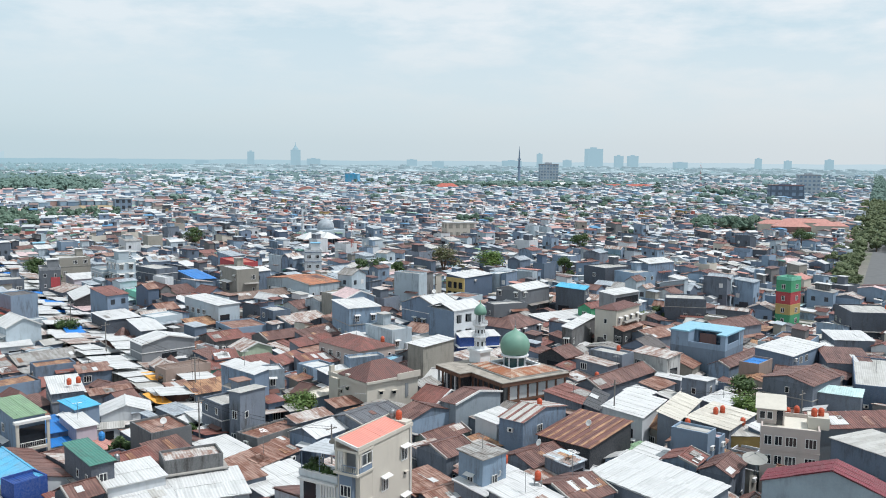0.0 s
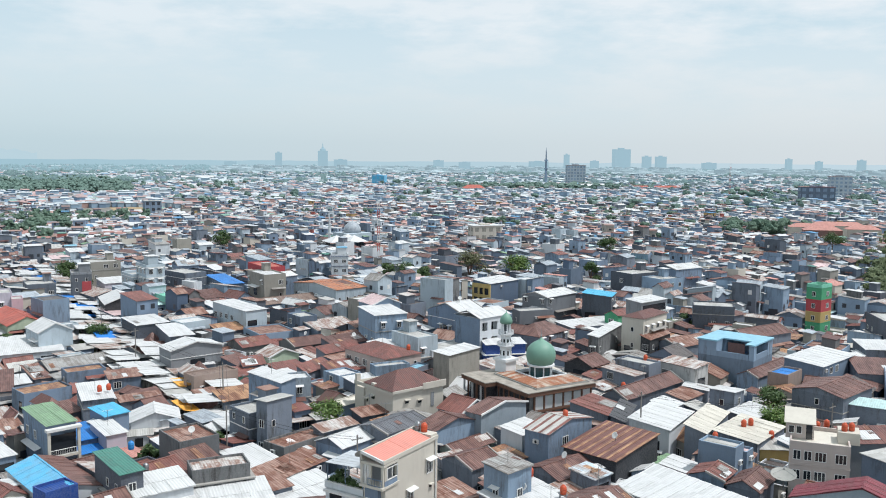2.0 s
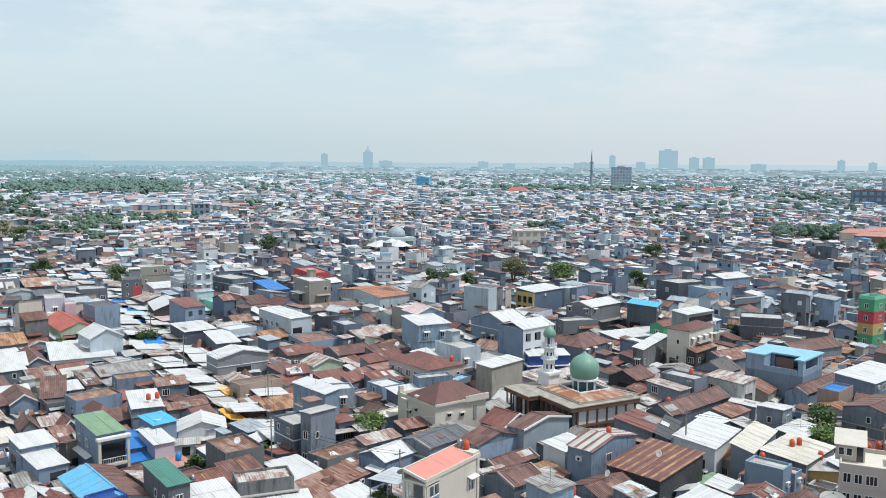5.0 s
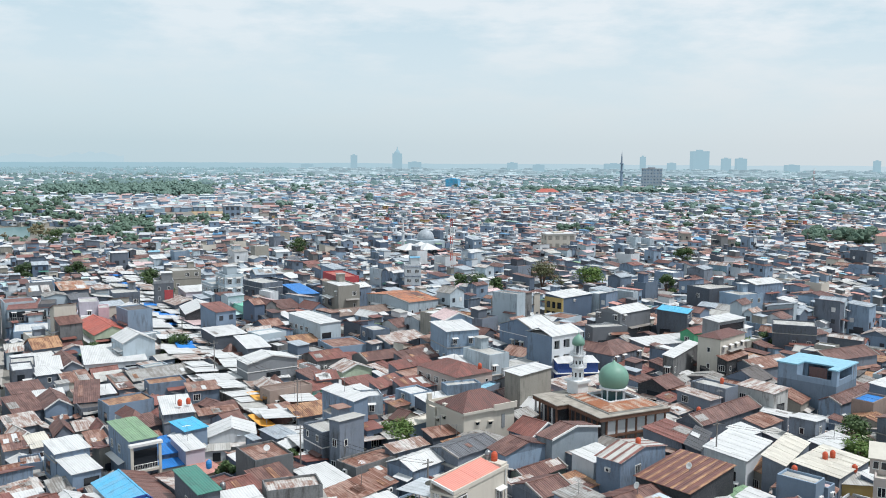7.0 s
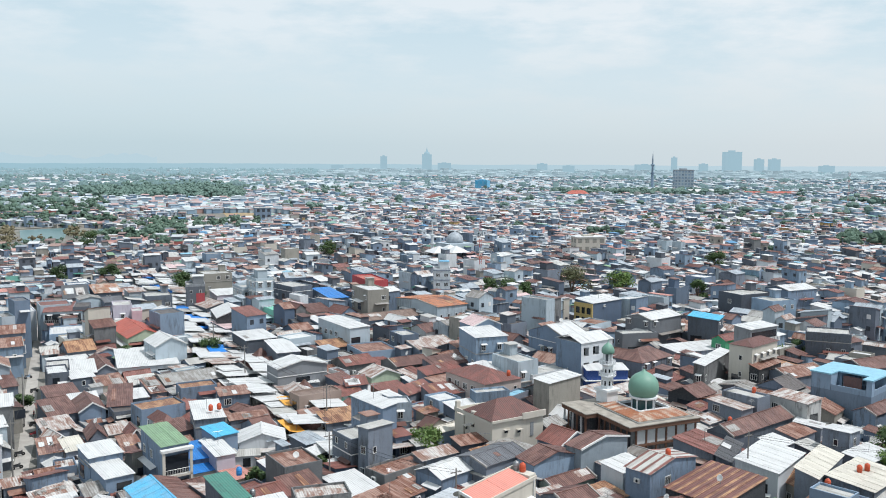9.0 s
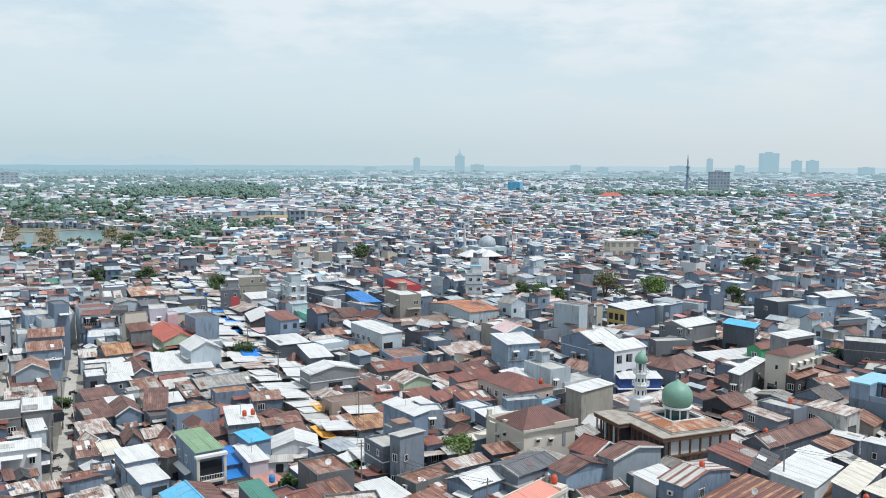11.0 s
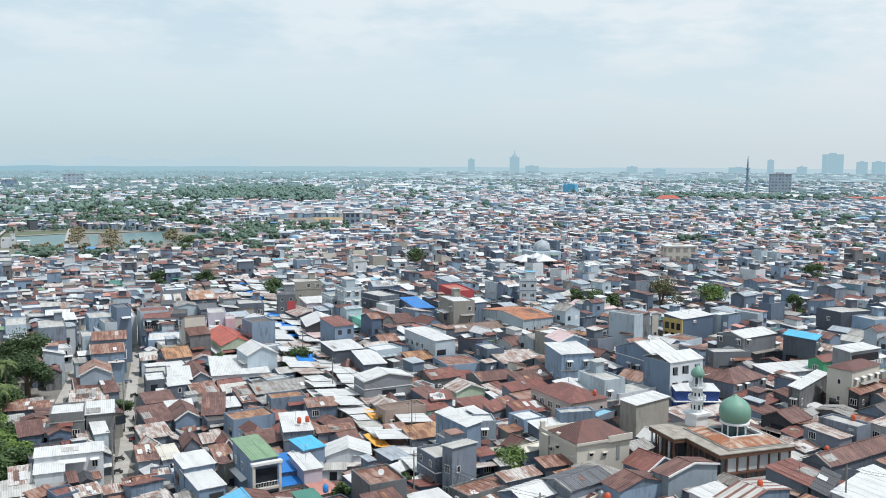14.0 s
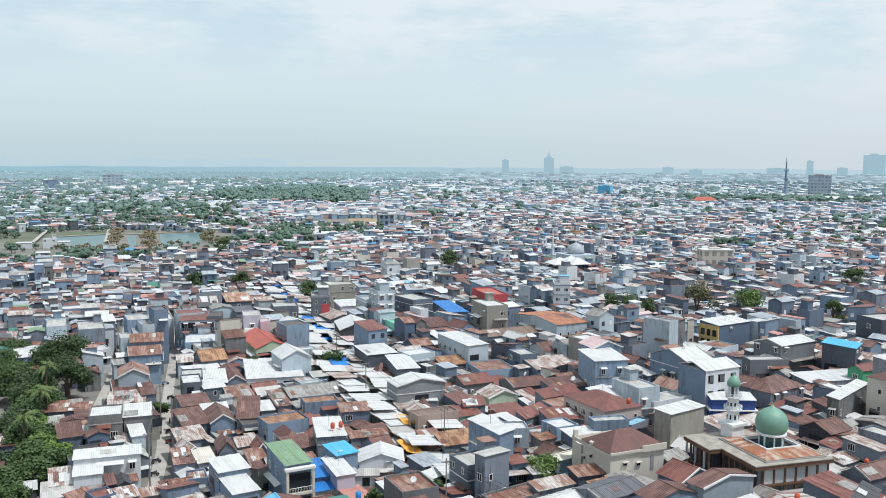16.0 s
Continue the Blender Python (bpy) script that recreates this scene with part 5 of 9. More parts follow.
# hip-roofed house with a stepped parapet and a lower flat end
b_ = house(-10.2, 129.8, 41, 10.0, 7.6, 10.6, "hip", 2.1, "redtile", "cream", 0.0, clutter=False)
a = Acc()
a.box(-4.9, 4.6, 3.82, 6.3, 0, 9.6, "wall_cream")
part("wing", a, b_)
for q in ((-5.02, 0.6, -3.95, -3.75, 10.25, 10.62), (0.6, 5.0, -3.98, -3.78, 10.1, 11.05), (-5.05, -4.85, -3.74, 6.3, 9.9, 10.45), (-4.84, 4.6, 6.1, 6.3, 9.6, 10.3), (-5.0, -4.3, 5.6, 6.09, 9.6, 11.4), (-5.0, -4.2, 0.9, 1.7, 10.45, 10.9)):
    a = Acc()
    a.box(*q, "wall_cream")
    part("parapet", a, b_)
for u, z in ((-2.2, 8.9), (0.2, 8.6)):
    a = Acc()
    a.box(u - 0.5, u + 0.5, -4.0, -3.55, z, z + 0.1, "wall_cream")
    a.box(u - 0.3, u + 0.3, -3.64, -3.55, z - 0.5, z, "glass")
    part("hooded_vent", a, b_, "small dark vent under a concrete hood")
for v, z in ((-1.2, 7.2), (1.4, 9.0), (3.2, 8.2)):
    a = Acc()
    a.box(-5.3, -4.75, v - 0.5, v + 0.5, z, z + 0.1, "wall_cream")
    a.box(-4.98, -4.75, v - 0.3, v + 0.3, z - 0.5, z, "glass")
    part("hooded_vent", a, b_, "small dark vent under a concrete hood")
a = Acc()
a.box(2.3, 2.9, -3.66, -3.55, 7.2, 9.3, "wall_greywall")
part("shutter", a, b_, "tall grey shutter")
FOOT.append((-14.0, 134.2, 41, 9.4, 3.0))
house(-18.5, 176.3, 29, 7.4, 9.6, 13.4, "shed_b", 0.5, "white", "bluewall", 0.6)
house(-20.0, 184.6, 34, 7.0, 7.1, 13.9, "gy", 1.4, "pinkwhite", "bluewall")
house(-3.2, 189.1, 44, 7.5, 12.3, 11.5, "gx", 2, "white", "bluegrey", 0.6)
house(7.2, 115.4, 51, 5.9, 4.0, 8.2, "shed_b", 0.5, "white", "whitewall")
house(-0.6, 114.4, 48, 8.0, 4.0, 6.0, "gx", 0.9, "darkrust", "green2")
house(4.8, 110.3, 47, 4.1, 4.6, 6.0, "shed_b", 0.6, "rustorange", "grey")
house(18.0, 108.6, 48, 10.2, 8.2, 8.3, "shed_r", 1.2, "ruststripe", "black", clutter=False)
house(23.2, 91.7, 37, 7.3, 13.7, 7.9, "shed_r", 1.2, "white", "grey")
house(52.9, 154.6, 48, 15.6, 4.1, 7.5, "gx", 1, "darkrust", "bluegrey")
house(39.5, 132.4, 53, 4.5, 4.3, 9.4, "shed_l", 0.4, "white", "grey")
house(42.1, 128.3, 47, 7.5, 4.3, 7.2, "shed_b", 0.5, "white", "grey")
house(26.8, 119.7, 59, 10.8, 6.1, 8.7, "shed_b", 0.8, "white", "whitewall", 0.45)
house(38.1, 116.7, 51, 10.3, 6.4, 8.0, "shed_b", 0.6, "beigeroof", "grey")
house(18.9, 124.9, 50, 6.4, 6.8, 8.6, "shed_b", 0.8, "rustred", "grey")
house(28.9, 148.7, 47, 3.8, 6.7, 10.2, "flat", 0, "pale", "grey")
house(26.0, 146.1, 45, 3.6, 6.9, 8.8, "shed_b", 0.4, "rustwhite", "grey")
house(36.7, 148.4, 41, 4.2, 7.7, 9.8, "shed_r", 0.5, "rustwhite", "weatheredwhite")
house(40.0, 113.5, -2, 4.7, 4.0, 7.0, "shed_b", 0.4, "pale", "yellowwall")
house(51.2, 98.1, 27, 7.6, 9.4, 10.5, "shed_l", 0.0, "pale", "bluegrey", 0.1, clutter=False)
house(40.4, 87.2, -31, 13.9, 4.0, 9.5, "gy", 2.4, "maroon", "mottled", 0.0, clutter=False)
b_ = house(52.0, 107.3, 6, 11.8, 4.1, 10.2, "shed_b", 1, "maroonrust", "weatheredblue", clutter=False)
for u in (-1.5, 1.9):
    a = Acc()
    a.slab((u - 1.1, -2.9, 8.7), (u + 1.1, -2.9, 8.7), (u + 1.1, -1.8, 9.1), (u - 1.1, -1.8, 9.1), 0.05, "roof_red")
    part("awning", a, b_, "faded red window awning")
house(31.9, 96.5, 54, 5.8, 4.0, 8.3, "gx", 1, "darkrust", "grey")
house(59.8, 131.2, -30, 8.8, 4.0, 8.0, "shed_b", 0.4, "paleteal", "grey")
house(56.9, 135.7, 44, 10.9, 8.4, 9.2, "gx", 1, "darkrust", "grey")
house(63.5, 157.2, 46, 14.9, 7.3, 9.2, "shed_b", 0.6, "white", "bluegrey")
house(72.1, 154.1, -12, 8.0, 9.7, 8.0, "shed_b", 1, "darkrust", "grey")
house(81.2, 172.7, -6, 8.0, 8.3, 8.2, "shed_b", 0.5, "white", "grey")
house(93.4, 190.2, -7, 10.1, 11.7, 11.0, "flat", 0, "pale", "darkgrey", 0.6)
house(71.9, 142.1, -24, 6.9, 22.0, 8.5, "flat", 0, "pale", "darkblue")
house(4.2, 93.6, 46, 4.4, 4.0, 10.8, "shed_b", 0.3, "greyroof", "bluewall", 0.45)
house(5.5, 93.5, 45, 8.3, 5.2, 7.5, "shed_b", 0.5, "white", "grey")
house(8.5, 88.0, 40, 5.9, 5.8, 8.0, "shed_b", 0.5, "white", "grey")
house(13.5, 98.6, 42, 7.1, 5.3, 6.0, "shed_b", 0.8, "rustwhite", "grey")
house(11.1, 103.4, 43, 7.4, 6.0, 7.0, "gx", 1, "darkrust", "grey")
house(14.2, 99.4, 44, 3.5, 4.0, 8.0, "shed_b", 0.3, "paleblue", "grey")
house(13.9, 91.4, 38, 6.3, 7.3, 7.5, "gx", 1.2, "darkrust", "grey")
house(0.2, 104.5, 43, 5.5, 5.9, 7.5, "gx", 1, "darkrust", "grey")
house(-1.3, 107.6, 40, 4.3, 5.5, 6.0, "shed_b", 0.6, "rustwhite", "grey")
house(-2.6, 95.2, 43, 6.4, 5.3, 6.5, "shed_b", 0.6, "rust", "grey")
house(0.1, 93.1, 42, 7.0, 5.4, 6.2, "gx", 0.8, "rust", "grey")
house(-19.8, 99.8, 46, 8.4, 7.0, 5.0, "shed_b", 0.6, "white", "grey")
house(-25.0, 99.0, 42, 5.8, 6.4, 6.0, "shed_b", 0.6, "rust", "grey")
house(-16.2, 113.0, 53, 8.2, 5.4, 7.2, "gx", 1, "white", "bluegrey")
house(-10.7, 116.5, 53, 8.7, 5.9, 8.2, "gx", 0.8, "darkgreyroof", "grey")
house(-118.6, 231.2, 33, 7.3, 9.1, 10.6, "flat", 0, "pale", "grey", 0.9)
house(-133.0, 208.1, 28, 9.8, 8.6, 9.5, "shed_b", 0.6, "rustred", "whiteblue", 0.9)
house(-129.1, 210.2, 28, 3.9, 7.9, 10.5, "flat", 0, "darkroof", "greywall")
house(-121.7, 206.5, 30, 5.3, 9.1, 9.0, "flat", 0, "rust", "lilac", 0.6)
house(-118.7, 211.8, 32, 4.7, 8.0, 11.0, "flat", 0, "pale", "lilac", 0.9)
house(-112.7, 208.4, 30, 2.5, 5.6, 10.0, "flat", 0, "pale", "pinkwall", 0.45)
house(-147.9, 237.3, 34, 7.4, 22.0, 9.0, "shed_b", 1, "blackroof", "grey")
house(-124.5, 196.0, 32, 8.3, 11.2, 6.7, "flat", 0, "white", "bluewall")
house(-106.4, 196.0, 42, 8.5, 18.9, 7.0, "gy", 1.8, "red", "greenwall")
house(-90.2, 179.2, 43, 7.3, 9.3, 8.2, "gy", 1.8, "white", "whiteblue")
house(-39.0, 233.2, 45, 10.4, 20.1, 10.5, "gx", 1, "orange", "whiteblue", 0.6)
house(-50.0, 223.8, 43, 19.2, 8.3, 7.5, "gx", 1.2, "brownroof", "bluegrey")
house(-54.3, 198.2, 46, 5.9, 15.2, 10.3, "shed_b", 0.5, "white", "whiteblue", 0.45)
house(-71.9, 247.1, 34, 5.9, 18.5, 9.5, "shed_b", 0.6, "blue", "bluegrey")
house(-56.9, 235.7, 36, 6.3, 12.0, 13.5, "flat", 0, "white", "creamgrey", 0.45)
house(-66.2, 273.9, 33, 6.7, 16.3, 11.0, "flat", 0, "red", "redwall")
house(-84.9, 250.6, 50, 7.0, 12.2, 11.6, "flat", 0, "pale", "grey")
house(-80.1, 226.1, 41, 6.2, 11.1, 8.5, "flat", 0, "mint", "mintwall")
house(30.8, 208.9, 72, 7.8, 7.3, 12.5, "shed_b", 0.6, "cyan", "darkgrey")
house(35.2, 175.7, 52, 10.7, 5.2, 13.5, "hip", 0.9, "redtile", "cream", 0.9)
house(34.1, 199.2, 47, 7.0, 4.0, 9.5, "gx", 1, "redrust", "greenwall2")
house(37.1, 183.8, 43, 9.2, 4.4, 15.2, "shed_b", 0.4, "white", "greywall")
house(55.5, 199.2, -13, 9.0, 7.0, 12.0, "flat", 0, "pale", "darkgrey", 0.6)
house(52.2, 237.9, 33, 8.2, 7.5, 13.0, "flat", 0, "pale", "bluewall")
house(59.7, 252.2, 36, 11.6, 8.6, 14.0, "gx", 1, "white", "bluegrey")
house(46.6, 245.9, 34, 11.6, 8.6, 13.5, "flat", 0, "pale", "darkgrey", 0.45)
house(18.8, 209.8, 48, 12.1, 7.8, 12.3, "gx", 1, "white", "greywall")
house(14.1, 179.3, 51, 11.1, 7.7, 9.0, "hip", 2, "darkrust", "grey")
house(14.2, 200.3, 22, 8.6, 4.1, 10.1, "flat", 0, "pale", "greywall")
house(6.2, 168.7, 14, 8.4, 4.7, 8.8, "shed_b", 0.4, "white", "royalwall")
house(-100.2, 127.1, 35, 5.5, 6.9, 8.4, "flat", 0, "white", "weathered")
house(-96.6, 131.0, 36, 5.0, 7.8, 7.5, "shed_b", 0.4, "white", "weathered")
house(-89.0, 108.4, 38, 4.4, 7.1, 5.4, "shed_b", 0.4, "white", "whitewall")
house(-88.3, 112.1, 36, 10.1, 4.0, 6.6, "shed_b", 0.4, "white", "whitewall", 0.45)
house(-132.4, 183.8, 35, 8.1, 10.6, 8.5, "gx", 1.2, "rust", "bluewall")
house(-127.4, 175.7, 39, 7.5, 10.3, 7.2, "gx", 1.2, "rust", "bluewall")
house(-116.5, 156.7, 38, 6.5, 8.8, 7.2, "gy", 1.6, "rust", "mottled")
house(-116.8, 156.0, 42, 7.9, 12.0, 4.6, "gx", 1.2, "darkrust", "grey")
house(-110.5, 146.4, 37, 7.4, 10.0, 4.2, "shed_b", 0.8, "rustwhite", "grey")
house(-105.5, 162.1, 33, 4.5, 8.6, 6.5, "flat", 0, "pale", "darkgrey")
house(-101.2, 164.3, 34, 5.1, 11.1, 5.4, "shed_b", 0.6, "white", "darkgrey")
house(-164.9, 189.8, 41, 4.8, 12.0, 9.5, "flat", 0, "pale", "whiteblue")
house(-152.4, 187.9, 41, 6.4, 13.1, 10.0, "flat", 0, "pale", "grey")
house(-153.2, 166.1, 45, 5.3, 11.2, 7.0, "shed_b", 0.5, "white", "bluewall")
house(-92.8, 106.7, 42, 3.4, 7.4, 4.0, "shed_b", 0.5, "rustwhite", "grey")
house(-90.2, 103.1, 41, 4.7, 6.4, 3.6, "shed_b", 0.5, "pale", "whitewall")
house(-79.3, 119.1, 39, 3.7, 6.4, 4.5, "shed_b", 0.8, "rust", "grey")
house(-144.2, 198.1, 42, 8.2, 10.4, 11.0, "flat", 0, "pale", "bluewall")
house(-138.3, 211.7, 40, 7.5, 8.1, 10.5, "flat", 0, "rustred", "whiteblue", 0.9)

# ---- pale buildings and a green shed by the ponds ----
house(-384, 438, 36, 7.5, 6, 6.0, "flat", 0, "white", "whitewall", 0.3, clutter=False)
house(-376, 441, 36, 7, 5, 4.0, "shed_b", 0.4, "white", "whitewall", 0.2, clutter=False)
house(-396, 430, 36, 9, 5, 3.6, "shed_b", 0.4, "white", "whitewall", 0.2, clutter=False)
house(-474, 617, 36, 9, 6, 4.0, "gx", 1.0, "green", "greenwall", 0.2, clutter=False)
house(-452, 590, 36, 14, 7, 3.6, "gx", 1.2, "darkrust", "grey", 0.2, clutter=False)
house(-436, 600, 36, 12, 7, 3.6, "gx", 1.2, "rustred", "grey", 0.2, clutter=False)

# ---- taller houses with storeys of windows ----
def storey_house(x, y, rot, w, d, h, wall, label, floors, cols, side_cols, v=0, trim="frame_white", bands=True, roof="roof_pale", top=None):
    base = thing("house", label, "house", pose(x, y, 0, 0, 0, rot), "houses of the quarter")
    X, Y = w / 2, d / 2
    a = Acc()
    a.box(-X, X, -Y, Y, 0, h, "wall_" + wall)
    part("wall", a, base)
    a = Acc()
    lattice_flat(a, [-X - 0.06, -X + 0.16, X - 0.16, X + 0.06], [-Y - 0.06, -Y + 0.16, Y - 0.16, Y + 0.06], h, h + 0.7, "wall_" + wall)
    part("parapet", a, base)
    a = Acc()
    a.box(-X + 0.17, X - 0.17, -Y + 0.17, Y - 0.17, h, h + 0.06, roof)
    part("roof", a, base)
    fh = h / floors
    for f in range(floors):
        if bands:
            a = Acc()
            lattice_flat(a, [-X - 0.14, -X + 0.02, X - 0.02, X + 0.14], [-Y - 0.14, -Y + 0.02, Y - 0.02, Y + 0.14], f * fh + fh - 0.2, f * fh + fh, trim)
            part("band", a, base)
        if f < floors - 3:
            continue
        for k in range(cols):
            window(v, base, Matrix.Translation((-X + w * (k + 0.5) / cols, -Y - 0.03, f * fh + fh * 0.3)))
        for k in range(side_cols):
            window(v, base, Matrix.Translation((-X - 0.03, -Y + d * (k + 0.5) / side_cols, f * fh + fh * 0.3)) @ Matrix.Rotation(-math.pi / 2, 4, 'Z'))
    if top:
        a = Acc()
        a.box(-X * 0.2, X * 0.9, 0, Y * 0.9, h + 0.07, h + 2.5, "wall_" + wall)
        part("stair_head", a, base)
        a = Acc()
        a.box(-X * 0.3, X, -0.2, Y, h + 2.5, h + 2.62, top)
        part("stair_roof", a, base)
    FOOT.append((x, y, rot, w, d))
    HREF.append((x, y, h * 0.6))
    return base


storey_house(-96.7, 243.4, 40, 4.9, 9.0, 11.2, "whiteblue", "pale blue-white four-storey house with white window bands", 4, 2, 3, 1)
storey_house(-90.8, 239.5, 40, 5.2, 8.4, 14.4, "whiteblue", "tall pale blue-white house with white framed windows", 5, 2, 3, 4, top="roof_white")
b_ = storey_house(-113.0, 244.3, 27, 5.4, 8.0, 11.4, "greywall", "narrow grey tower house with a red panel and an open top", 4, 2, 1, 3, bands=False, top="roof_white")
a = Acc()
a.box(0.1, 2.5, -4.12, -4.03, 6.6, 9.4, "wall_redwall")
part("panel", a, b_, "bright red front panel")
b_ = storey_house(-44.6, 287.0, 12, 5.4, 7.0, 12.6, "whitewall", "white four-storey house with dark blue windows and bands", 4, 2, 2, 1, "wall_darkblue", top="roof_lightblue")
# dark house with a yellow balcony face under a white roof
b_ = house(6.3, 229.5, 50, 12.4, 6.4, 12.6, "shed_b", 0.7, "white", "darkblue", 0.2, clutter=False)
a = Acc()
lattice(a, [-3.0, -2.5, -1.1, -0.6, 0.6, 1.1, 2.5, 3.0], [6.3, 7.1, 8.8, 9.6, 11.3, 12.4], lambda i, j: not (i % 2 and j % 2), -0.25, 0.1, "wall_yellowwall")
part("balcony_face", a, b_, "ochre yellow balcony face", m=Matrix.Translation((-6.0, 0, 0)) @ Matrix.Rotation(-math.pi / 2, 4, 'Z'))
# dark sheet behind the yellow face, for the shade within
a = Acc()
a.box(-2.9, 2.9, 0.02, 0.06, 6.4, 12.2, "glass")
part("opening", a, b_, m=Matrix.Translation((-6.05, 0, 0)) @ Matrix.Rotation(-math.pi / 2, 4, 'Z'))
# a far mosque: silver dome, and white tented roofs beside its minaret
b_ = thing("far_mosque", "low white mosque with a silver-grey dome", "mosque", pose(-60, 428, 0, 0, 0, 40))
a = Acc()
a.box(-7, 7, -7, 7, 0, 8.5, "wall_whiteblue")
part("wall", a, b_)
a = Acc()
a.lathe([(4.2, 8.5), (4.3, 9.8), (4.0, 11.2), (3.1, 12.5), (1.8, 13.4), (0.5, 13.9), (0.05, 14.8)], 20, "roof_zinc")
part("dome", a, b_, "silver-grey dome", smooth=True)
FOOT.append((-60, 428, 40, 14, 14))
for tx, ty, ts in ((-64, 404, 5.5), (-56, 406, 5.0), (-60, 412, 5.0)):
    b_ = thing("tent_roof", "white pointed tent roof on posts", "tent", pose(tx, ty, 0, 0, 0, 35), "white tents")
    a = Acc()
    a.solid([(-ts, -ts, 6.2), (ts, -ts, 6.2), (ts, ts, 6.2), (-ts, ts, 6.2)], [(-0.2, -0.2, 9.0), (0.2, -0.2, 9.0), (0.2, 0.2, 9.0), (-0.2, 0.2, 9.0)], "roof_white")
    part("cover", a, b_)
    for su in (-1, 1):
        for sv in (-1, 1):
            a = Acc()
            limb(a, (su * ts * 0.95, sv * ts * 0.95, 0), (su * ts * 0.95, sv * ts * 0.95, 6.2), 0.08, 0.08, "steel", 5)
            part("post", a, b_)
    FOOT.append((tx, ty, 35, 2 * ts, 2 * ts))

# ---- the mosque ----
def mosque():
    base = thing("mosque", "mosque hall with a green onion dome and rusty ring roof", "mosque", pose(11.1, 135.6, 0, 0, 0, 33))
    H = 10.3
    part_box = lambda name, box, mat, label="": (a_ := Acc(), a_.box(*box, mat), part(name, a_, base, label))[-1]
    part_box("wall", (-7.0, 4.5, -6.5, 5.6, 0, H - 0.7), "wall_weathered")
    # white panels between dark brown pilasters under the eaves of the front
    for i in range(6):
        s = -5.3 + 1.82 * i
        part_box("panel", (s - 0.72, s + 0.72, -6.58, -6.46, H - 3.0, H - 1.0), "mosque_panel")
    for i in range(7):
        s = -6.21 + 1.82 * i
        part_box("pilaster", (s - 0.14, s + 0.14, -6.68, -6.45, 0, H - 0.7), "mosque_trim")
    part_box("sill", (-7.0, 4.7, -6.75, -6.5, H - 3.4, H - 3.08), "mosque_trim")
    part_box("awning", (-3.2, 2.8, -7.7, -6.7, H - 4.3, H - 4.15), "concrete", "thin concrete awning")
    # lower floor: dark panels painted for shaded openings
    for i in range(4):
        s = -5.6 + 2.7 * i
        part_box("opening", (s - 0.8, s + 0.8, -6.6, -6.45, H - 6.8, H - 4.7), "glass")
    # open gallery along the side: posts and railing, its shade painted as a black back wall
    part_box("gallery_back", (-7.12, -7.0, -6.3, 1.0, H - 4.4, H - 0.8), "wall_black")
    part_box("gallery_floor", (-7.7, -7.0, -6.5, 1.0, H - 4.6, H - 4.4), "mosque_trim")
    for i in range(6):
        v = -6.2 + 1.4 * i
        part_box("post", (-7.7, -7.5, v - 0.1, v + 0.1, H - 4.4, H - 0.72), "mosque_trim")
        if i < 5:
            part_box("railing", (-7.66, -7.58, v + 0.12, v + 1.28, H - 4.3, H - 3.4), "mosque_panel")
    # eaves with a brown fascia, and the wing with its flat stained roof
    part_box("fascia", (-7.85, 5.1, -7.2, 6.2, H - 0.72, H - 0.12), "mosque_trim")
    part_box("roof_slab", (-7.95, 5.2, -7.3, 6.3, H - 0.12, H), "eave_stain", "stained concrete eaves slab")
    part_box("wing", (-9.3, -7.14, 1.7, 7.6, 0, H - 4.4), "wall_weathered")
    # black slab for the shade inside the open wing
    part_box("wing_back", (-8.6, -7.14, 2.0, 7.4, H - 4.39, H - 0.9), "wall_black")
    part_box("wing_fascia", (-9.9, -7.86, 1.0, 8.0, H - 0.75, H - 0.15), "mosque_trim")
    part_box("wing_roof", (-10.0, -7.96, 0.9, 8.1, H - 0.15, H - 0.02), "eave_stain", "stained flat roof of the side wing")
    part_box("rear_roof", (-7.94, 1.5, 6.31, 8.1, H - 0.3, H - 0.02), "eave_stain")
    for i in range(6):
        v = 1.6 + 1.2 * i
        part_box("column", (-9.7, -9.45, v - 0.12, v + 0.12, H - 4.4, H - 0.75), "mosque_panel" if i % 2 else "mosque_trim")
        if i < 5:
            part_box("railing", (-9.65, -9.55, v + 0.13, v + 1.07, H - 4.35, H - 3.4), "mosque_trim")
    # rusty ring roof round the light well
    R = Acc()
    rnd = random.Random(4)
    zo, zi = H + 0.22, H + 0.5
    co = [(-5.4, -6.1, zo), (4.2, -6.1, zo), (4.2, 4.6, zo), (-5.4, 4.6, zo)]
    ci = [(-2.7, -2.5, zi), (3.0, -2.5, zi), (3.0, 3.1, zi), (-2.7, 3.1, zi)]
    for i in range(4):
        j = (i + 1) % 4
        sheets(R, co[i], co[j], ci[j], ci[i], "roof_rustmix", 60.0, rnd)
    part("ring_roof", R, base, "orange rusted sheet ring roof")
    for name, box in (("kerb", (-5.75, 4.55, -6.45, -6.3, H, H + 0.2)), ("kerb", (-5.75, 4.55, 4.8, 4.95, H, H + 0.2)), ("kerb", (-5.75, -5.6, -6.29, 4.79, H, H + 0.2)), ("kerb", (4.4, 4.55, -6.29, 4.79, H, H + 0.2))):
        part_box(name, box, "concrete")
    for name, box in (("well_frame", (-2.85, 3.15, -2.65, -2.45, zi - 0.3, zi + 0.14)), ("well_frame", (-2.85, 3.15, 3.05, 3.25, zi - 0.3, zi + 0.14)), ("well_frame", (-2.85, -2.65, -2.44, 3.04, zi - 0.3, zi + 0.14)), ("well_frame", (2.95, 3.15, -2.44, 3.04, zi - 0.3, zi + 0.14))):
        part_box(name, box, "mosque_white", "white rim of the light well")
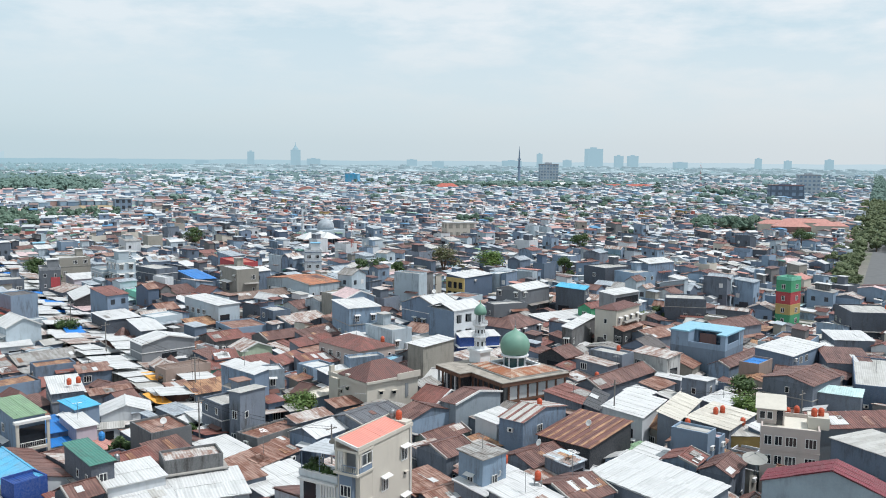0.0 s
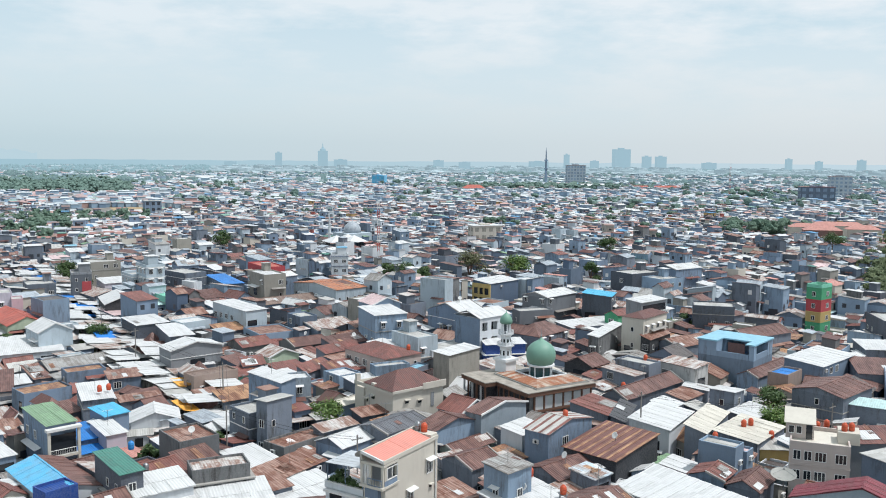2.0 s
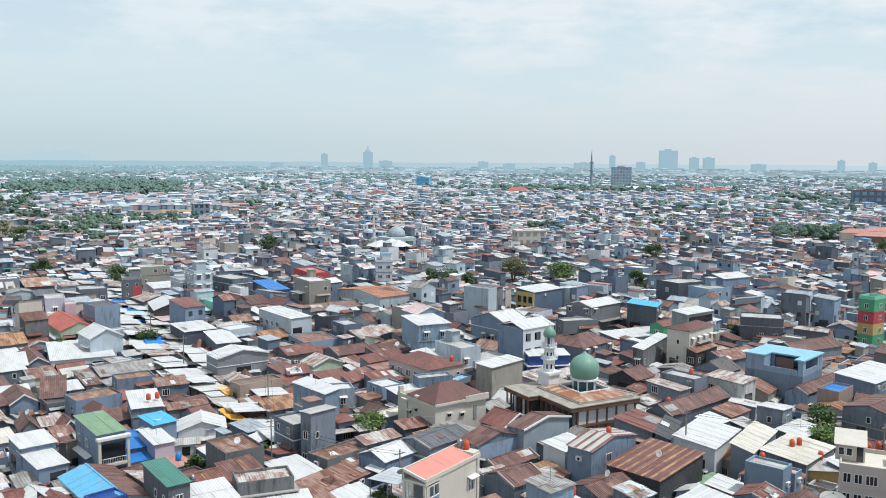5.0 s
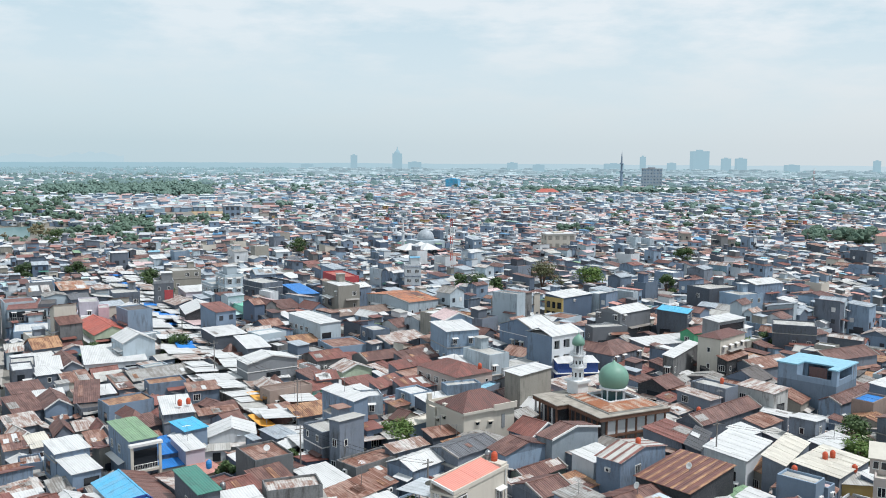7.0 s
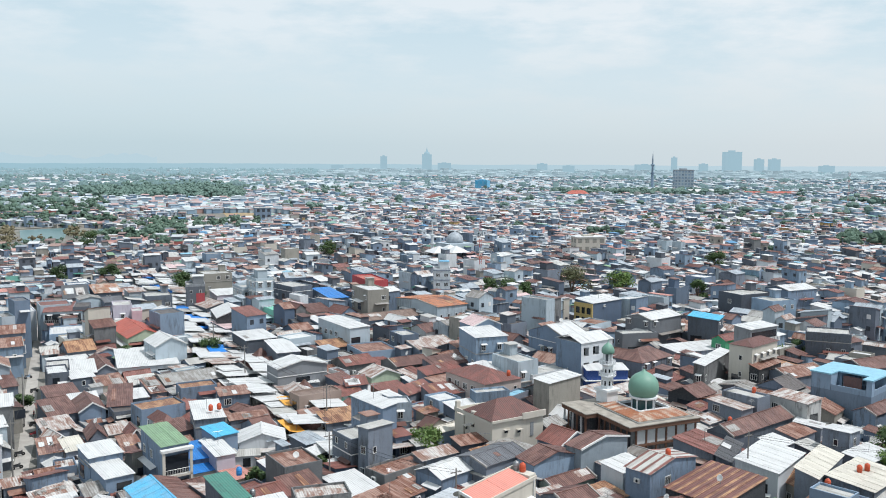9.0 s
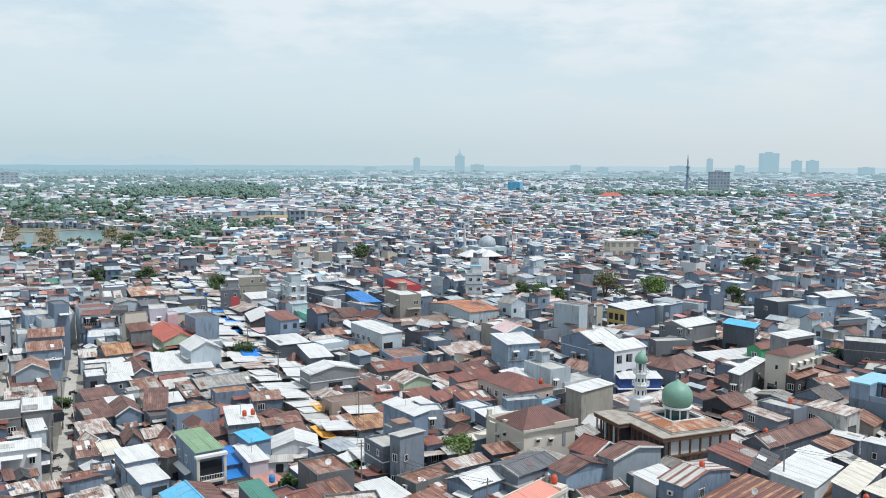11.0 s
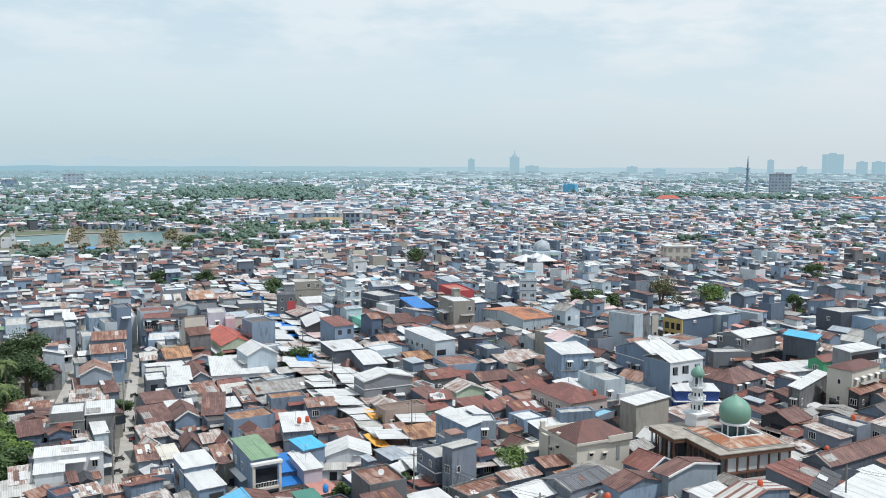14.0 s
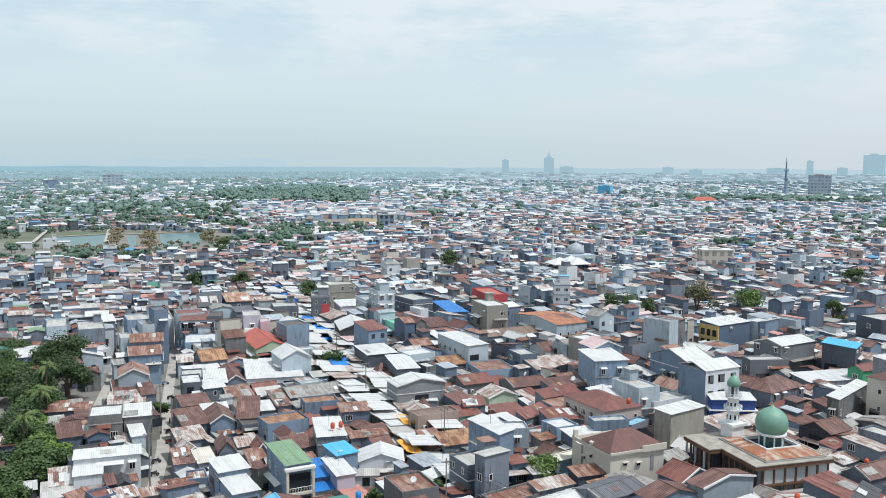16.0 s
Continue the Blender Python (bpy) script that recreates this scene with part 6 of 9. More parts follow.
    # no shaft is cut: a black plate gives the shade of the well
    part_box("light_well", (-2.6, 2.9, -2.4, 3.0, H, H + 0.05), "wall_black", "dark well round the drum")
    # drum, dome, finial
    cu, cv = 0.15, 0.3
    mt = Matrix.Translation((cu, cv, 0))
    D = Acc()
    D.lathe([(1.72, H), (1.72, H + 1.75)], 24, "drum_glass")
    part("drum", D, base, m=mt)
    for i in range(8):
        a = Acc()
        a.box(1.66, 1.88, -0.1, 0.1, H, H + 1.75, "mosque_white")
        part("drum_pillar", a, base, m=mt @ Matrix.Rotation(2 * math.pi * (i + 0.5) / 8, 4, 'Z'))
    a = Acc()
    a.lathe([(2.0, H + 1.72), (2.2, H + 1.8), (2.2, H + 2.02), (1.9, H + 2.12)], 32, "mosque_white")
    part("drum_cornice", a, base, m=mt)
    a = Acc()
    prof = [(1.95, 2.1), (2.15, 2.4), (2.3, 2.85), (2.35, 3.35), (2.32, 3.85), (2.18, 4.35), (1.92, 4.8), (1.52, 5.2), (1.05, 5.5), (0.6, 5.75), (0.25, 5.98), (0.05, 6.3)]
    a.lathe([(r, H + z) for r, z in prof], 40, "dome_green")
    part("dome", a, base, "weathered sage green onion dome", m=mt, smooth=True)
    a = Acc()
    a.lathe([(0.05, 6.25), (0.14, 6.4), (0.14, 6.55), (0.04, 6.7), (0.02, 7.6)], 8, "steel")
    part("finial", a, base, m=Matrix.Translation((cu, cv, H)))
    FOOT.append((10.5, 135.0, 33, 13.2, 13.6))
    FOOT.append((2.2, 134.6, 33, 4.0, 8))
    HREF.append((10.5, 135.0, 7.0))
    # minaret: a thing of its own beside the hall
    mi = thing("minaret", "slim white minaret with galleries, pillars and a green dome cap", "minaret", pose(5.6, 139.0, 0, 0, 0, 44))
    a = Acc()
    oct_ = lambda r, z0, z1, mat="mosque_white", r1=None: a.lathe([(r, z0), (r1 or r, z1)], 8, mat)
    a.box(-1.2, 1.2, -1.2, 1.2, 0, 12.1, "mosque_white")
    a.box(-1.5, 1.5, -1.5, 1.5, 12.1, 12.5, "mosque_white")
    part("base", a, mi)
    for z0, z1, r in ((12.5, 14.2, 0.95), (14.6, 16.1, 0.82)):
        a = Acc()
        a.lathe([(r, z0), (r, z1), (r + 0.15, z1 + 0.1), (r + 0.42, z1 + 0.25), (r + 0.42, z1 + 0.4)], 8, "mosque_white")
        shaft = part("shaft", a, mi)
        for k in range(8):
            # no recess: a thin dark slab gives the shade of the niche
            b2 = Acc()
            b2.box(-0.13, 0.13, -0.02, 0.05, z0 + 0.5, z1 - 0.45, "glass")
            part("niche", b2, shaft, m=Matrix.Rotation(math.pi / 4 * k + math.pi / 8, 4, 'Z') @ Matrix.Translation((0, -r * 0.93, 0)))
        for k in range(8):
            c2 = Acc()
            ln = (r + 0.4) * 0.765
            lattice(c2, [-ln / 2, -ln / 2 + 0.06, -0.03, 0.03, ln / 2 - 0.06, ln / 2], [z1 + 0.4, z1 + 0.68, z1 + 0.74, z1 + 0.9, z1 + 0.97], lambda i, j: i % 2 == 0 or j in (1, 3), -0.03, 0.03, "mosque_white")
            part("gallery_rail", c2, mi, m=Matrix.Rotation(math.pi / 4 * k + math.pi / 8, 4, 'Z') @ Matrix.Translation((0, -(r + 0.4) * 0.924, 0)))
    for k in range(6):
        a = Acc()
        a.box(-0.09, 0.09, -0.09, 0.09, 16.5, 18.1, "mosque_white")
        part("pillar", a, mi, m=Matrix.Rotation(math.pi / 3 * k, 4, 'Z') @ Matrix.Translation((0.68, 0, 0)))
    a = Acc()
    a.lathe([(0.34, 16.4), (0.34, 18.1)], 8, "wall_darkgrey")
    part("lantern", a, mi)
    a = Acc()
    a.lathe([(0.8, 18.1), (1.0, 18.2), (1.03, 18.6), (0.94, 19.0), (0.68, 19.4), (0.32, 19.7), (0.07, 19.95), (0.02, 20.5)], 20, "dome_green")
    part("dome", a, mi, "sage green dome cap", smooth=True)


mosque()


# ---- the tall cream house with the salmon roof: balconies, windows, cornices ----
def rail(acc, p0, p1, z, hgt=0.9, mat="frame_white", step=0.16):
    p0, p1 = Vector(p0), Vector(p1)
    for zz in (z + 0.06, z + hgt):
        limb(acc, (p0.x, p0.y, zz), (p1.x, p1.y, zz), 0.04, 0.04, mat, 4)
    n = max(1, int((p1 - p0).length / step))
    for i in range(n + 1):
        q = p0.lerp(p1, i / n)
        limb(acc, (q.x, q.y, z + 0.06), (q.x, q.y, z + hgt), 0.02, 0.02, mat, 4)


def cream_tower():
    w, d, h = 10.0, 2.7, 14.4
    x, y, rot = -7.25, 88.35, 60
    base = thing("tall_house", "four-storey cream house with a salmon-pink sloping roof and a corner balcony", "house", pose(x, y, 0, 0, 0, rot), "houses of the quarter")
    X, Y = w / 2, d / 2
    top, low = h - 2.75, h - 5.9
    W = Acc()
    W.box(-X + 2.5, X, -Y, Y, 0, h - 0.1, "wall_cream")
    W.box(-X, -X + 2.48, -Y, Y, 0, low, "wall_cream")
    W.box(-X + 0.3, -X + 2.48, -Y, Y, low, top, "wall_cream")
    W.box(-X + 1.1, -X + 2.48, -Y + 0.5, Y, top + 0.2, h - 0.3, "wall_greywall")
    part("wall", W, base)
    for z, o in ((low, 0.1), (top - 0.05, 0.42), (h - 0.5, 0.16)):
        a = Acc()
        a.box(-X - o, -X + 2.5, -Y - 0.14, Y + 0.1, z, z + 0.24, "wall_cream")
        part("balcony_slab", a, base)
    # top balcony: balustrade, corner columns, slatted screen, framed side opening
    a = Acc()
    rail(a, (-X - 0.3, -Y + 0.05, 0), (-X - 0.3, Y - 0.9, 0), top + 0.19, 0.75, "wall_bluegrey", 0.2)
    part("balustrade", a, base, "grey balcony railing")
    for k in range(5):
        a = Acc()
        a.box(-X - 0.06, -X + 0.03, Y - 0.16 - k * 0.2, Y - 0.05 - k * 0.2, top + 0.19, h - 0.5, "frame_white")
        part("slat", a, base)
    for yy, u in ((-Y + 0.13, -X + 0.02), (Y - 1.05, -X + 0.02), (Y + 0.02, -X + 0.02), (-Y + 0.13, -X + 2.4)):
        a = Acc()
        a.box(-0.12, 0.12, -0.12, 0.12, top + 0.19, h - 0.5, "wall_cream")
        part("column", a, base, m=Matrix.Translation((u, yy, 0)))
    a = Acc()
    a.box(-X + 0.15, -X + 2.3, -Y - 0.06, -Y + 0.08, top + 0.19, top + 0.75, "wall_bluegrey")
    a.box(-X + 0.15, -X + 0.55, -Y - 0.06, -Y + 0.08, top + 0.75, h - 0.5, "wall_cream")
    part("balcony_wall", a, base)
    a = Acc()
    lattice(a, [-0.95, -0.86, -0.02, 0.05, 0.86, 0.95], [0.0, 0.08, 1.2, 1.28], lambda i, j: j != 1 or i in (0, 2, 4), -0.1, 0.02, "frame_white")
    part("opening_frame", a, base, m=Matrix.Translation((-X + 1.4, -Y, top + 0.75)))
    # grey bay window of the storey below
    a = Acc()
    a.box(-X - 0.28, -X + 0.28, -Y + 0.55, Y - 0.55, low + 0.24, top - 0.1, "wall_bluegrey")
    part("bay", a, base, "blue-grey bay with a white-framed window")
    window(1, base, Matrix.Translation((-X - 0.3, 0, low + 0.85)) @ Matrix.Rotation(-math.pi / 2, 4, 'Z'))
    R = Acc()
    rnd = random.Random(3)
    sheets(R, (-X + 0.05, -Y + 0.05, h), (X - 1.3, -Y + 0.05, h + 0.08), (X - 1.3, Y - 0.02, h + 0.7), (-X + 0.05, Y - 0.02, h + 0.62), "roof_salmon", 4.0, rnd)
    part("roof", R, base, "salmon-pink sheet roof")
    a = Acc()
    a.box(-X - 0.1, X, -Y - 0.12, -Y + 0.02, h - 0.2, h + 0.2, "wall_cream")
    a.slab((-X - 0.12, -Y - 0.1, h + 0.14), (-X + 0.06, -Y - 0.1, h + 0.14), (-X + 0.06, Y + 0.1, h + 0.78), (-X - 0.12, Y + 0.1, h + 0.78), 0.3, "frame_white")
    a.box(-X - 0.1, X, Y, Y + 0.14, h - 0.2, h + 0.8, "wall_cream")
    a.box(X - 1.25, X, -Y + 0.03, Y - 0.02, h - 0.1, h + 0.45, "wall_cream")
    part("parapet", a, base)
    # windows on the long side, with hoods, and small vents
    for u, z in ((3.4, h - 3.6), (-0.3, h - 5.8), (3.4, h - 9.0), (-0.3, h - 11.6)):
        window(4, base, Matrix.Translation((u, -Y - 0.02, z)))
    for u, z in ((3.6, h - 4.9), (1.0, h - 7.4), (3.6, h - 10.4)):
        a = Acc()
        a.box(u - 0.35, u + 0.35, -Y - 0.35, -Y + 0.02, z, z + 0.09, "wall_cream")
        a.box(u - 0.22, u + 0.22, -Y - 0.03, -Y + 0.02, z - 0.32, z - 0.02, "glass")
        part("vent", a, base, "small dark vent under a concrete hood")
    a = Acc()
    limb(a, (X - 0.55, -Y - 0.1, 0), (X - 0.55, -Y - 0.1, h), 0.07, 0.07, "frame_white")
    part("downpipe", a, base)
    # white annex: a terrace with plants under a sheet canopy
    f, v0, v1, u0, u1 = 10.2, Y + 0.16, Y + 5.2, -X + 0.5, -X + 4.2
    a = Acc()
    a.box(u0, u1, v0, v1, 0, f, "wall_whitewall")
    part("annex", a, base)
    for q in ((u0 - 0.15, u0 + 0.1, v0, v1), (u0 + 0.1, u1, v1 - 0.2, v1 + 0.1)):
        a = Acc()
        a.box(*q, f, f + 0.62, "wall_whitewall")
        a.box(q[0] - 0.05, q[1] + 0.05, q[2], q[3], f + 0.62, f + 0.7, "frame_white")
        part("parapet", a, base)
    a = Acc()
    a.box(u0 - 0.55, u0 - 0.15, v0, v1 - 0.1, f - 0.35, f - 0.1, "frame_white")
    part("ledge", a, base)
    # dark panel on the annex wall, for an unlit room
    a = Acc()
    a.box(u0 - 0.04, u0 + 0.02, v0 + 2.9, v0 + 4.5, f - 3.0, f - 0.6, "glass")
    part("opening", a, base, "dark unglazed opening")
    for k in range(6):
        a = Acc()
        a.box(u0 - 0.14, u0 - 0.02, v0 + 0.3 + k * 0.36, v0 + 0.48 + k * 0.36, f - 3.2, f - 0.5, "frame_white")
        part("slat", a, base)
    a = Acc()
    for k in range(6):
        u = u0 - 0.3 + k * 0.74
        a.slab((u, v0 - 0.02, 13.2), (u + 0.7, v0 - 0.02, 13.2), (u + 0.7, v1 - 0.2, 12.95), (u, v1 - 0.2, 12.95), 0.04, "roof_translucent")
        a.box(u + 0.69, u + 0.75, v0, v1 - 0.2, 12.86, 12.92, "frame_white")
    part("canopy", a, base, "greyish see-through sheet canopy")
    for px2, py2 in ((u0, v1 - 0.3), (u1 - 0.1, v1 - 0.3), (u0, v0 + 2.4), (u0, v0 + 0.15)):
        a = Acc()
        limb(a, (px2, py2, f), (px2, py2, 12.9), 0.06, 0.06, "wall_bluegrey")
        part("canopy_post", a, base)
    mt = base.matrix_world
    for k in range(9):
        u, v = ((u0 + 0.35, v1 - 0.55 - k * 0.62) if k < 7 else (u0 + 1.2 + (k - 7) * 0.9, v1 - 0.6))
        p = mt @ Vector((u, v, f))
        pot = thing("potted_plant", "leafy green plant in a clay pot on a terrace", "plant", pose(p.x, p.y, p.z, 0, 0, 40 * k), "terrace plants")
        a = Acc()
        a.lathe([(0.18, 0), (0.27, 0.4), (0.24, 0.42)], 10, "roof_rustred")
        part("pot", a, pot)
        a = Acc()
        g = 0.75 + 0.35 * ((k * 37) % 10) / 10
        leaf_cloud(a, [(0, 0, 0.8 * g, 0.5 * g), (0.12, 0.05, 1.25 * g, 0.4 * g)], 150, 0.14, random.Random(k), "leaf")
        part("foliage", a, pot)
    q = mt @ Vector((X - 0.6, 0.0, h + 0.45))
    tank(q.x, q.y, q.z)
    q = mt @ Vector((X - 0.6, 0.85, h + 0.45))
    tank(q.x, q.y, q.z, "steel")
    dish(*(mt @ Vector((-X + 0.1, Y + 0.3, h - 0.6))), 0.55, 200)
    FOOT.append((x, y, rot, w, d))
    p = mt @ Vector((-X + 2.3, Y + 2.6, 0))
    FOOT.append((p.x, p.y, rot, 4, 5))


def dish(x, y, z, r, turn, tilt=50, mesh_=False):
    base = thing("satellite_dish", "large wire-mesh satellite dish on a roof" if r > 1 else "small pale satellite dish on a roof", "satellite dish", pose(x, y, z, 0, 0, turn), "satellite dishes")
    a = Acc()
    k = len(a.v)
    rings, seg = 5, 18
    prof = [(r * i / rings, 0.28 * r * (i / rings) ** 2) for i in range(1, rings + 1)]
    for off in (0.0, 0.025):
        for rr, zz in prof:
            for s in range(seg):
                a.v.append((rr * math.cos(6.2832 * s / seg), rr * math.sin(6.2832 * s / seg), zz + off))
    mi = a.mat("dish")
    for lay in range(2):
        o = lay * rings * seg
        for i in range(rings - 1):
            for s in range(seg):
                s2 = (s + 1) % seg
                f = (o + i * seg + s, o + i * seg + s2, o + (i + 1) * seg + s2, o + (i + 1) * seg + s)
                a.f.append(f[::-1] if lay else f)
                a.m.append(mi)
        a.f.append(tuple(o + s for s in (range(seg) if lay else range(seg - 1, -1, -1))))
        a.m.append(mi)
    part("bowl", a, base, m=pose(0, 0, 0.9 * r + 0.3, tilt, 0, 0), smooth=True)
    a = Acc()
    limb(a, (0, 0, 0), (0, 0, 0.9 * r + 0.3), 0.05 + 0.03 * r, 0.05, "steel")
    part("mast", a, base)
    a = Acc()
    limb(a, (r * 0.8, 0, 0.2 * r), (0, 0, r * 0.75), 0.02, 0.02, "steel", 4)
    limb(a, (-r * 0.8, 0, 0.2 * r), (0, 0, r * 0.75), 0.02, 0.02, "steel", 4)
    a.box(-0.08, 0.08, -0.08, 0.08, r * 0.7, r * 0.85, "steel")
    part("feed", a, base, m=pose(0, 0, 0.9 * r + 0.3, tilt, 0, 0))


cream_tower()
FOOT.append((38.2, 98.6, 0, 4.5, 5))
dish(35.2, 95.5, 7.7, 1.4, -20, 14)


# ---- the narrow tower house in stripes of colour ----
def colour_tower():
    x, y, rot = 85.2, 213.8, 42
    base = thing("striped_house", "narrow five-storey house painted in green, red, yellow and green bands", "house", pose(x, y, 0, 0, 0, rot), "houses of the quarter")
    for z0, z1, mat in ((0, 5.6, "wall_greenwall2"), (5.6, 8.2, "wall_yellowwall"), (8.2, 11.2, "wall_redwall"), (11.2, 14.1, "wall_greenwall2")):
        a = Acc()
        a.box(-2.6, 2.6, -1.9, 1.9, z0, z1, mat)
        part("storey", a, base)
        a = Acc()
        a.box(-2.66, 2.66, -1.96, 1.96, z1 - 0.12, z1 + 0.06, mat)
        part("band", a, base)
        window(1, base, Matrix.Translation((0.5, -1.92, z1 - 2.1)))
        window(0, base, Matrix.Translation((-2.62, 0, z1 - 2.1)) @ Matrix.Rotation(-math.pi / 2, 4, 'Z'))
    a = Acc()
    for s in (-1, 1):
        a.box(-2.6, 2.6, s * 1.8 - 0.1, s * 1.8 + 0.1, 14.16, 15.0, "roof_mint")
        a.box(s * 2.5 - 0.1, s * 2.5 + 0.1, -1.69, 1.69, 14.16, 15.0, "roof_mint")
    a.box(-2.39, 2.39, -1.69, 1.69, 14.16, 14.3, "concrete")
    part("parapet", a, base, "mint green parapet")
    FOOT.append((x, y, rot, 6.4, 4.6))


colour_tower()

# ---- the pale blue block with an open corner loggia under a light blue roof ----
def loggia_house():
    x, y, rot, w, d, h = 48.2, 157.5, 52, 9.2, 10.2, 12.6
    base = thing("loggia_house", "pale blue concrete block with a loggia and light blue flat roof", "house", pose(x, y, 0, 0, 0, rot), "houses of the quarter")
    X, Y, z = w / 2, d / 2, h - 2.9
    a = Acc()
    a.box(-X, X, -Y, Y, 0, z, "wall_bluewall")
    part("wall", a, base)
    for name, box in (("corner_pier", (-X, -X + 2.8, Y - 3.4, Y)), ("rear_wall", (-X + 3.4, X, 1.2, Y)), ("side_wall", (X - 2.4, X, -Y, 1.18)), ("front_pier", (-X, -X + 1.2, -Y, -Y + 0.9))):
        a = Acc()
        a.box(box[0], box[1], box[2], box[3], z, h - 0.25, "wall_bluewall")
        part(name, a, base)
    a = Acc()
    a.box(-X, -X + 0.18, -Y + 0.95, Y - 3.45, z, z + 1.0, "wall_bluewall")
    part("parapet", a, base)
    a = Acc()
    a.box(-X + 1.25, X - 2.45, -Y, -Y + 0.18, z, z + 1.0, "wall_bluewall")
    part("parapet", a, base)
    a = Acc()
    a.box(-X + 3.3, -X + 3.38, -2.2, 0.9, z + 0.1, z + 2.1, "wall_brick")
    part("shutter", a, base, "red-brown loggia shutter")
    a = Acc()
    lattice(a, [-X - 0.2, -X + 2.9, X - 2.5, X + 0.2], [-Y - 0.2, -Y + 1.5, Y - 3.5, Y + 0.2], lambda i, j: not (i == 0 and j == 1), h - 0.25, h, "roof_cyanflat")
    b = Acc()
    b.add(a, Matrix(((1, 0, 0, 0), (0, 0, 1, 0), (0, 1, 0, 0), (0, 0, 0, 1))))
    b.f = [f[::-1] for f in b.f]
    part("roof", b, base, "light blue flat roof slab")
    window(3, base, Matrix.Translation((-X - 0.02, 2.0, 5.6)) @ Matrix.Rotation(-math.pi / 2, 4, 'Z'))
    window(3, base, Matrix.Translation((-X - 0.02, -2.5, 4.2)) @ Matrix.Rotation(-math.pi / 2, 4, 'Z'))
    FOOT.append((x, y, rot, w, d))
    HREF.append((x, y, 8))


loggia_house()

# balcony front of the green-roofed house
def green_house_front():
    mt = pose(-56.2, 110.8, 0, 0, 0, 45)
    base = thing("balcony_front", "cream two-level balcony front with a white balustrade", "balcony", mt @ Matrix.Translation((0, -5.3, 0)))
    a = Acc()
    a.box(-2.05, 2.05, -0.2, 0.5, 5.9, 6.2, "wall_cream")
    part("slab", a, base)
    a = Acc()
    a.box(-2.05, -1.7, -0.2, 0.1, 0, 9.6, "wall_cream")
    part("column", a, base)
    part("column", a, base, m=Matrix.Translation((3.75, 0, 0)))
    a = Acc()
    rail(a, (-1.7, -0.12, 0), (1.7, -0.12, 0), 6.2, 0.8, "frame_white", 0.22)
    part("balustrade", a, base)
    # both levels: dark sheets stand for the shaded rooms
    for z, hh in ((6.25, 2.6), (2.6, 2.7)):
        a = Acc()
        a.box(-1.6, 1.6, 0.3, 0.42, z, z + hh, "glass")
        part("opening", a, base)
    a = Acc()
    a.box(-2.2, 2.2, -0.35, 0.5, 9.5, 9.85, "frame_white")
    part("cornice", a, base)


green_house_front()

# water tanks on the roofs
for tx, ty, tz, tc in ((-57.0, 128.2, 8.75, "tank_orange"), (-56.0, 129.2, 8.75, "tank_orange"), (12.6, 113.0, 10.5, "tank_orange"), (30.4, 149.8, 9.9, "tank_orange"),
                       (37.4, 117.0, 8.35, "tank_orange"), (38.6, 117.8, 8.35, "tank_orange"), (10.0, 90.0, 8.35, "tank_orange"), (44.5, 110.0, 10.4, "tank_orange"),
                       (46.0, 110.8, 10.4, "tank_orange"), (7.0, 97.5, 8.1, "tank_orange"), (-38.0, 97.2, 7.85, "steel"), (-39.8, 97.5, 10.4, "tank_blue"),
                       (-11.0, 148.5, 11.4, "tank_orange"), (24.5, 137.5, 8.1, "tank_orange"), (31.0, 108, 9.4, "tank_orange"), (40.5, 115, 7.5, "tank_orange"),
                       (99, 190.5, 10.9, "tank_orange"), (97.5, 189.8, 10.9, "tank_orange")):
    tank(tx, ty, tz, tc, 0.6 if ty < 92 else 0.0)


# ---- poles and cables, masts ----
def power_pole(x, y, h):
    base = thing("power_pole", "grey concrete power pole with cross arms", "power pole", pose(x, y, 0, 0, 0, 40), "power poles")
    a = Acc()
    limb(a, (0, 0, 0), (0, 0, h), 0.14, 0.09, "pole", 8)
    part("shaft", a, base)
    a = Acc()
    a.box(-0.8, 0.8, -0.05, 0.05, h - 0.6, h - 0.48, "pole")
    part("cross_arm", a, base)


POLES = [(-40.5, 137.2, 11.5), (-33.2, 113.8, 11.0), (-66.5, 166.5, 11.0), (-84.0, 191.0, 11.0), (-83.5, 116.0, 9.5), (-99.5, 142.0, 9.5), (23.4, 117.2, 13.0), (-14, 104, 10.5), (50.5, 120, 11)]
for p in POLES:
    power_pole(*p)


def cable(p, q, sag=0.7):
    p, q = Vector(p), Vector(q)
    a = Acc()
    pts = [p.lerp(q, i / 8) - Vector((0, 0, sag * 4 * (i / 8) * (1 - i / 8))) for i in range(9)]
    side = Vector((-(q - p).y, (q - p).x, 0)).normalized() * 0.02
    for c in pts:
        a.v += [tuple(c + side), tuple(c + Vector((0, 0, 0.02))), tuple(c - side), tuple(c - Vector((0, 0, 0.02)))]
    mi = a.mat("cable")
    for i in range(8):
        for k in range(4):
            a.f.append((4 * i + k, 4 * i + (k + 1) % 4, 4 * i + 4 + (k + 1) % 4, 4 * i + 4 + k))
            a.m.append(mi)
    tagged(new("cable", a.mesh("cable")), "thin black power cable between two poles", "cable", "cables")


for i, j in ((1, 0), (0, 2), (2, 3), (4, 5), (7, 1), (6, 8)):
    for o in (-0.6, 0.6):
        cable((POLES[i][0] + o * 0.7, POLES[i][1] + o * 0.6, POLES[i][2] - 0.45), (POLES[j][0] + o * 0.7, POLES[j][1] + o * 0.6, POLES[j][2] - 0.45))


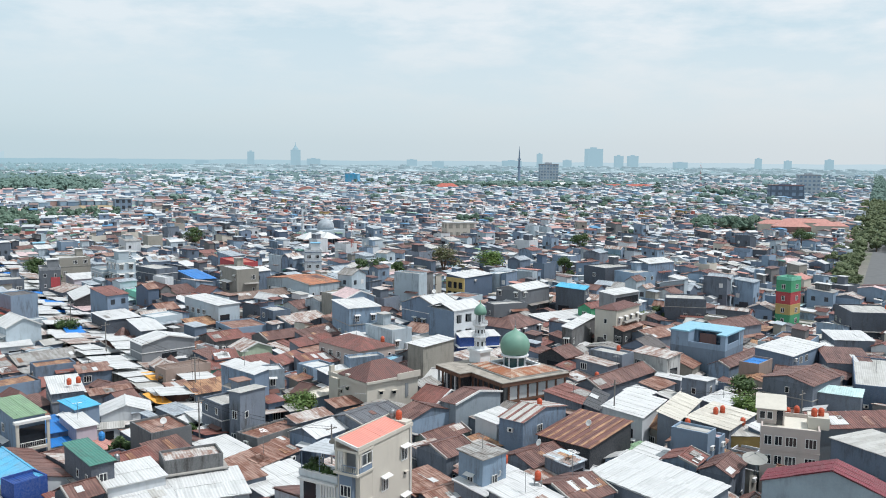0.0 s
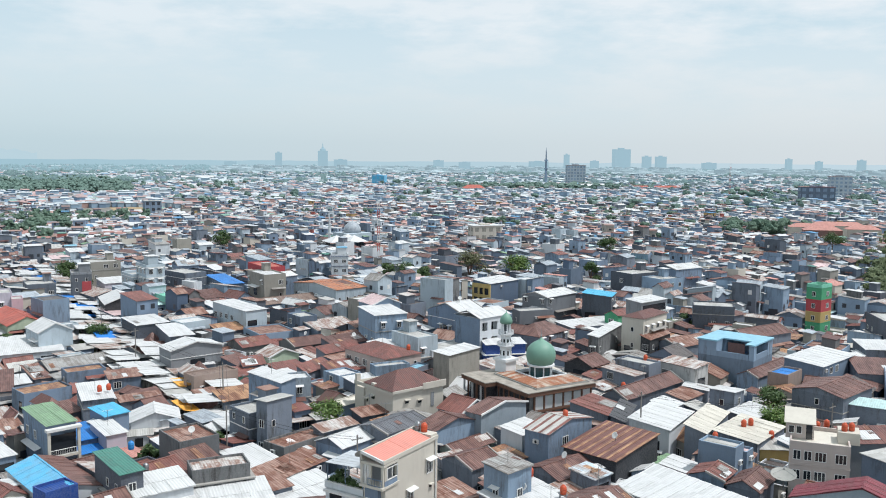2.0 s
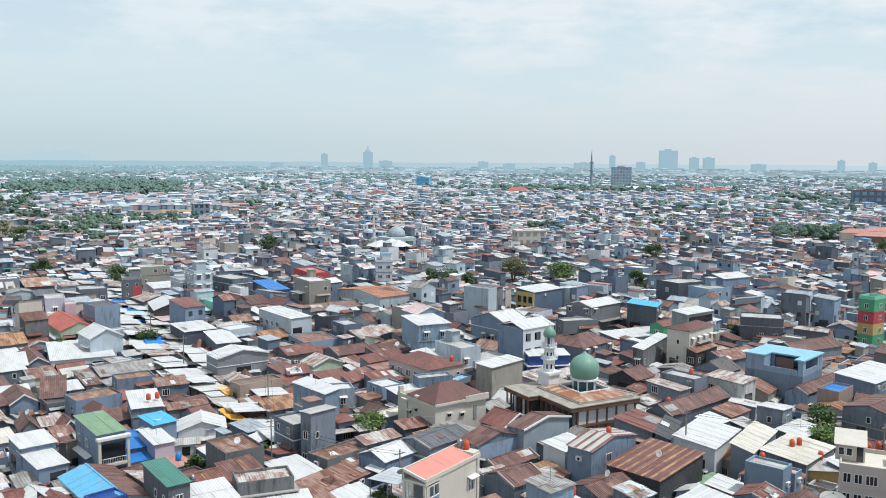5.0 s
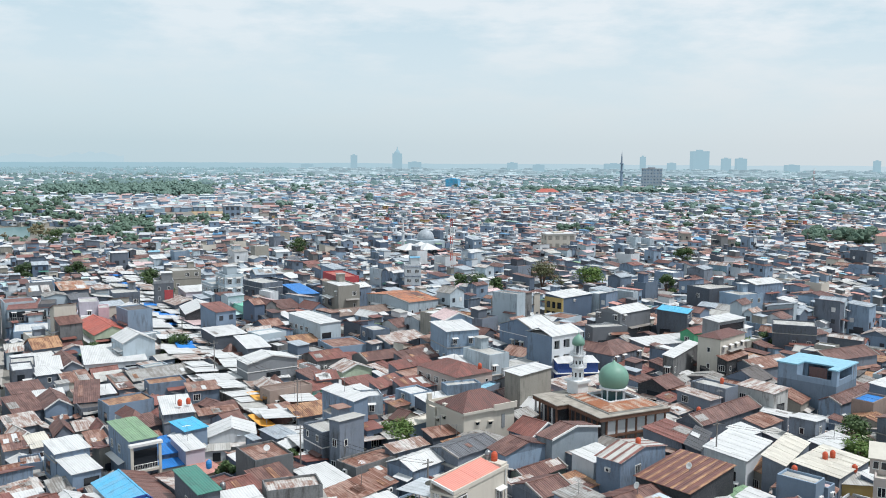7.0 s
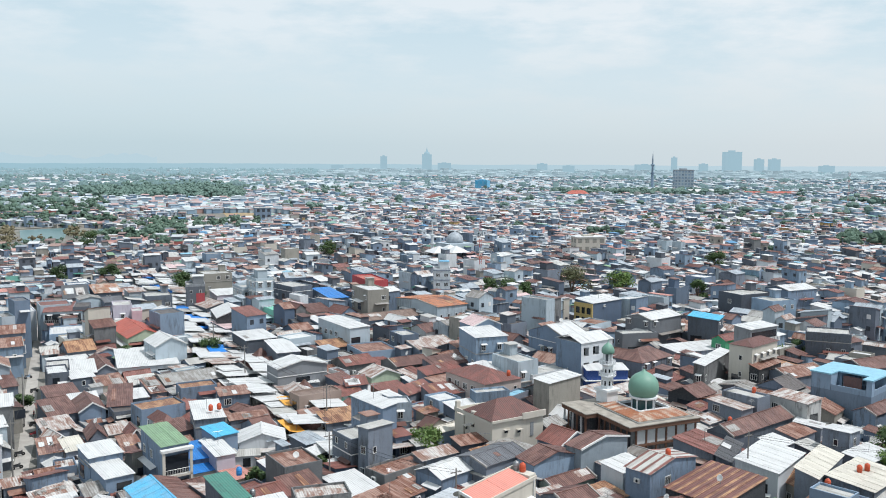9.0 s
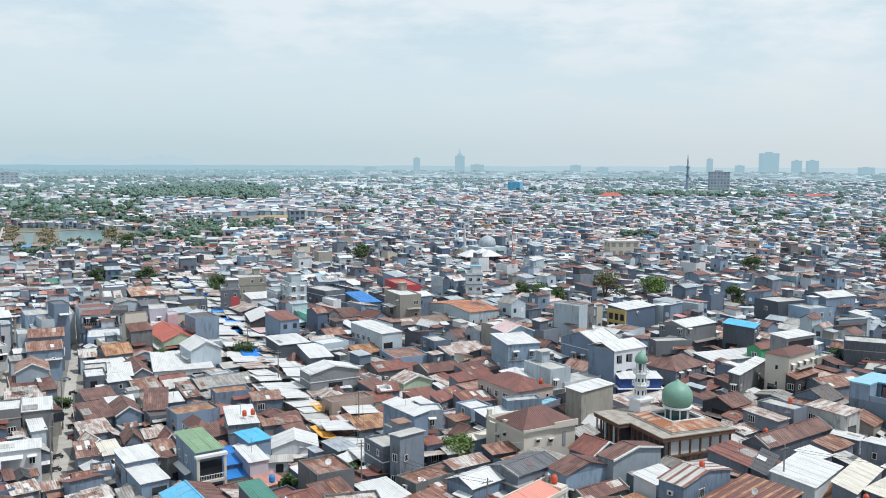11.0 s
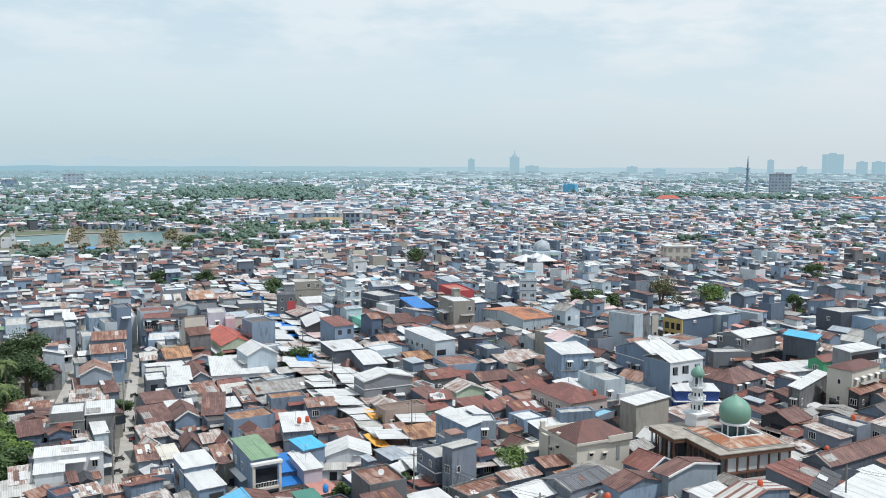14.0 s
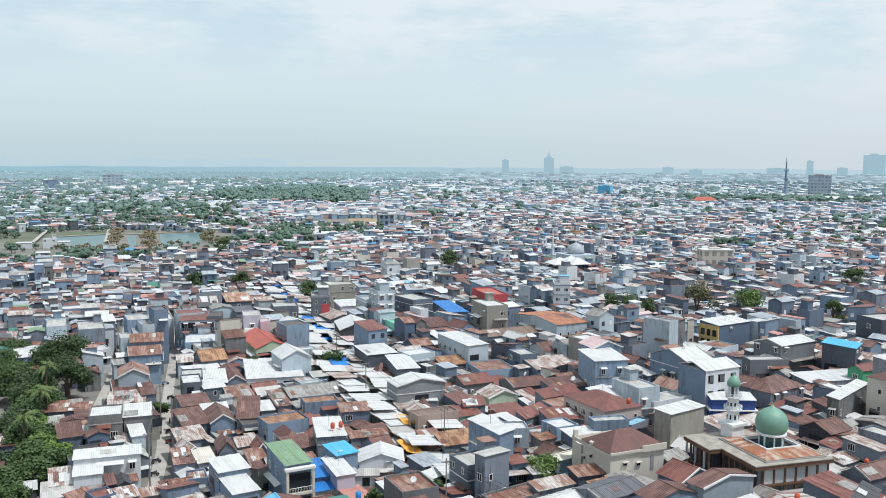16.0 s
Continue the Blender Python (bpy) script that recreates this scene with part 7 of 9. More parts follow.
def lattice_mast(x, y, z0, z1, w):
    base = thing("radio_mast", "slim red and white lattice radio mast", "mast", pose(x, y, 0))
    n = int((z1 - z0) / 1.6)
    for i in range(n):
        a = Acc()
        mat = "mast_red" if (i // 2) % 2 else "frame_white"
        za, zb = z0 + (z1 - z0) * i / n, z0 + (z1 - z0) * (i + 1) / n
        c = [Vector((math.cos(2.094 * k), math.sin(2.094 * k), 0)) * w for k in range(3)]
        for k in range(3):
            limb(a, c[k] + Vector((0, 0, za)), c[k] + Vector((0, 0, zb)), 0.06, 0.06, mat, 4)
            limb(a, c[k] + Vector((0, 0, za)), c[(k + 1) % 3] + Vector((0, 0, zb)), 0.04, 0.04, mat, 4)
        part("section", a, base)


lattice_mast(-36, 328, 0, 29, 0.5)
lattice_mast(280, 960, 0, 43, 1.0)


# ---- market awnings along the lane ----
def awning(x, y, z, rot, w, d, mat, seed):
    words = {"roof_white": "white sheet market awning on thin posts", "roof_rustwhite": "patchy rusty market awning on thin posts", "tarp_blue": "blue tarpaulin stretched over a stall",
             "tarp_orange": "orange tarpaulin stretched over a stall", "roof_pale": "pale market awning on thin posts"}
    base = thing("awning", words[mat], "awning", pose(x, y, 0, 0, 0, rot), "market awnings")
    rnd = random.Random(seed)
    a = Acc()
    if mat.startswith("tarp"):
        nu, nv, mi = 8, 4, a.mat(mat)
        for low in (0.0, 0.03):
            for i in range(nu + 1):
                for j in range(nv + 1):
                    u, v = i / nu, j / nv
                    a.v.append(((u - 0.5) * w, (v - 0.5) * d, z + 0.35 * v - 0.25 * math.sin(u * 9 + seed) * math.sin(v * 3.1) - low))
        at = lambda i, j, k: k * (nu + 1) * (nv + 1) + i * (nv + 1) + j
        for i in range(nu):
            for j in range(nv):
                a.f += [(at(i, j, 0), at(i + 1, j, 0), at(i + 1, j + 1, 0), at(i, j + 1, 0)), (at(i, j, 1), at(i, j + 1, 1), at(i + 1, j + 1, 1), at(i + 1, j, 1))]
        for i in range(nu):
            a.f += [(at(i, 0, 1), at(i + 1, 0, 1), at(i + 1, 0, 0), at(i, 0, 0)), (at(i, nv, 0), at(i + 1, nv, 0), at(i + 1, nv, 1), at(i, nv, 1))]
        for j in range(nv):
            a.f += [(at(0, j, 0), at(0, j + 1, 0), at(0, j + 1, 1), at(0, j, 1)), (at(nu, j, 1), at(nu, j + 1, 1), at(nu, j + 1, 0), at(nu, j, 0))]
        a.m = [mi] * len(a.f)
    else:
        sheets(a, (-w / 2, -d / 2, z), (w / 2, -d / 2, z), (w / 2, d / 2, z + 0.4), (-w / 2, d / 2, z + 0.4), mat, 0.9, rnd)
    part("cover", a, base)
    for u in (-1, 1):
        for v in (-1, 1) if y < 165 else (-1,):
            a = Acc()
            limb(a, (u * w * 0.44, v * d * 0.42, 0), (u * w * 0.44, v * d * 0.42, z + 0.1 + 0.2 * v), 0.05, 0.05, "steel", 5)
            part("post", a, base)


rnd = random.Random(11)
for i in range(len(MARKET) - 1):
    p, q = Vector(MARKET[i]), Vector(MARKET[i + 1])
    n = max(2, int((q - p).length / 3.6))
    dd = (q - p).normalized()
    for k in range(n):
        for side in (-1, 0, 1):
            c = p.lerp(q, (k + 0.5) / n) + Vector((-dd.y, dd.x)) * side * rnd.uniform(3.0, 3.8)
            if i in (1, 2) and side == 0 and k < 2:
                mat = "tarp_orange"
            elif i >= 4 and side == 0 and rnd.random() < 0.4:
                mat = "tarp_blue"
            elif side == 0 and rnd.random() < 0.45:
                continue
            else:
                mat = rnd.choice(["roof_white"] * 7 + ["roof_pale", "roof_rustwhite"])
            awning(c.x, c.y, rnd.uniform(3.4, 5.4) + 0.7 * abs(side), math.degrees(math.atan2(dd.y, dd.x)) + rnd.uniform(-9, 9), rnd.uniform(5.0, 7.0), rnd.uniform(4.3, 5.8), mat, i * 10 + k)
HREF.extend([(80, 203, 4.0), (86, 204, 4.0), (76, 208, 4.0), (90, 210, 4.0), (83, 196, 4.5)])

# ---- trees that stand among the houses ----
HREF.extend([(-21.5, 123, 4.5), (45, 122, 5), (45, 128, 5)])
def town_tree(k, tx, ty, th, tr, tm):
    tree(tx, ty, th, tr * 1.25, 3000 if ty < 230 else 1800, tm, 0.2 if ty < 230 else 0.34, seed=k)
    FOOT.append((tx, ty, 0, 1.6, 1.6))


town_tree(0, -22.4, 128.1, 9.2, 2.6, "leaf_bright")
town_tree(1, 46.9, 134.7, 10.8, 2.2, "leaf")
town_tree(2, 45.5, 127.1, 10, 2.9, "leaf_bright")
town_tree(3, 44.5, 198.2, 10.3, 2.2, "leaf_bright")
town_tree(4, -1.1, 289.5, 15.8, 5.5, "leaf_dry")
town_tree(5, 14.8, 292.6, 14.2, 5, "leaf_bright")
town_tree(6, -21.5, 272.8, 13.4, 4.2, "leaf")
town_tree(7, -28.2, 285.5, 11.9, 2.8, "leaf")
town_tree(8, -112.8, 244.8, 11.9, 2.8, "leaf_dark")
town_tree(9, -118.2, 200.8, 8.6, 2.5, "leaf")
town_tree(10, -83.8, 188.9, 8.7, 2.6, "leaf")
town_tree(11, -85.2, 185.6, 5.7, 1.6, "leaf")
town_tree(12, -176.3, 306.6, 10.6, 3.4, "leaf_dark")
town_tree(13, -192, 298.5, 10.4, 3.2, "leaf_dark")
town_tree(14, -252, 420, 13.2, 5, "leaf")
town_tree(15, -100.8, 182.4, 7, 1.9, "leaf")
town_tree(16, -104.8, 175, 6.5, 1.4, "leaf")
town_tree(17, -35.6, 117.1, 7.3, 1.2, "leaf")
town_tree(18, -30.7, 119.6, 7.4, 1.3, "leaf")
town_tree(19, -43, 111.7, 7.4, 1.3, "leaf")
town_tree(20, -103.9, 147.9, 4.7, 1.6, "leaf")
town_tree(21, 22.7, 158.5, 8.3, 1.2, "leaf")
town_tree(22, 49.7, 200.6, 10.9, 1.8, "leaf")
town_tree(23, 39.9, 289.6, 12.6, 2.5, "leaf")
town_tree(24, -16.4, 278.3, 12, 2.9, "leaf")
town_tree(25, 78.9, 175.1, 7.9, 1.8, "leaf")
town_tree(26, -137, 285.8, 10.8, 3.6, "leaf")
town_tree(27, 170, 413, 13.2, 5, "leaf")
town_tree(28, -117.5, 401, 12.2, 4, "leaf")
town_tree(29, 60.3, 386, 12.2, 4, "leaf")


def garden_tree(k, tx, ty, th, tr, tm):
    tree(tx, ty, th, tr, 6200, tm, 0.25, "dense dark green garden tree beside the back lane", seed=50 + k)
    FOOT.append((tx, ty, 0, tr * 1.5, tr * 1.5))


house(-116.9, 137.1, 32, 9.0, 3.6, 4.4, "shed_b", 0.7, "rust", "grey", 0.2, clutter=False)
garden_tree(0, -135, 158, 15.5, 6.8, "leaf_dark")
garden_tree(1, -131, 154, 10.5, 4.6, "leaf_dark")
garden_tree(2, -146, 166, 11, 5, "leaf_dark")
garden_tree(3, -141, 150, 9, 4.8, "leaf")
garden_tree(4, -152, 158, 10, 5, "leaf")
garden_tree(6, -113, 121, 7, 3.6, "leaf")
garden_tree(7, -105, 113, 6.5, 4.2, "leaf")
garden_tree(8, -99.5, 113.5, 6, 3.0, "leaf")
garden_tree(9, -122, 133, 8, 4.0, "leaf")
garden_tree(10, -127, 141, 8, 4.2, "leaf")
garden_tree(11, -112, 110, 7, 4.5, "leaf_dark")
garden_tree(12, -101, 104, 6, 3.4, "leaf")
garden_tree(13, -160, 170, 10, 5, "leaf")
garden_tree(14, -118, 126, 8, 4, "leaf_dark")
garden_tree(15, -134, 147, 9, 4.6, "leaf_dark")
garden_tree(16, -107, 118, 6.5, 3.6, "leaf_bright")
garden_tree(17, -147, 175, 10, 5, "leaf_dark")
garden_tree(18, -96, 100, 5.5, 3, "leaf")
garden_tree(20, -101.8, 116.4, 6, 3.4, "leaf_bright")
garden_tree(21, -99.4, 108.6, 6, 3.4, "leaf")
garden_tree(23, -129.8, 140.9, 8, 4.5, "leaf_dark")
garden_tree(24, -147, 155.6, 8.5, 4.6, "leaf")
garden_tree(25, -110.2, 123.3, 6, 3.4, "leaf")
garden_tree(26, -117.2, 128.4, 7, 3.8, "leaf_bright")
for k, (tx, ty, th) in enumerate([(-118, 131, 9.5), (-111, 119, 8.5), (-119.6, 134.5, 9), (-116, 113.5, 8), (-130, 146, 10)]):
    palm(tx, ty, th, k)

# ---- the white house with open loggias behind the minaret ----
def white_house():
    x, y, rot, w, d, h = 2.2, 173.7, 44, 8.6, 7.2, 13.4
    base = thing("white_house", "four-storey white house with dark loggia openings and a bare grey side", "house", pose(x, y, 0, 0, 0, rot), "houses of the quarter")
    X, Y = w / 2, d / 2
    a = Acc()
    a.box(-X, X, -Y + 1.0, Y, 0, h, "wall_whitewall")
    part("wall", a, base)
    a = Acc()
    xs = [-X, -X + 0.7, -X + 2.1, -X + 3.2, -X + 4.9, -X + 6.4, -X + 7.8, X]
    zs = [0, 4.6, 6.4, 7.7, 9.5, 10.8, 12.5, h]
    lattice(a, xs, zs, lambda i, j: not (i % 2 == 1 and j % 2 == 1), -Y, -Y + 0.25, "wall_whitewall")
    part("front", a, base)
    for zf in (4.5, 7.6, 10.7):
        a = Acc()
        a.box(-X, X, -Y + 0.26, -Y + 0.99, zf - 0.15, zf, "concrete")
        part("floor_slab", a, base)
    # dark panels on the back wall deepen the shade of the loggias
    for u in (-X + 1.4, -X + 4.05, -X + 7.1):
        for zf in (4.6, 7.7, 10.8):
            a = Acc()
            a.box(u - 0.6, u + 0.6, -Y + 0.93, -Y + 0.99, zf, zf + 1.9, "glass")
            part("opening", a, base)
    # thin blue-grey slab over the bare side, with its shade in the colour
    a = Acc()
    a.box(-X - 0.04, -X - 0.003, -Y, Y, 0, h, "wall_bluegrey")
    part("side_wall", a, base, "bare blue-grey side")
    a = Acc()
    sheets(a, (-X - 0.2, -Y - 0.2, h + 0.1), (X + 0.2, -Y - 0.2, h + 0.1), (X + 0.2, 0, h + 1.3), (-X - 0.2, 0, h + 1.3), "roof_white", 0.9, random.Random(8))
    sheets(a, (X + 0.2, Y + 0.2, h + 0.1), (-X - 0.2, Y + 0.2, h + 0.1), (-X - 0.2, 0, h + 1.3), (X + 0.2, 0, h + 1.3), "roof_white", 0.9, random.Random(9))
    part("roof", a, base)
    FOOT.append((x, y, rot, w, d))


white_house()

# ---- white gabled house by the lane, with its low front block, and the orange tarpaulin behind it ----
house(-48.0, 126.8, 22, 7.4, 6.4, 5.6, "gy", 1.3, "white", "whitewall", 0.7)
house(-48.6, 121.9, 22, 4.2, 2.6, 4.3, "shed_b", 0.3, "pale", "whitewall", 0.0)
awning(-45.4, 133.2, 5.2, 127, 6.2, 2.7, "tarp_orange", 77)

# ---- low houses built against the hip-roofed house ----
house(-19.0, 146.4, 44, 6.0, 4.6, 6.6, "gx", 0.8, "rustred", "grey", 0.2)

# ---- two houses before the boulevard ----
house(110.6, 239, 38, 6.2, 5.6, 9.6, "flat", 0, "white", "darkgrey", 0.2)
house(119.5, 236, 38, 5.6, 5.2, 9.2, "flat", 0, "pale", "bluewall", 0.3)

# ---- the beige block with rows of dark windows, and its stair room ----
blk = thing("beige_house", "three-storey beige house with rows of dark windows and a flat roof", "house", pose(42.6, 104.5, 0, 0, 0, -20), "houses of the quarter")
a = Acc()
a.box(-3.3, 3.3, -3.6, 3.6, 0, 10.8, "wall_beigewall")
part("wall", a, blk)
a = Acc()
lattice_flat(a, [-3.3, -3.1, 3.1, 3.3], [-3.6, -3.4, 3.4, 3.6], 10.8, 11.35, "wall_beigewall")
part("parapet", a, blk)
a = Acc()
a.box(-3.08, 3.08, -3.38, 3.38, 10.8, 10.86, "roof_beigeroof")
part("roof", a, blk)
for z in (9.1, 6.7, 4.3):
    for u, v in ((-2.5, 0), (-1.3, 0), (0.1, 1), (2.3, 1)):
        window(v, blk, Matrix.Translation((u, -3.62, z)))
    window(1, blk, Matrix.Translation((-3.32, 0.6, z)) @ Matrix.Rotation(-math.pi / 2, 4, 'Z'))
a = Acc()
a.box(-3.36, 3.36, -3.68, 3.62, 8.45, 8.58, "wall_beigewall")
part("ledge", a, blk)
a = Acc()
a.box(2.0, 4.4, -1.2, 1.6, 10.87, 12.3, "wall_cream")
part("roof_tank_room", a, blk, "cream walled tank platform")
FOOT.append((42.6, 104.5, -20, 7, 7.4))
mt = blk.matrix_world
for u, v in ((2.7, -0.4), (3.5, 0.0)):
    q = mt @ Vector((u, v, 12.3))
    tank(q.x, q.y, q.z)

room = thing("roof_room", "beige stair room with a sloping white roof on a flat roof", "roof room", pose(40.6, 105.6, 10.9, 0, 0, -20), "houses of the quarter")
a = Acc()
a.solid([(-1.6, -1.3, 0), (1.6, -1.3, 0), (1.6, 1.6, 0), (-1.6, 1.6, 0)], [(-1.6, -1.3, 2.0), (1.6, -1.3, 2.0), (1.6, 1.6, 2.9), (-1.6, 1.6, 2.9)], "wall_beigewall")
part("wall", a, room)
a = Acc()
a.slab((-1.8, -1.7, 2.0), (1.8, -1.7, 2.0), (1.8, 1.8, 3.05), (-1.8, 1.8, 3.05), 0.08, "roof_beigeroof")
part("roof", a, room)
for u in (-0.95, -0.1):
    window(3, room, Matrix.Translation((u, -1.32, 0.6)))
a = Acc()
a.box(0.7, 1.4, -1.34, -1.28, 0.05, 1.8, "glass")
part("door", a, room)


# ---- aerials, small dishes and motorbikes ----
def aerial(x, y, z, height, turn):
    base = thing("tv_aerial", "thin metal television aerial on a pole above a roof", "aerial", pose(x, y, z, 0, 0, turn), "television aerials")
    a = Acc()
    limb(a, (0, 0, -0.4), (0, 0, height), 0.035, 0.03, "steel", 5)
    part("pole", a, base)
    a = Acc()
    limb(a, (-0.7, 0, height - 0.1), (0.7, 0, height - 0.1), 0.025, 0.025, "steel", 4)
    part("boom", a, base)
    for k in range(6):
        a = Acc()
        u, ln = -0.65 + 0.26 * k, 0.55 - 0.05 * k
        limb(a, (u, -ln, height - 0.08), (u, ln, height - 0.08), 0.016, 0.016, "steel", 4)
        part("rod", a, base)


def small_dish(x, y, z, turn):
    base = thing("satellite_dish", "small white satellite dish on a short roof pole", "satellite dish", pose(x, y, z, 0, 0, turn), "small satellite dishes")
    a = Acc()
    limb(a, (0, 0, -0.4), (0, 0, 0.7), 0.04, 0.04, "steel", 5)
    part("pole", a, base)
    a = Acc()
    a.lathe([(0.04, 0.0), (0.25, 0.035), (0.42, 0.11), (0.44, 0.13), (0.42, 0.14), (0.24, 0.065), (0.03, 0.03)], 14, "frame_white")
    d = part("bowl", a, base, m=pose(0, -0.08, 0.75, 62, 0, 0), smooth=True)
    a = Acc()
    limb(a, (0, 0.3, 0.07), (0, 0.05, 0.5), 0.014, 0.014, "steel", 4)
    part("arm", a, d)


def bike(x, y, turn, paint):
    base = thing("motorbike", "small motorbike parked along the narrow alley", "motorbike", pose(x, y, 0.05, 0, 0, turn), "motorbikes in the alley")
    for u in (-0.6, 0.6):
        a = Acc()
        a.lathe([(0.2, -0.045), (0.29, -0.04), (0.29, 0.04), (0.2, 0.045)], 14, "cable")
        w = part("wheel", a, base, m=pose(u, 0, 0.29, 90, 0, 0))
        a = Acc()
        a.lathe([(0.03, -0.06), (0.19, -0.02), (0.19, 0.02), (0.03, 0.06)], 10, "steel")
        part("rim", a, w)
    a = Acc()
    a.solid([(-0.75, -0.11, 0.45), (0.3, -0.14, 0.3), (0.3, 0.14, 0.3), (-0.75, 0.11, 0.45)], [(-0.8, -0.09, 0.68), (0.45, -0.1, 0.9), (0.45, 0.1, 0.9), (-0.8, 0.09, 0.68)], paint)
    part("body", a, base)
    a = Acc()
    a.box(-0.75, 0.1, -0.13, 0.13, 0.72, 0.82, "cable")
    part("seat", a, base)
    a = Acc()
    limb(a, (0.45, -0.33, 1.02), (0.45, 0.33, 1.02), 0.02, 0.02, "steel", 5)
    limb(a, (0.6, 0, 0.3), (0.44, 0, 1.02), 0.03, 0.03, "steel", 5)
    part("handlebar", a, base)


for k, (bx, by, tn) in enumerate(((-93.6, 136.2, 60), (-97.2, 141.6, 50), (-98.9, 139.9, 62), (-89.5, 126.2, 55), (-101.2, 147.4, 120), (-111.5, 162.8, 58), (-119.9, 173.1, 60), (-86.0, 120.6, 52))):
    bike(bx, by, tn, ("wall_redwall", "wall_black", "wall_bluewall", "wall_black")[k % 4])
rnd = random.Random(404)
spots_ = [f for f in TOPS if 70 < f[1] < 230]
for f in rnd.sample(spots_, 22):
    aerial(f[0], f[1], f[2], rnd.uniform(1.6, 3.2), rnd.uniform(0, 180))
for f in rnd.sample(spots_, 9):
    small_dish(f[0] + 0.5, f[1] - 0.4, f[2], rnd.uniform(-60, 60))

# ---- the rest of the town, filled in block by block ----
GRID = 1.0
OX, OY, NX, NY = -420, 40, 760, 480
taken = np.zeros((NX, NY), bool)


def mark(x, y, rot, w, d, grow=0.3):
    r = math.hypot(w, d) / 2 + grow + 1
    i0, i1, j0, j1 = int(x - r - OX), int(x + r - OX) + 2, int(y - r - OY), int(y + r - OY) + 2
    if i1 < 0 or j1 < 0 or i0 >= NX or j0 >= NY:
        return None
    i0, j0, i1, j1 = max(i0, 0), max(j0, 0), min(i1, NX), min(j1, NY)
    gx, gy = np.meshgrid(np.arange(i0, i1) + OX + 0.5 - x, np.arange(j0, j1) + OY + 0.5 - y, indexing="ij")
    c, s = math.cos(radians(rot)), math.sin(radians(rot))
    u, v = gx * c + gy * s, -gx * s + gy * c
    return (slice(i0, i1), slice(j0, j1)), (abs(u) < w / 2 + grow) & (abs(v) < d / 2 + grow)


def take(*args):
    k = mark(*args)
    if k:
        taken[k[0]] |= k[1]


for f in FOOT:
    take(*f)
for line, width in ((ALLEY, 3.0), (BACK_LANE, 2.4), (MARKET, 10.5), (ROAD, 24.0)):
    for p, q in zip(line, line[1:]):
        p, q = Vector(p), Vector(q)
        take((p.x + q.x) / 2, (p.y + q.y) / 2, math.degrees(math.atan2(q.y - p.y, q.x - p.x)), (q - p).length + width, width)
take(-128, 140, 52, 75, 34)        # the garden with the big trees


def seen(x, y, margin=3.0):
    a = math.degrees(math.atan2(-x, y))
    return -28.5 - margin < a < 45.5 + margin


def street_turn(x, y):
    return 42 + 7 * math.sin(x * 0.011 + 1.0) + 6 * math.sin(y * 0.009 + x * 0.004)


rnd = random.Random(77)
EXTRA[0] = 1.0
ROOFS = ["white"] * 13 + ["pale"] * 4 + ["greyroof"] * 5 + ["rust"] * 18 + ["darkrust"] * 22 + ["rustwhite"] * 11 + ["rustred"] * 12 + ["darkroof"] * 3 + ["redtile"] * 3 + ["rustorange"] * 3 + ["green", "redtile", "beigeroof", "blackroof"]
WALLS = ["grey"] * 10 + ["bluegrey"] * 18 + ["darkgrey"] * 13 + ["bluewall"] * 7 + ["whiteblue"] * 6 + ["whitewall"] * 4 + ["creamgrey"] * 4 + ["weathered"] * 6 + ["cream"] * 2 + ["darkblue"] * 6
# mixes for further off, chosen paler and bluer in place of haze
ROOFS_FAR = ["white"] * 18 + ["pale"] * 6 + ["zinc"] * 22 + ["greyroof"] * 5 + ["rust"] * 8 + ["darkrust"] * 16 + ["rustwhite"] * 9 + ["rustred"] * 8 + ["darkgreyroof"] * 5 + ["redtile"] * 4 + ["pinkwhite"] * 3 + ["cyanflat"] + ["green", "teal", "paleteal", "redsoft", "redsoft"]
WALLS_FAR = [q for q in WALLS if not q.startswith("dark")] + ["darkgrey"] * 4 + ["darkblue"] * 3 + ["whiteblue"] * 8 + ["whitewall"] * 5 + ["cream"] * 3 + ["bluewall"] * 14
lots = []
cells = []
a45 = radians(43)
def local_height(x, y):
    """What the houses round about are high."""
    q = sorted((math.hypot(x - a, y - b), c) for a, b, c in HREF)[:4]
    if q[0][0] > 35:
        return 5.2 + 1.6 * noise.noise(Vector((x * 0.03, y * 0.03, 0)))
    return sum(c / (1 + d) for d, c in q) / sum(1 / (1 + d) for d, c in q)


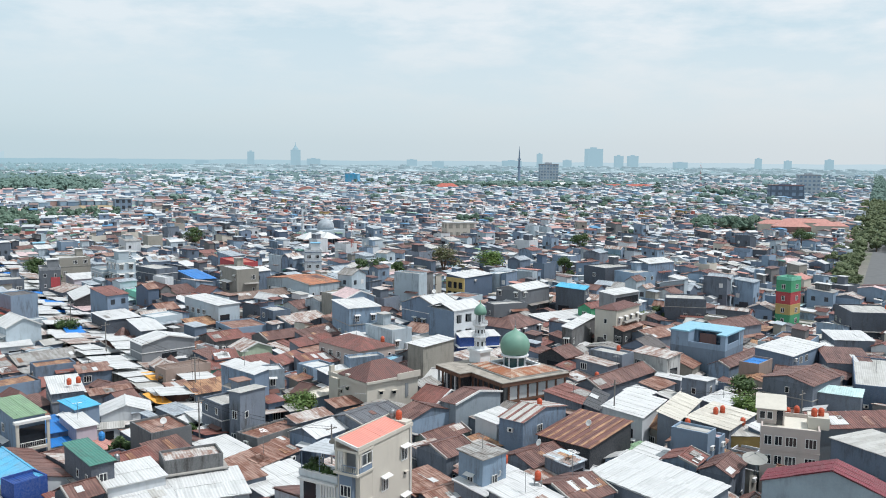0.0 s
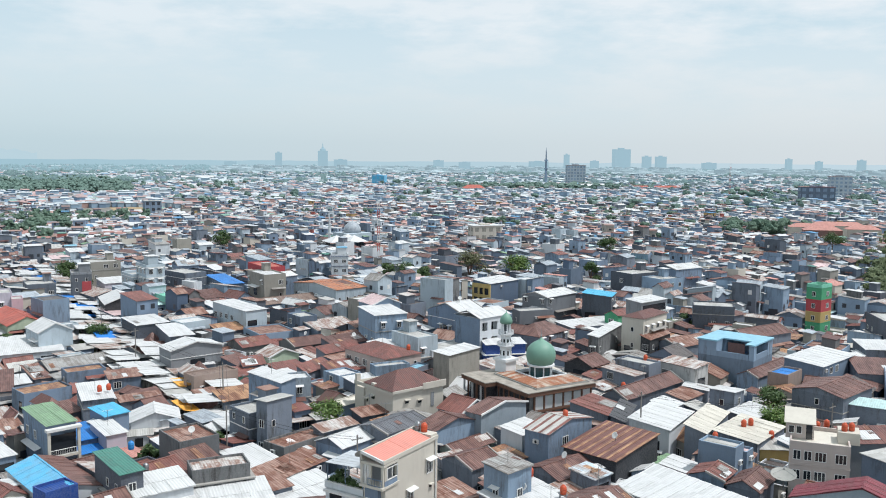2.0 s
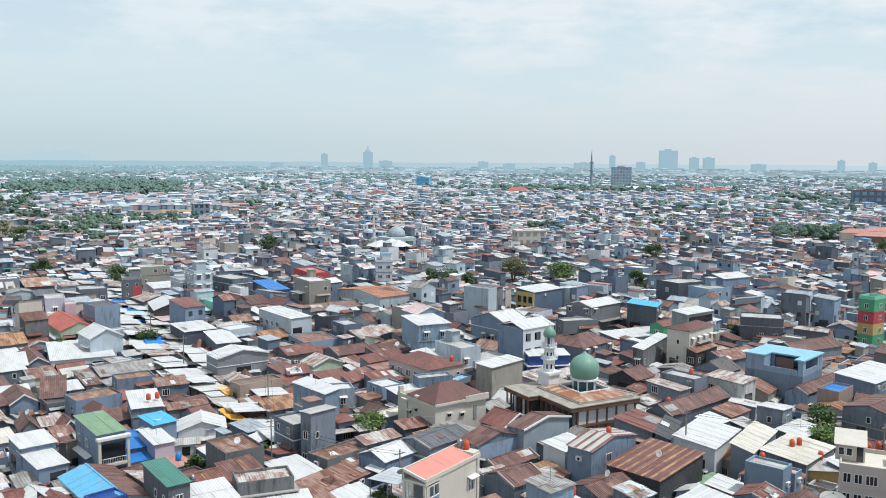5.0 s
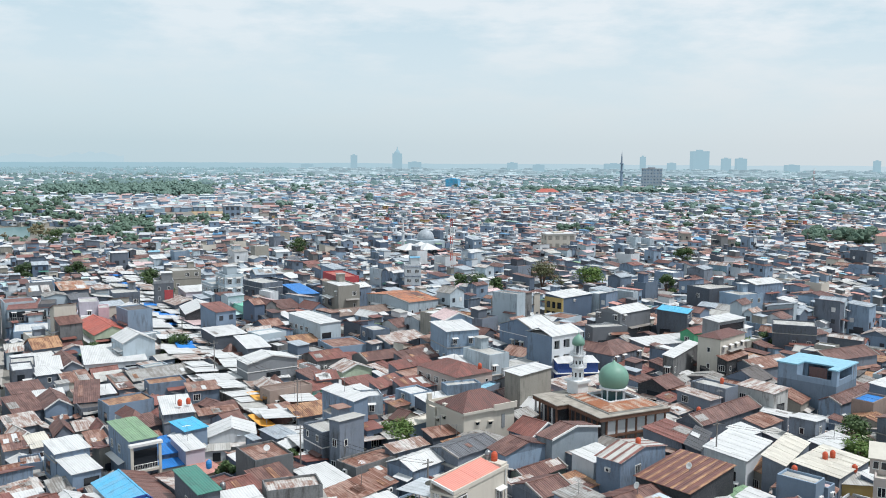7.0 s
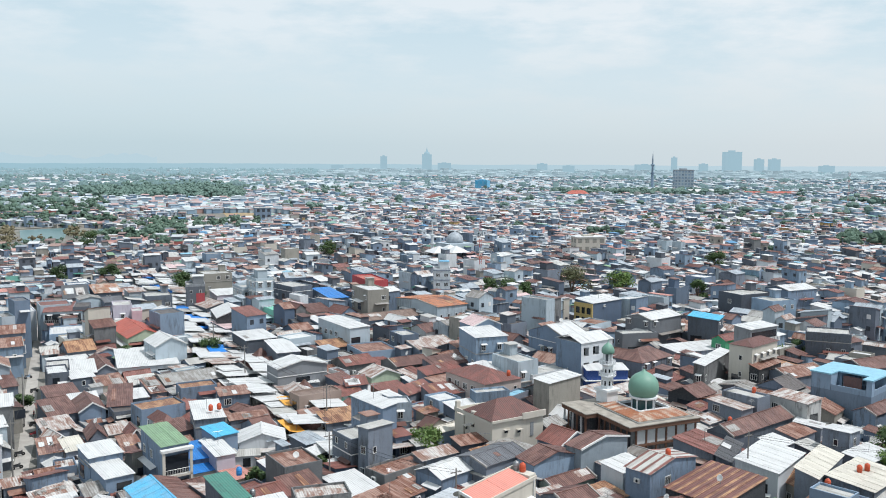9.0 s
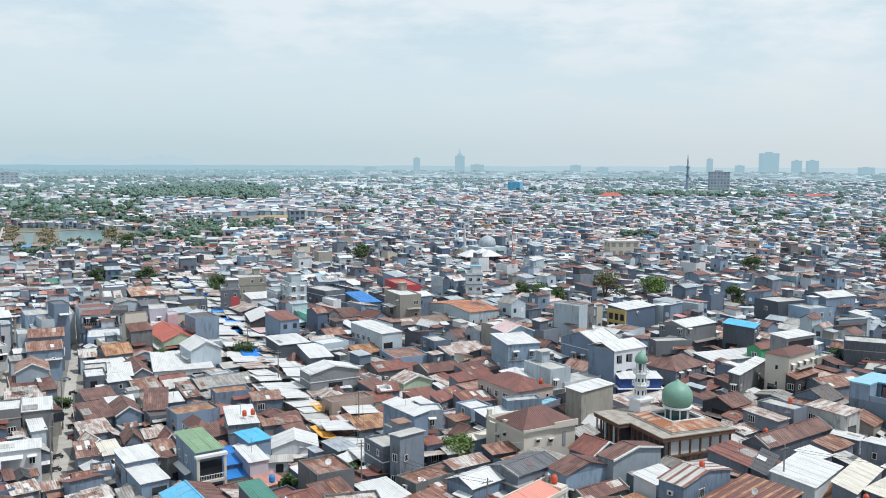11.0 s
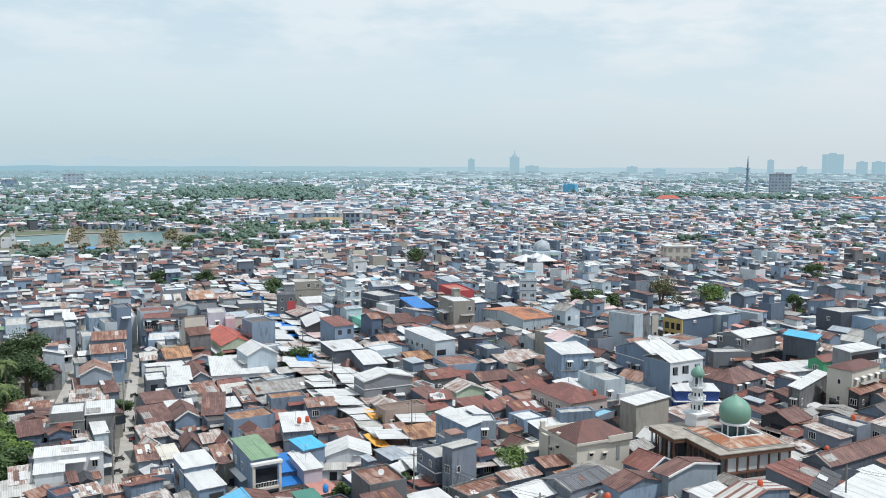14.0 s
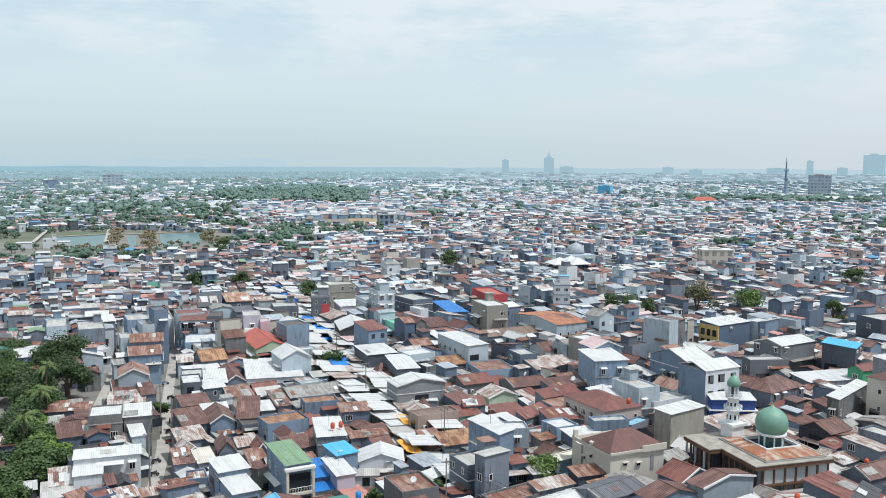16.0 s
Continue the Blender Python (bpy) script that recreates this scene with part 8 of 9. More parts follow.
HREF = list(HREF)
for size_pass, (step, smin, smax) in enumerate(((5.2, 4.2, 6.6), (4.0, 3.2, 4.8), (2.9, 2.3, 3.4), (2.0, 1.8, 2.6))):
    for i in range(-280, 330):
        for j in range(-280, 330):
            u, v = i * step, j * step
            x, y = u * math.cos(a45) - v * math.sin(a45), u * math.sin(a45) + v * math.cos(a45)
            if not (70 < y < 480 and -400 < x < 330 and seen(x, y)) or math.hypot(x, y) > 470:
                continue
            if math.hypot(x, y) < 80 or (x > 27 and y < 91) or (size_pass == 3 and math.hypot(x, y) > 200):
                continue
            x, y = x + rnd.uniform(-1, 1), y + rnd.uniform(-1, 1)
            w, d = rnd.uniform(smin, smax), rnd.uniform(smin, smax) * 1.15
            rot = street_turn(x, y) + rnd.uniform(-4, 4)
            k = mark(x, y, rot, w, d, 0.0)
            if not k or k[1].sum() == 0 or (taken[k[0]] & k[1]).sum() > (0.16, 0.2, 0.25, 0.25)[size_pass] * k[1].sum():
                continue
            taken[k[0]] |= k[1]
            far_off = math.hypot(x, y)
            lh = min(9.0, local_height(x, y)) if far_off < 260 else 4.7 + 1.3 * noise.noise(Vector((x * 0.02, y * 0.02, 0)))
            h = lh * (rnd.uniform(0.6, 0.92) if far_off < 200 else rnd.uniform(0.8, 1.08), rnd.uniform(0.65, 0.95), rnd.uniform(0.55, 0.85), rnd.uniform(0.45, 0.75))[size_pass]
            if size_pass == 0 and rnd.random() < (0.0 if far_off < 200 else 0.17 if far_off < 340 else 0.09):
                h += 2.9 if rnd.random() < 0.7 else 5.2
            h = max(2.7, h)
            for cx, cy, reach, most in ((82, 206, 8, 3.3), (80.5, 198.5, 7, 4.2), (-42, 271, 13, 4.4)):      # low yards before the tall houses
                if math.hypot(x - cx, y - cy) < reach:
                    h = min(h, most)
            kind = rnd.choices(("shed_b", "shed_f", "shed_l", "gx", "gy", "flat", "hip"), (26, 6, 12, 26, 14, (9 if far_off < 180 else 24) if size_pass < 2 else 2, 3))[0]
            rise = {"s": rnd.uniform(0.14, 0.3) * d, "g": rnd.uniform(0.18, 0.34) * min(w, d), "f": 0, "h": rnd.uniform(1.0, 1.8)}[kind[0]]
            if far_off > 240:
                rise *= 0.62
            roof = rnd.choice(ROOFS if far_off < 225 else ROOFS_FAR)
            if size_pass > 1:
                roof = rnd.choice(["white", "white", "rust", "darkrust", "darkrust", "rustwhite", "greyroof", "rustred"])
            if kind == "flat":
                roof = rnd.choice(["pale", "pale", "white", "greyroof", "rust", "darkroof"])
            lots.append((math.hypot(x, y), x, y, rot, w + 0.5, d + 0.5, h, kind, rise, roof, rnd.choice(WALLS if far_off < 215 else WALLS_FAR)))
lots.sort()
split = []
for n_, lot in enumerate(lots):
    dist, x, y, rot, w, d, h, kind, rise, roof, wall = lot
    pick = random.Random(n_ + 9000)
    if n_ < 150 or min(w, d) < 3.6 or pick.random() < 0.45:
        split.append(lot)
        continue
    c, s_ = math.cos(radians(rot)), math.sin(radians(rot))
    cut = pick.uniform(0.38, 0.62)
    along = pick.random() < 0.6
    for k, share in ((-1, cut), (1, 1 - cut)):
        off = k * (1 - share) * (w if along else d) / 2
        ox, oy = (c * off, s_ * off) if along else (-s_ * off, c * off)
        w2, d2 = (w * share, d) if along else (w, d * share)
        h2 = max(2.6, h * pick.uniform(0.78, 1.08))
        kd = kind if k < 0 else pick.choice(("shed_b", "shed_l", "shed_f", "flat", "gx", "gy"))
        rs = 0 if kd == "flat" else rise * min(1.0, 1.5 * share)
        split.append((dist, x + ox, y + oy, rot, w2, d2, h2, kd, rs, roof if k < 0 else pick.choice(ROOFS if dist < 225 else ROOFS_FAR), wall if k < 0 else pick.choice(WALLS if dist < 215 else WALLS_FAR)))
lots = split
town_w, town_r = Acc(), Acc()
for n_, (dist, x, y, rot, w, d, h, kind, rise, roof, wall) in enumerate(lots):
    if n_ < 150:
        house(x, y, rot, w, d, h, kind, rise, roof, wall, 0.3)
        continue
    sub = random.Random(n_)
    W, R = house_shape(w, d, h, kind, rise, roof, wall, sub, 1.1 if dist < 260 else 2.4)
    if h > 5.5:
        for mid, ang, ln in faces_seen(w - 0.44, d - 0.44, radians(rot), x, y):
            for fl in range(1, max(2, round(h / 3.2))):
                for i in range(max(1, int(ln / 2.6))):
                    if sub.random() < 0.55:
                        s = (i + 0.5) / max(1, int(ln / 2.6)) * ln - ln / 2
                        t = Matrix.Translation((mid.x, mid.y, fl * 3.0 + 0.7)) @ Matrix.Rotation(ang, 4, 'Z')
                        b_ = Acc()
                        b_.box(s - 0.5, s + 0.5, -0.05, 0.05, 0, 1.15, "town_glass" if sub.random() < 0.8 else "frame_white")
                        W.add(b_, t)
    sides = faces_seen(w - 0.44, d - 0.44, radians(rot), x, y)
    for mid, ang, ln in sides:          # lean-to roofs, and dark slabs for the shade in doorways
        t = Matrix.Translation((mid.x, mid.y, 0)) @ Matrix.Rotation(ang, 4, 'Z')
        if sub.random() < 0.6:
            s0 = sub.uniform(-ln / 2, 0)
            s1, z, dep = min(ln / 2, s0 + sub.uniform(0.35, 0.9) * ln), sub.uniform(0.45, 0.82) * h, sub.uniform(0.8, 1.7)
            b_ = Acc()
            b_.slab((s0, -dep, z), (s1, -dep, z), (s1, 0.05, z + 0.35), (s0, 0.05, z + 0.35), 0.06, "roof_" + sub.choice(ROOFS_FAR))
            R.add(b_, t)
        if sub.random() < 0.65:
            b_ = Acc()
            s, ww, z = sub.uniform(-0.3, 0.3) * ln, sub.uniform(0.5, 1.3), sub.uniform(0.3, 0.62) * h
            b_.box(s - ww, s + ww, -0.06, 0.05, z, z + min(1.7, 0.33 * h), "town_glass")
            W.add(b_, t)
    if kind in ("flat", "shed_b", "shed_l", "shed_f") and min(w, d) > 3.4 and sub.random() < 0.34:
        u0, v0, a0, b0 = sub.uniform(-0.35, 0.0) * w, sub.uniform(-0.35, 0.0) * d, sub.uniform(0.3, 0.55) * w, sub.uniform(0.3, 0.55) * d
        z = h + sub.uniform(1.4, 2.4)
        W.box(u0, min(w / 2 - 0.3, u0 + a0), v0, min(d / 2 - 0.3, v0 + b0), h - 0.5, z, "wall_" + sub.choice(WALLS))
        R.slab((u0 - 0.25, v0 - 0.25, z), (u0 + a0 + 0.2, v0 - 0.25, z), (u0 + a0 + 0.2, v0 + b0 + 0.2, z + 0.3), (u0 - 0.25, v0 + b0 + 0.2, z + 0.3), 0.08, "roof_" + sub.choice(ROOFS_FAR))
    P = pose(x, y, 0, 0, 0, rot)
    town_w.add(W, P)
    town_r.add(R, P)
hs = thing("town_houses", "crowded low houses with zinc, rusty and pale roofs", "houses", Matrix.Identity(4), kind="stuff")
part("walls", town_w, hs)
part("roofs", town_r, hs)

# ---- districts further out ----
def blocked(x, y):
    for cx, cy, r in ((198, 502, 30), (-415, 500, 82), (-350, 520, 58), (-298, 722, 62), (-372, 432, 40), (-410, 430, 40), (-335, 455, 36), (-440, 455, 40), (-320, 490, 36)):
        if math.hypot(x - cx, y - cy) < r:
            return True
    if 500 < math.hypot(x, y) < 590 and x < -0.6 * y:
        return True
    for p, q in zip(ROAD, ROAD[1:]):
        p, q = Vector(p), Vector(q)
        t = max(0, min(1, (Vector((x, y)) - p).dot(q - p) / (q - p).length_squared))
        if (Vector((x, y)) - p.lerp(q, t)).length < 16:
            return True
    return False


def green_share(x, y):
    """How wooded a place is: gardens and groves to the left beyond the ponds, and here and there."""
    v = noise.noise(Vector((x * 0.004, y * 0.0028, 3.0)))
    w = noise.noise(Vector((x * 0.011, y * 0.008, 9.0)))
    r, az = math.hypot(x, y), math.degrees(math.atan2(-x, y))
    left = max(0.0, min(1.0, (az - 22) / 9)) if 480 < r < 690 else max(0.0, min(0.8, (az - 30) / 6)) if 690 <= r < 1150 else (0.3 if az > 24 else 0.0)
    band = 1.3 if r > 2600 and az > 17 else 0.2 if 1450 < r < 1700 else 0.1 if r > 2200 else 0.0
    wood = 2.0 if (1010 < y < 1560 and -0.61 < x / y < -0.4) else 2.0 if (1275 < y < 1400 and -30 < x < 230) else 0.0
    return max(0.0, 0.03 + 0.42 * v) + max(0, left * (0.6 + 1.3 * w)) + wood + band


def district(r0, r1, cell, hmin, hmax, roofs, walls, windows, name, label, seed, keep=0.9):
    rnd = random.Random(seed)
    A = Acc()
    trees = []
    r = r0
    while r < r1:
        n = int(radians(81) * r / cell)
        for i in range(n):
            a = radians(-32 + 81 * (i + rnd.uniform(-0.25, 0.25)) / n)
            rr = r + rnd.uniform(-0.3, 0.3) * cell
            x, y = -math.sin(a) * rr, math.cos(a) * rr
            if blocked(x, y):
                continue
            gsh = green_share(x, y)
            if rnd.random() < gsh * 0.6:
                if rnd.random() < 0.4:
                    trees.append((x, y, rnd.uniform(0.6, 1.2) * min(cell, 14)))
                continue
            if rnd.random() > keep:
                continue
            zone = noise.cell(Vector((x / 170, y / 170, 1.0)))
            rot = radians(43 + 25 * zone + rnd.uniform(-5, 5))
            w, d = cell * rnd.uniform(0.85, 1.55), cell * rnd.uniform(0.7, 1.1)
            if rnd.random() < 0.5:
                w, d = d, w
            h = rnd.uniform(hmin, hmax) + 0.5 * noise.noise(Vector((x * 0.02, y * 0.02, 5.0)))
            if rnd.random() < 0.08:
                h *= rnd.uniform(1.5, 2.1)
            c, s = math.cos(rot), math.sin(rot)
            T = lambda u, v, z: (x + c * u - s * v, y + s * u + c * v, z)
            X, Y, rise = w / 2 + 0.35, d / 2 + 0.35, rnd.uniform(0.07, 0.2) * min(w, d, 14)
            A.solid([T(-w / 2, -d / 2, 0), T(w / 2, -d / 2, 0), T(w / 2, d / 2, 0), T(-w / 2, d / 2, 0)], [T(-w / 2, -d / 2, h), T(w / 2, -d / 2, h), T(w / 2, d / 2, h), T(-w / 2, d / 2, h)], walls, cap=False)
            k = rnd.random()
            if k < 0.5:
                A.slab(T(-X, -Y, h + 0.1), T(X, -Y, h + 0.1), T(X, Y, h + 0.1 + rise), T(-X, Y, h + 0.1 + rise), 0.15, roofs)
            elif k < 0.85:
                b = len(A.v)
                A.v += [T(-X, -Y, h), T(X, -Y, h), T(X, Y, h), T(-X, Y, h), T(-X, 0, h + rise), T(X, 0, h + rise)]
                mi = A.mat(roofs)
                A.f += [(b, b + 1, b + 5, b + 4), (b + 2, b + 3, b + 4, b + 5), (b + 1, b + 2, b + 5), (b + 3, b, b + 4)]
                A.m += [mi] * 4
            else:
                A.turned(x, y, rot, w * 1.02, d * 1.02, h - 0.3, h + 0.25, roofs)
            if cell < 6:
                if rnd.random() < 0.5:
                    q = T(rnd.uniform(-0.25, 0.25) * w, -d / 2 - 0.5, 0)
                    z = h * rnd.uniform(0.6, 0.88)
                    A.turned(q[0], q[1], rot, w * rnd.uniform(0.35, 0.8), 1.9, z, z + 0.12, roofs)
                if rnd.random() < 0.35:
                    q = T(-w / 2 - 0.5, rnd.uniform(-0.25, 0.25) * d, 0)
                    z = h * rnd.uniform(0.6, 0.88)
                    A.turned(q[0], q[1], rot, 1.9, d * rnd.uniform(0.35, 0.8), z, z + 0.12, roofs)
                if rnd.random() < 0.12:
                    q = T(rnd.uniform(-0.2, 0.2) * w, rnd.uniform(-0.2, 0.2) * d, 0)
                    ww, dd, z = w * rnd.uniform(0.3, 0.5), d * rnd.uniform(0.3, 0.5), h + rise + rnd.uniform(0.8, 1.8)
                    A.turned(q[0], q[1], rot, ww, dd, h, z, walls)
                    A.turned(q[0], q[1], rot, ww + 0.5, dd + 0.5, z, z + 0.15, roofs)
                # a dark strip on the wall in place of a shaded opening
                if rnd.random() < 0.35:
                    q = T(rnd.uniform(-0.2, 0.2) * w, -d / 2, 0)
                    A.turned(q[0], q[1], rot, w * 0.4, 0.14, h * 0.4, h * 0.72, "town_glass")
            if windows and h > 5 and rnd.random() < 0.7:
                for sgn in (-1, 1):
                    for fl in range(1, int(h / 3.1) + 1):
                        if fl * 3.1 + 0.4 > h:
                            continue
                        for i2 in range(max(1, int(w / 3))):
                            u = -w / 2 + w * (i2 + 0.5) / max(1, int(w / 3))
                            q = T(u, -d / 2 - 0.02, 0)
                            if sgn < 0:
                                A.turned(q[0], q[1], rot, 1.1, 0.1, fl * 3.1 - 0.9, fl * 3.1 + 0.3, "town_glass")
                            else:
                                q = T(-w / 2 - 0.02, -d / 2 + d * (i2 + 0.5) / max(1, int(w / 3)), 0)
                                A.turned(q[0], q[1], rot, 0.1, 1.1, fl * 3.1 - 0.9, fl * 3.1 + 0.3, "town_glass")
        r += cell * 0.98
    tagged(new(name, A.mesh(name)), label, "houses", kind="stuff")
    return trees


ICO_V = [Vector(p).normalized() for p in itertools.chain.from_iterable(((0, a, b * 1.618), (a, b * 1.618, 0), (b * 1.618, 0, a)) for a in (-1, 1) for b in (-1, 1))]
ICO_F = [f for f in itertools.combinations(range(12), 3) if all((ICO_V[a] - ICO_V[b]).length < 1.1 for a, b in itertools.combinations(f, 2))]


def clump(acc, x, y, z, r, mat, rnd, fine):
    """One knotty clump of foliage; its faces share corners, so that it is a body of its own."""
    k, mi = len(acc.v), acc.mat(mat)
    pts, faces, mid = list(ICO_V), [], {}
    for a, b, c in ICO_F:
        if (pts[b] - pts[a]).cross(pts[c] - pts[a]).dot(pts[a]) < 0:
            b, c = c, b
        if not fine:
            faces.append((a, b, c))
            continue
        e = []
        for u, v in ((a, b), (b, c), (c, a)):
            q = (min(u, v), max(u, v))
            if q not in mid:
                mid[q] = len(pts)
                pts.append((pts[u] + pts[v]).normalized())
            e.append(mid[q])
        faces += [(a, e[0], e[2]), (e[0], b, e[1]), (e[2], e[1], c), tuple(e)]
    for v in pts:
        g = r * rnd.uniform(0.6, 1.3)
        acc.v.append((x + v.x * g, y + v.y * g, z + v.z * g * 0.8))
    acc.f += [tuple(k + i for i in f) for f in faces]
    acc.m += [mi] * len(faces)


def grove(name, spots, mat, clumps, fine, leaves, label, seed, leaf="leaf_mid"):
    rnd = random.Random(seed)
    A = Acc()
    for x, y, r in spots:
        hgt = r * rnd.uniform(1.35, 2.0)
        limb(A, (x, y, 0), (x, y, hgt * 0.6), 0.05 * r + 0.1, 0.1, "bark", 5)
        cs = []
        for _ in range(clumps):
            a, q = rnd.uniform(0, 6.283), math.sqrt(rnd.random()) * 0.62 * r
            cs.append((x + math.cos(a) * q, y + math.sin(a) * q, hgt * rnd.uniform(0.3, 0.62) + (0.62 * r - q) * 0.5, r * rnd.uniform(0.2, 0.4) * (1.5 if clumps < 6 else 1.0)))
            clump(A, *cs[-1], mat, rnd, fine)
        leaf_cloud(A, [(a, b, c, d * 1.12) for a, b, c, d in cs], leaves, 0.3 + 0.035 * r, rnd, leaf)
    tagged(new(name, A.mesh(name)), label, "trees", kind="stuff")


t1 = district(462, 820, 5.0, 3.1, 4.0, "town_roof", "town_wall", True, "middle_town", "packed low houses with mixed pale and rusty roofs", 5, 0.95)
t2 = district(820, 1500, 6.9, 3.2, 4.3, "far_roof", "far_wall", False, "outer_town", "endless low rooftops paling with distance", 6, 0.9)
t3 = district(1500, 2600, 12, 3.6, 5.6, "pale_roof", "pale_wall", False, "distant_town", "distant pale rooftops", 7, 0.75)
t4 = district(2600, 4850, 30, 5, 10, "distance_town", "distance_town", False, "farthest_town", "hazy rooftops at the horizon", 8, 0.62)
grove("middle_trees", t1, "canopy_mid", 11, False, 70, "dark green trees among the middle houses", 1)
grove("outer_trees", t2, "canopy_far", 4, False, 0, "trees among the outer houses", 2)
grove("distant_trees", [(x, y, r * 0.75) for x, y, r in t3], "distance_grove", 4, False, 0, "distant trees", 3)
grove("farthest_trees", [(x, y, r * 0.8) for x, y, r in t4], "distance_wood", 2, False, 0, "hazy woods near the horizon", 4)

# wood to the left, gardens by the ponds, trees along the boulevard, the grove by the red roofs
rnd = random.Random(21)
spots = []
for _ in range(330):
    y = rnd.uniform(1010, 1330)
    spots.append((y * rnd.uniform(-0.61, -0.4), y, rnd.uniform(6, 10)))
for _ in range(90):
    y = rnd.uniform(1330, 1560)
    spots.append((y * rnd.uniform(-0.55, -0.4), y, rnd.uniform(7, 11)))
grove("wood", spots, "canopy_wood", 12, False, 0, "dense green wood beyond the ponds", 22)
PONDS = ((-400, 492, 40), (-365, 495, 26), (-350, 520, 34), (-318, 552, 24), (-300, 745, 52))
spots = []
for _ in range(330):
    a, r = rnd.uniform(0, 6.28), rnd.uniform(0.75, 1.4)
    spots.append((-385 + math.cos(a) * 105 * r, 515 + math.sin(a) * 80 * r, rnd.uniform(1.8, 3.6) if r < 1.05 else rnd.uniform(3.0, 6.5)))
for _ in range(60):
    y = rnd.uniform(565, 640)
    spots.append((y * rnd.uniform(-0.55, -0.38), y, rnd.uniform(3.2, 6.0)))
for _ in range(120):
    y = rnd.uniform(600, 900)
    spots.append((y * rnd.uniform(-0.78, -0.58), y, rnd.uniform(4.0, 8.5)))
spots = [(x, y, r * (0.55 if y < 485 and x > -470 else 1.0)) for x, y, r in spots]
spots = [s for s in spots if not any(math.hypot(s[0] - cx, s[1] - cy) < r for cx, cy, r in PONDS)]
grove("pond_trees", spots, "canopy_mid", 10, False, 70, "bushes and trees round the ponds", 23)
spots = []
for (x0, y0), (x1, y1), n_r in (((-440, 575), (-348, 452), 46), ((-401, 560), (-322, 450), 46), ((-359, 575), (-312, 500), 24), ((-380, 436), (-310, 436), 30), ((-330, 460), (-300, 520), 14)):
    for _ in range(n_r):
        t = rnd.random()
        spots.append((x0 + (x1 - x0) * t + rnd.uniform(-4, 4), y0 + (y1 - y0) * t + rnd.uniform(-4, 4), rnd.uniform(1.4, 3.2)))
grove("reed_bushes", spots, "reed_brown", 6, False, 12, "dry brown reeds and bushes between the ponds", 28, "leaf_dry")
spots = []
for p, q in zip(ROAD[1:], ROAD[2:]):
    p, q = Vector(p), Vector(q)
    n = int((q - p).length / 6.5)
    for i in range(n):
        c = p.lerp(q, i / n)
        d = (q - p).normalized()
        for s in (-1, 1):
            if c.y < (240 if s > 0 else 300):
                continue
            o = Vector((-d.y, d.x)) * s * (11.5 if s > 0 and c.y < 460 else 8.5)
            spots.append((c.x + o.x + rnd.uniform(-1, 1), c.y + o.y, rnd.uniform(3.6, 5.2)))
            if s > 0 and 300 < c.y < 520 and i % 2:
                spots.append((c.x + o.x * 1.6, c.y + o.y * 1.6, rnd.uniform(3.2, 4.6)))
            if c.y > 420:
                spots.append((c.x + o.x * 0.35, c.y + o.y * 0.35, rnd.uniform(3.2, 5.2)))
            if s > 0 and 460 < c.y < 900:
                spots.append((c.x + o.x * 1.9, c.y + o.y * 1.9, rnd.uniform(3.2, 5.2)))
spots += [(x, y, rnd.uniform(2.6, 3.4)) for x, y in ((111.7, 252.3), (117.4, 259.1), (122.2, 273.3), (124.8, 271.0), (131.6, 289.3), (133.8, 286.7), (141.0, 304.3), (146.4, 307.6), (152.7, 324.2))]
near_sp = [s for s in spots if s[1] < 900]
grove("boulevard_trees", [s for s in near_sp if s[1] < 420], "canopy_olive", 16, False, 700, "row of dense street trees along the boulevard", 24, "leaf_boulevard")
grove("boulevard_trees_middle", [s for s in near_sp if s[1] >= 420], "canopy_olive", 9, False, 50, "street trees further along the boulevard", 27)
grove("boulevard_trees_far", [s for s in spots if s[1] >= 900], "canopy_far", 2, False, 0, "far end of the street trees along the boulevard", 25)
spots = [(rnd.uniform(150, 182), rnd.uniform(512, 560), rnd.uniform(6.0, 8.5)) for _ in range(16)] + [(rnd.uniform(180, 240), rnd.uniform(545, 575), rnd.uniform(4.5, 6.5)) for _ in range(12)]
belt = [(rnd.uniform(-30, 230), rnd.uniform(1275, 1400), rnd.uniform(6, 9)) for _ in range(95)] + [(rnd.uniform(-130, 340), rnd.uniform(1260, 1420), rnd.uniform(5, 8)) for _ in range(60)]
belt += [(rnd.uniform(150, 178), rnd.uniform(700, 730), rnd.uniform(5, 7.5)) for _ in range(9)] + [(rnd.uniform(-290, -240), rnd.uniform(800, 840), rnd.uniform(4.5, 7)) for _ in range(12)]
grove("belt_trees", belt, "canopy_wood", 10, False, 0, "belt of full trees among the outer houses", 31)
grove("park_trees", spots, "canopy_mid", 22, False, 400, "dense park trees behind the red roofs", 26)


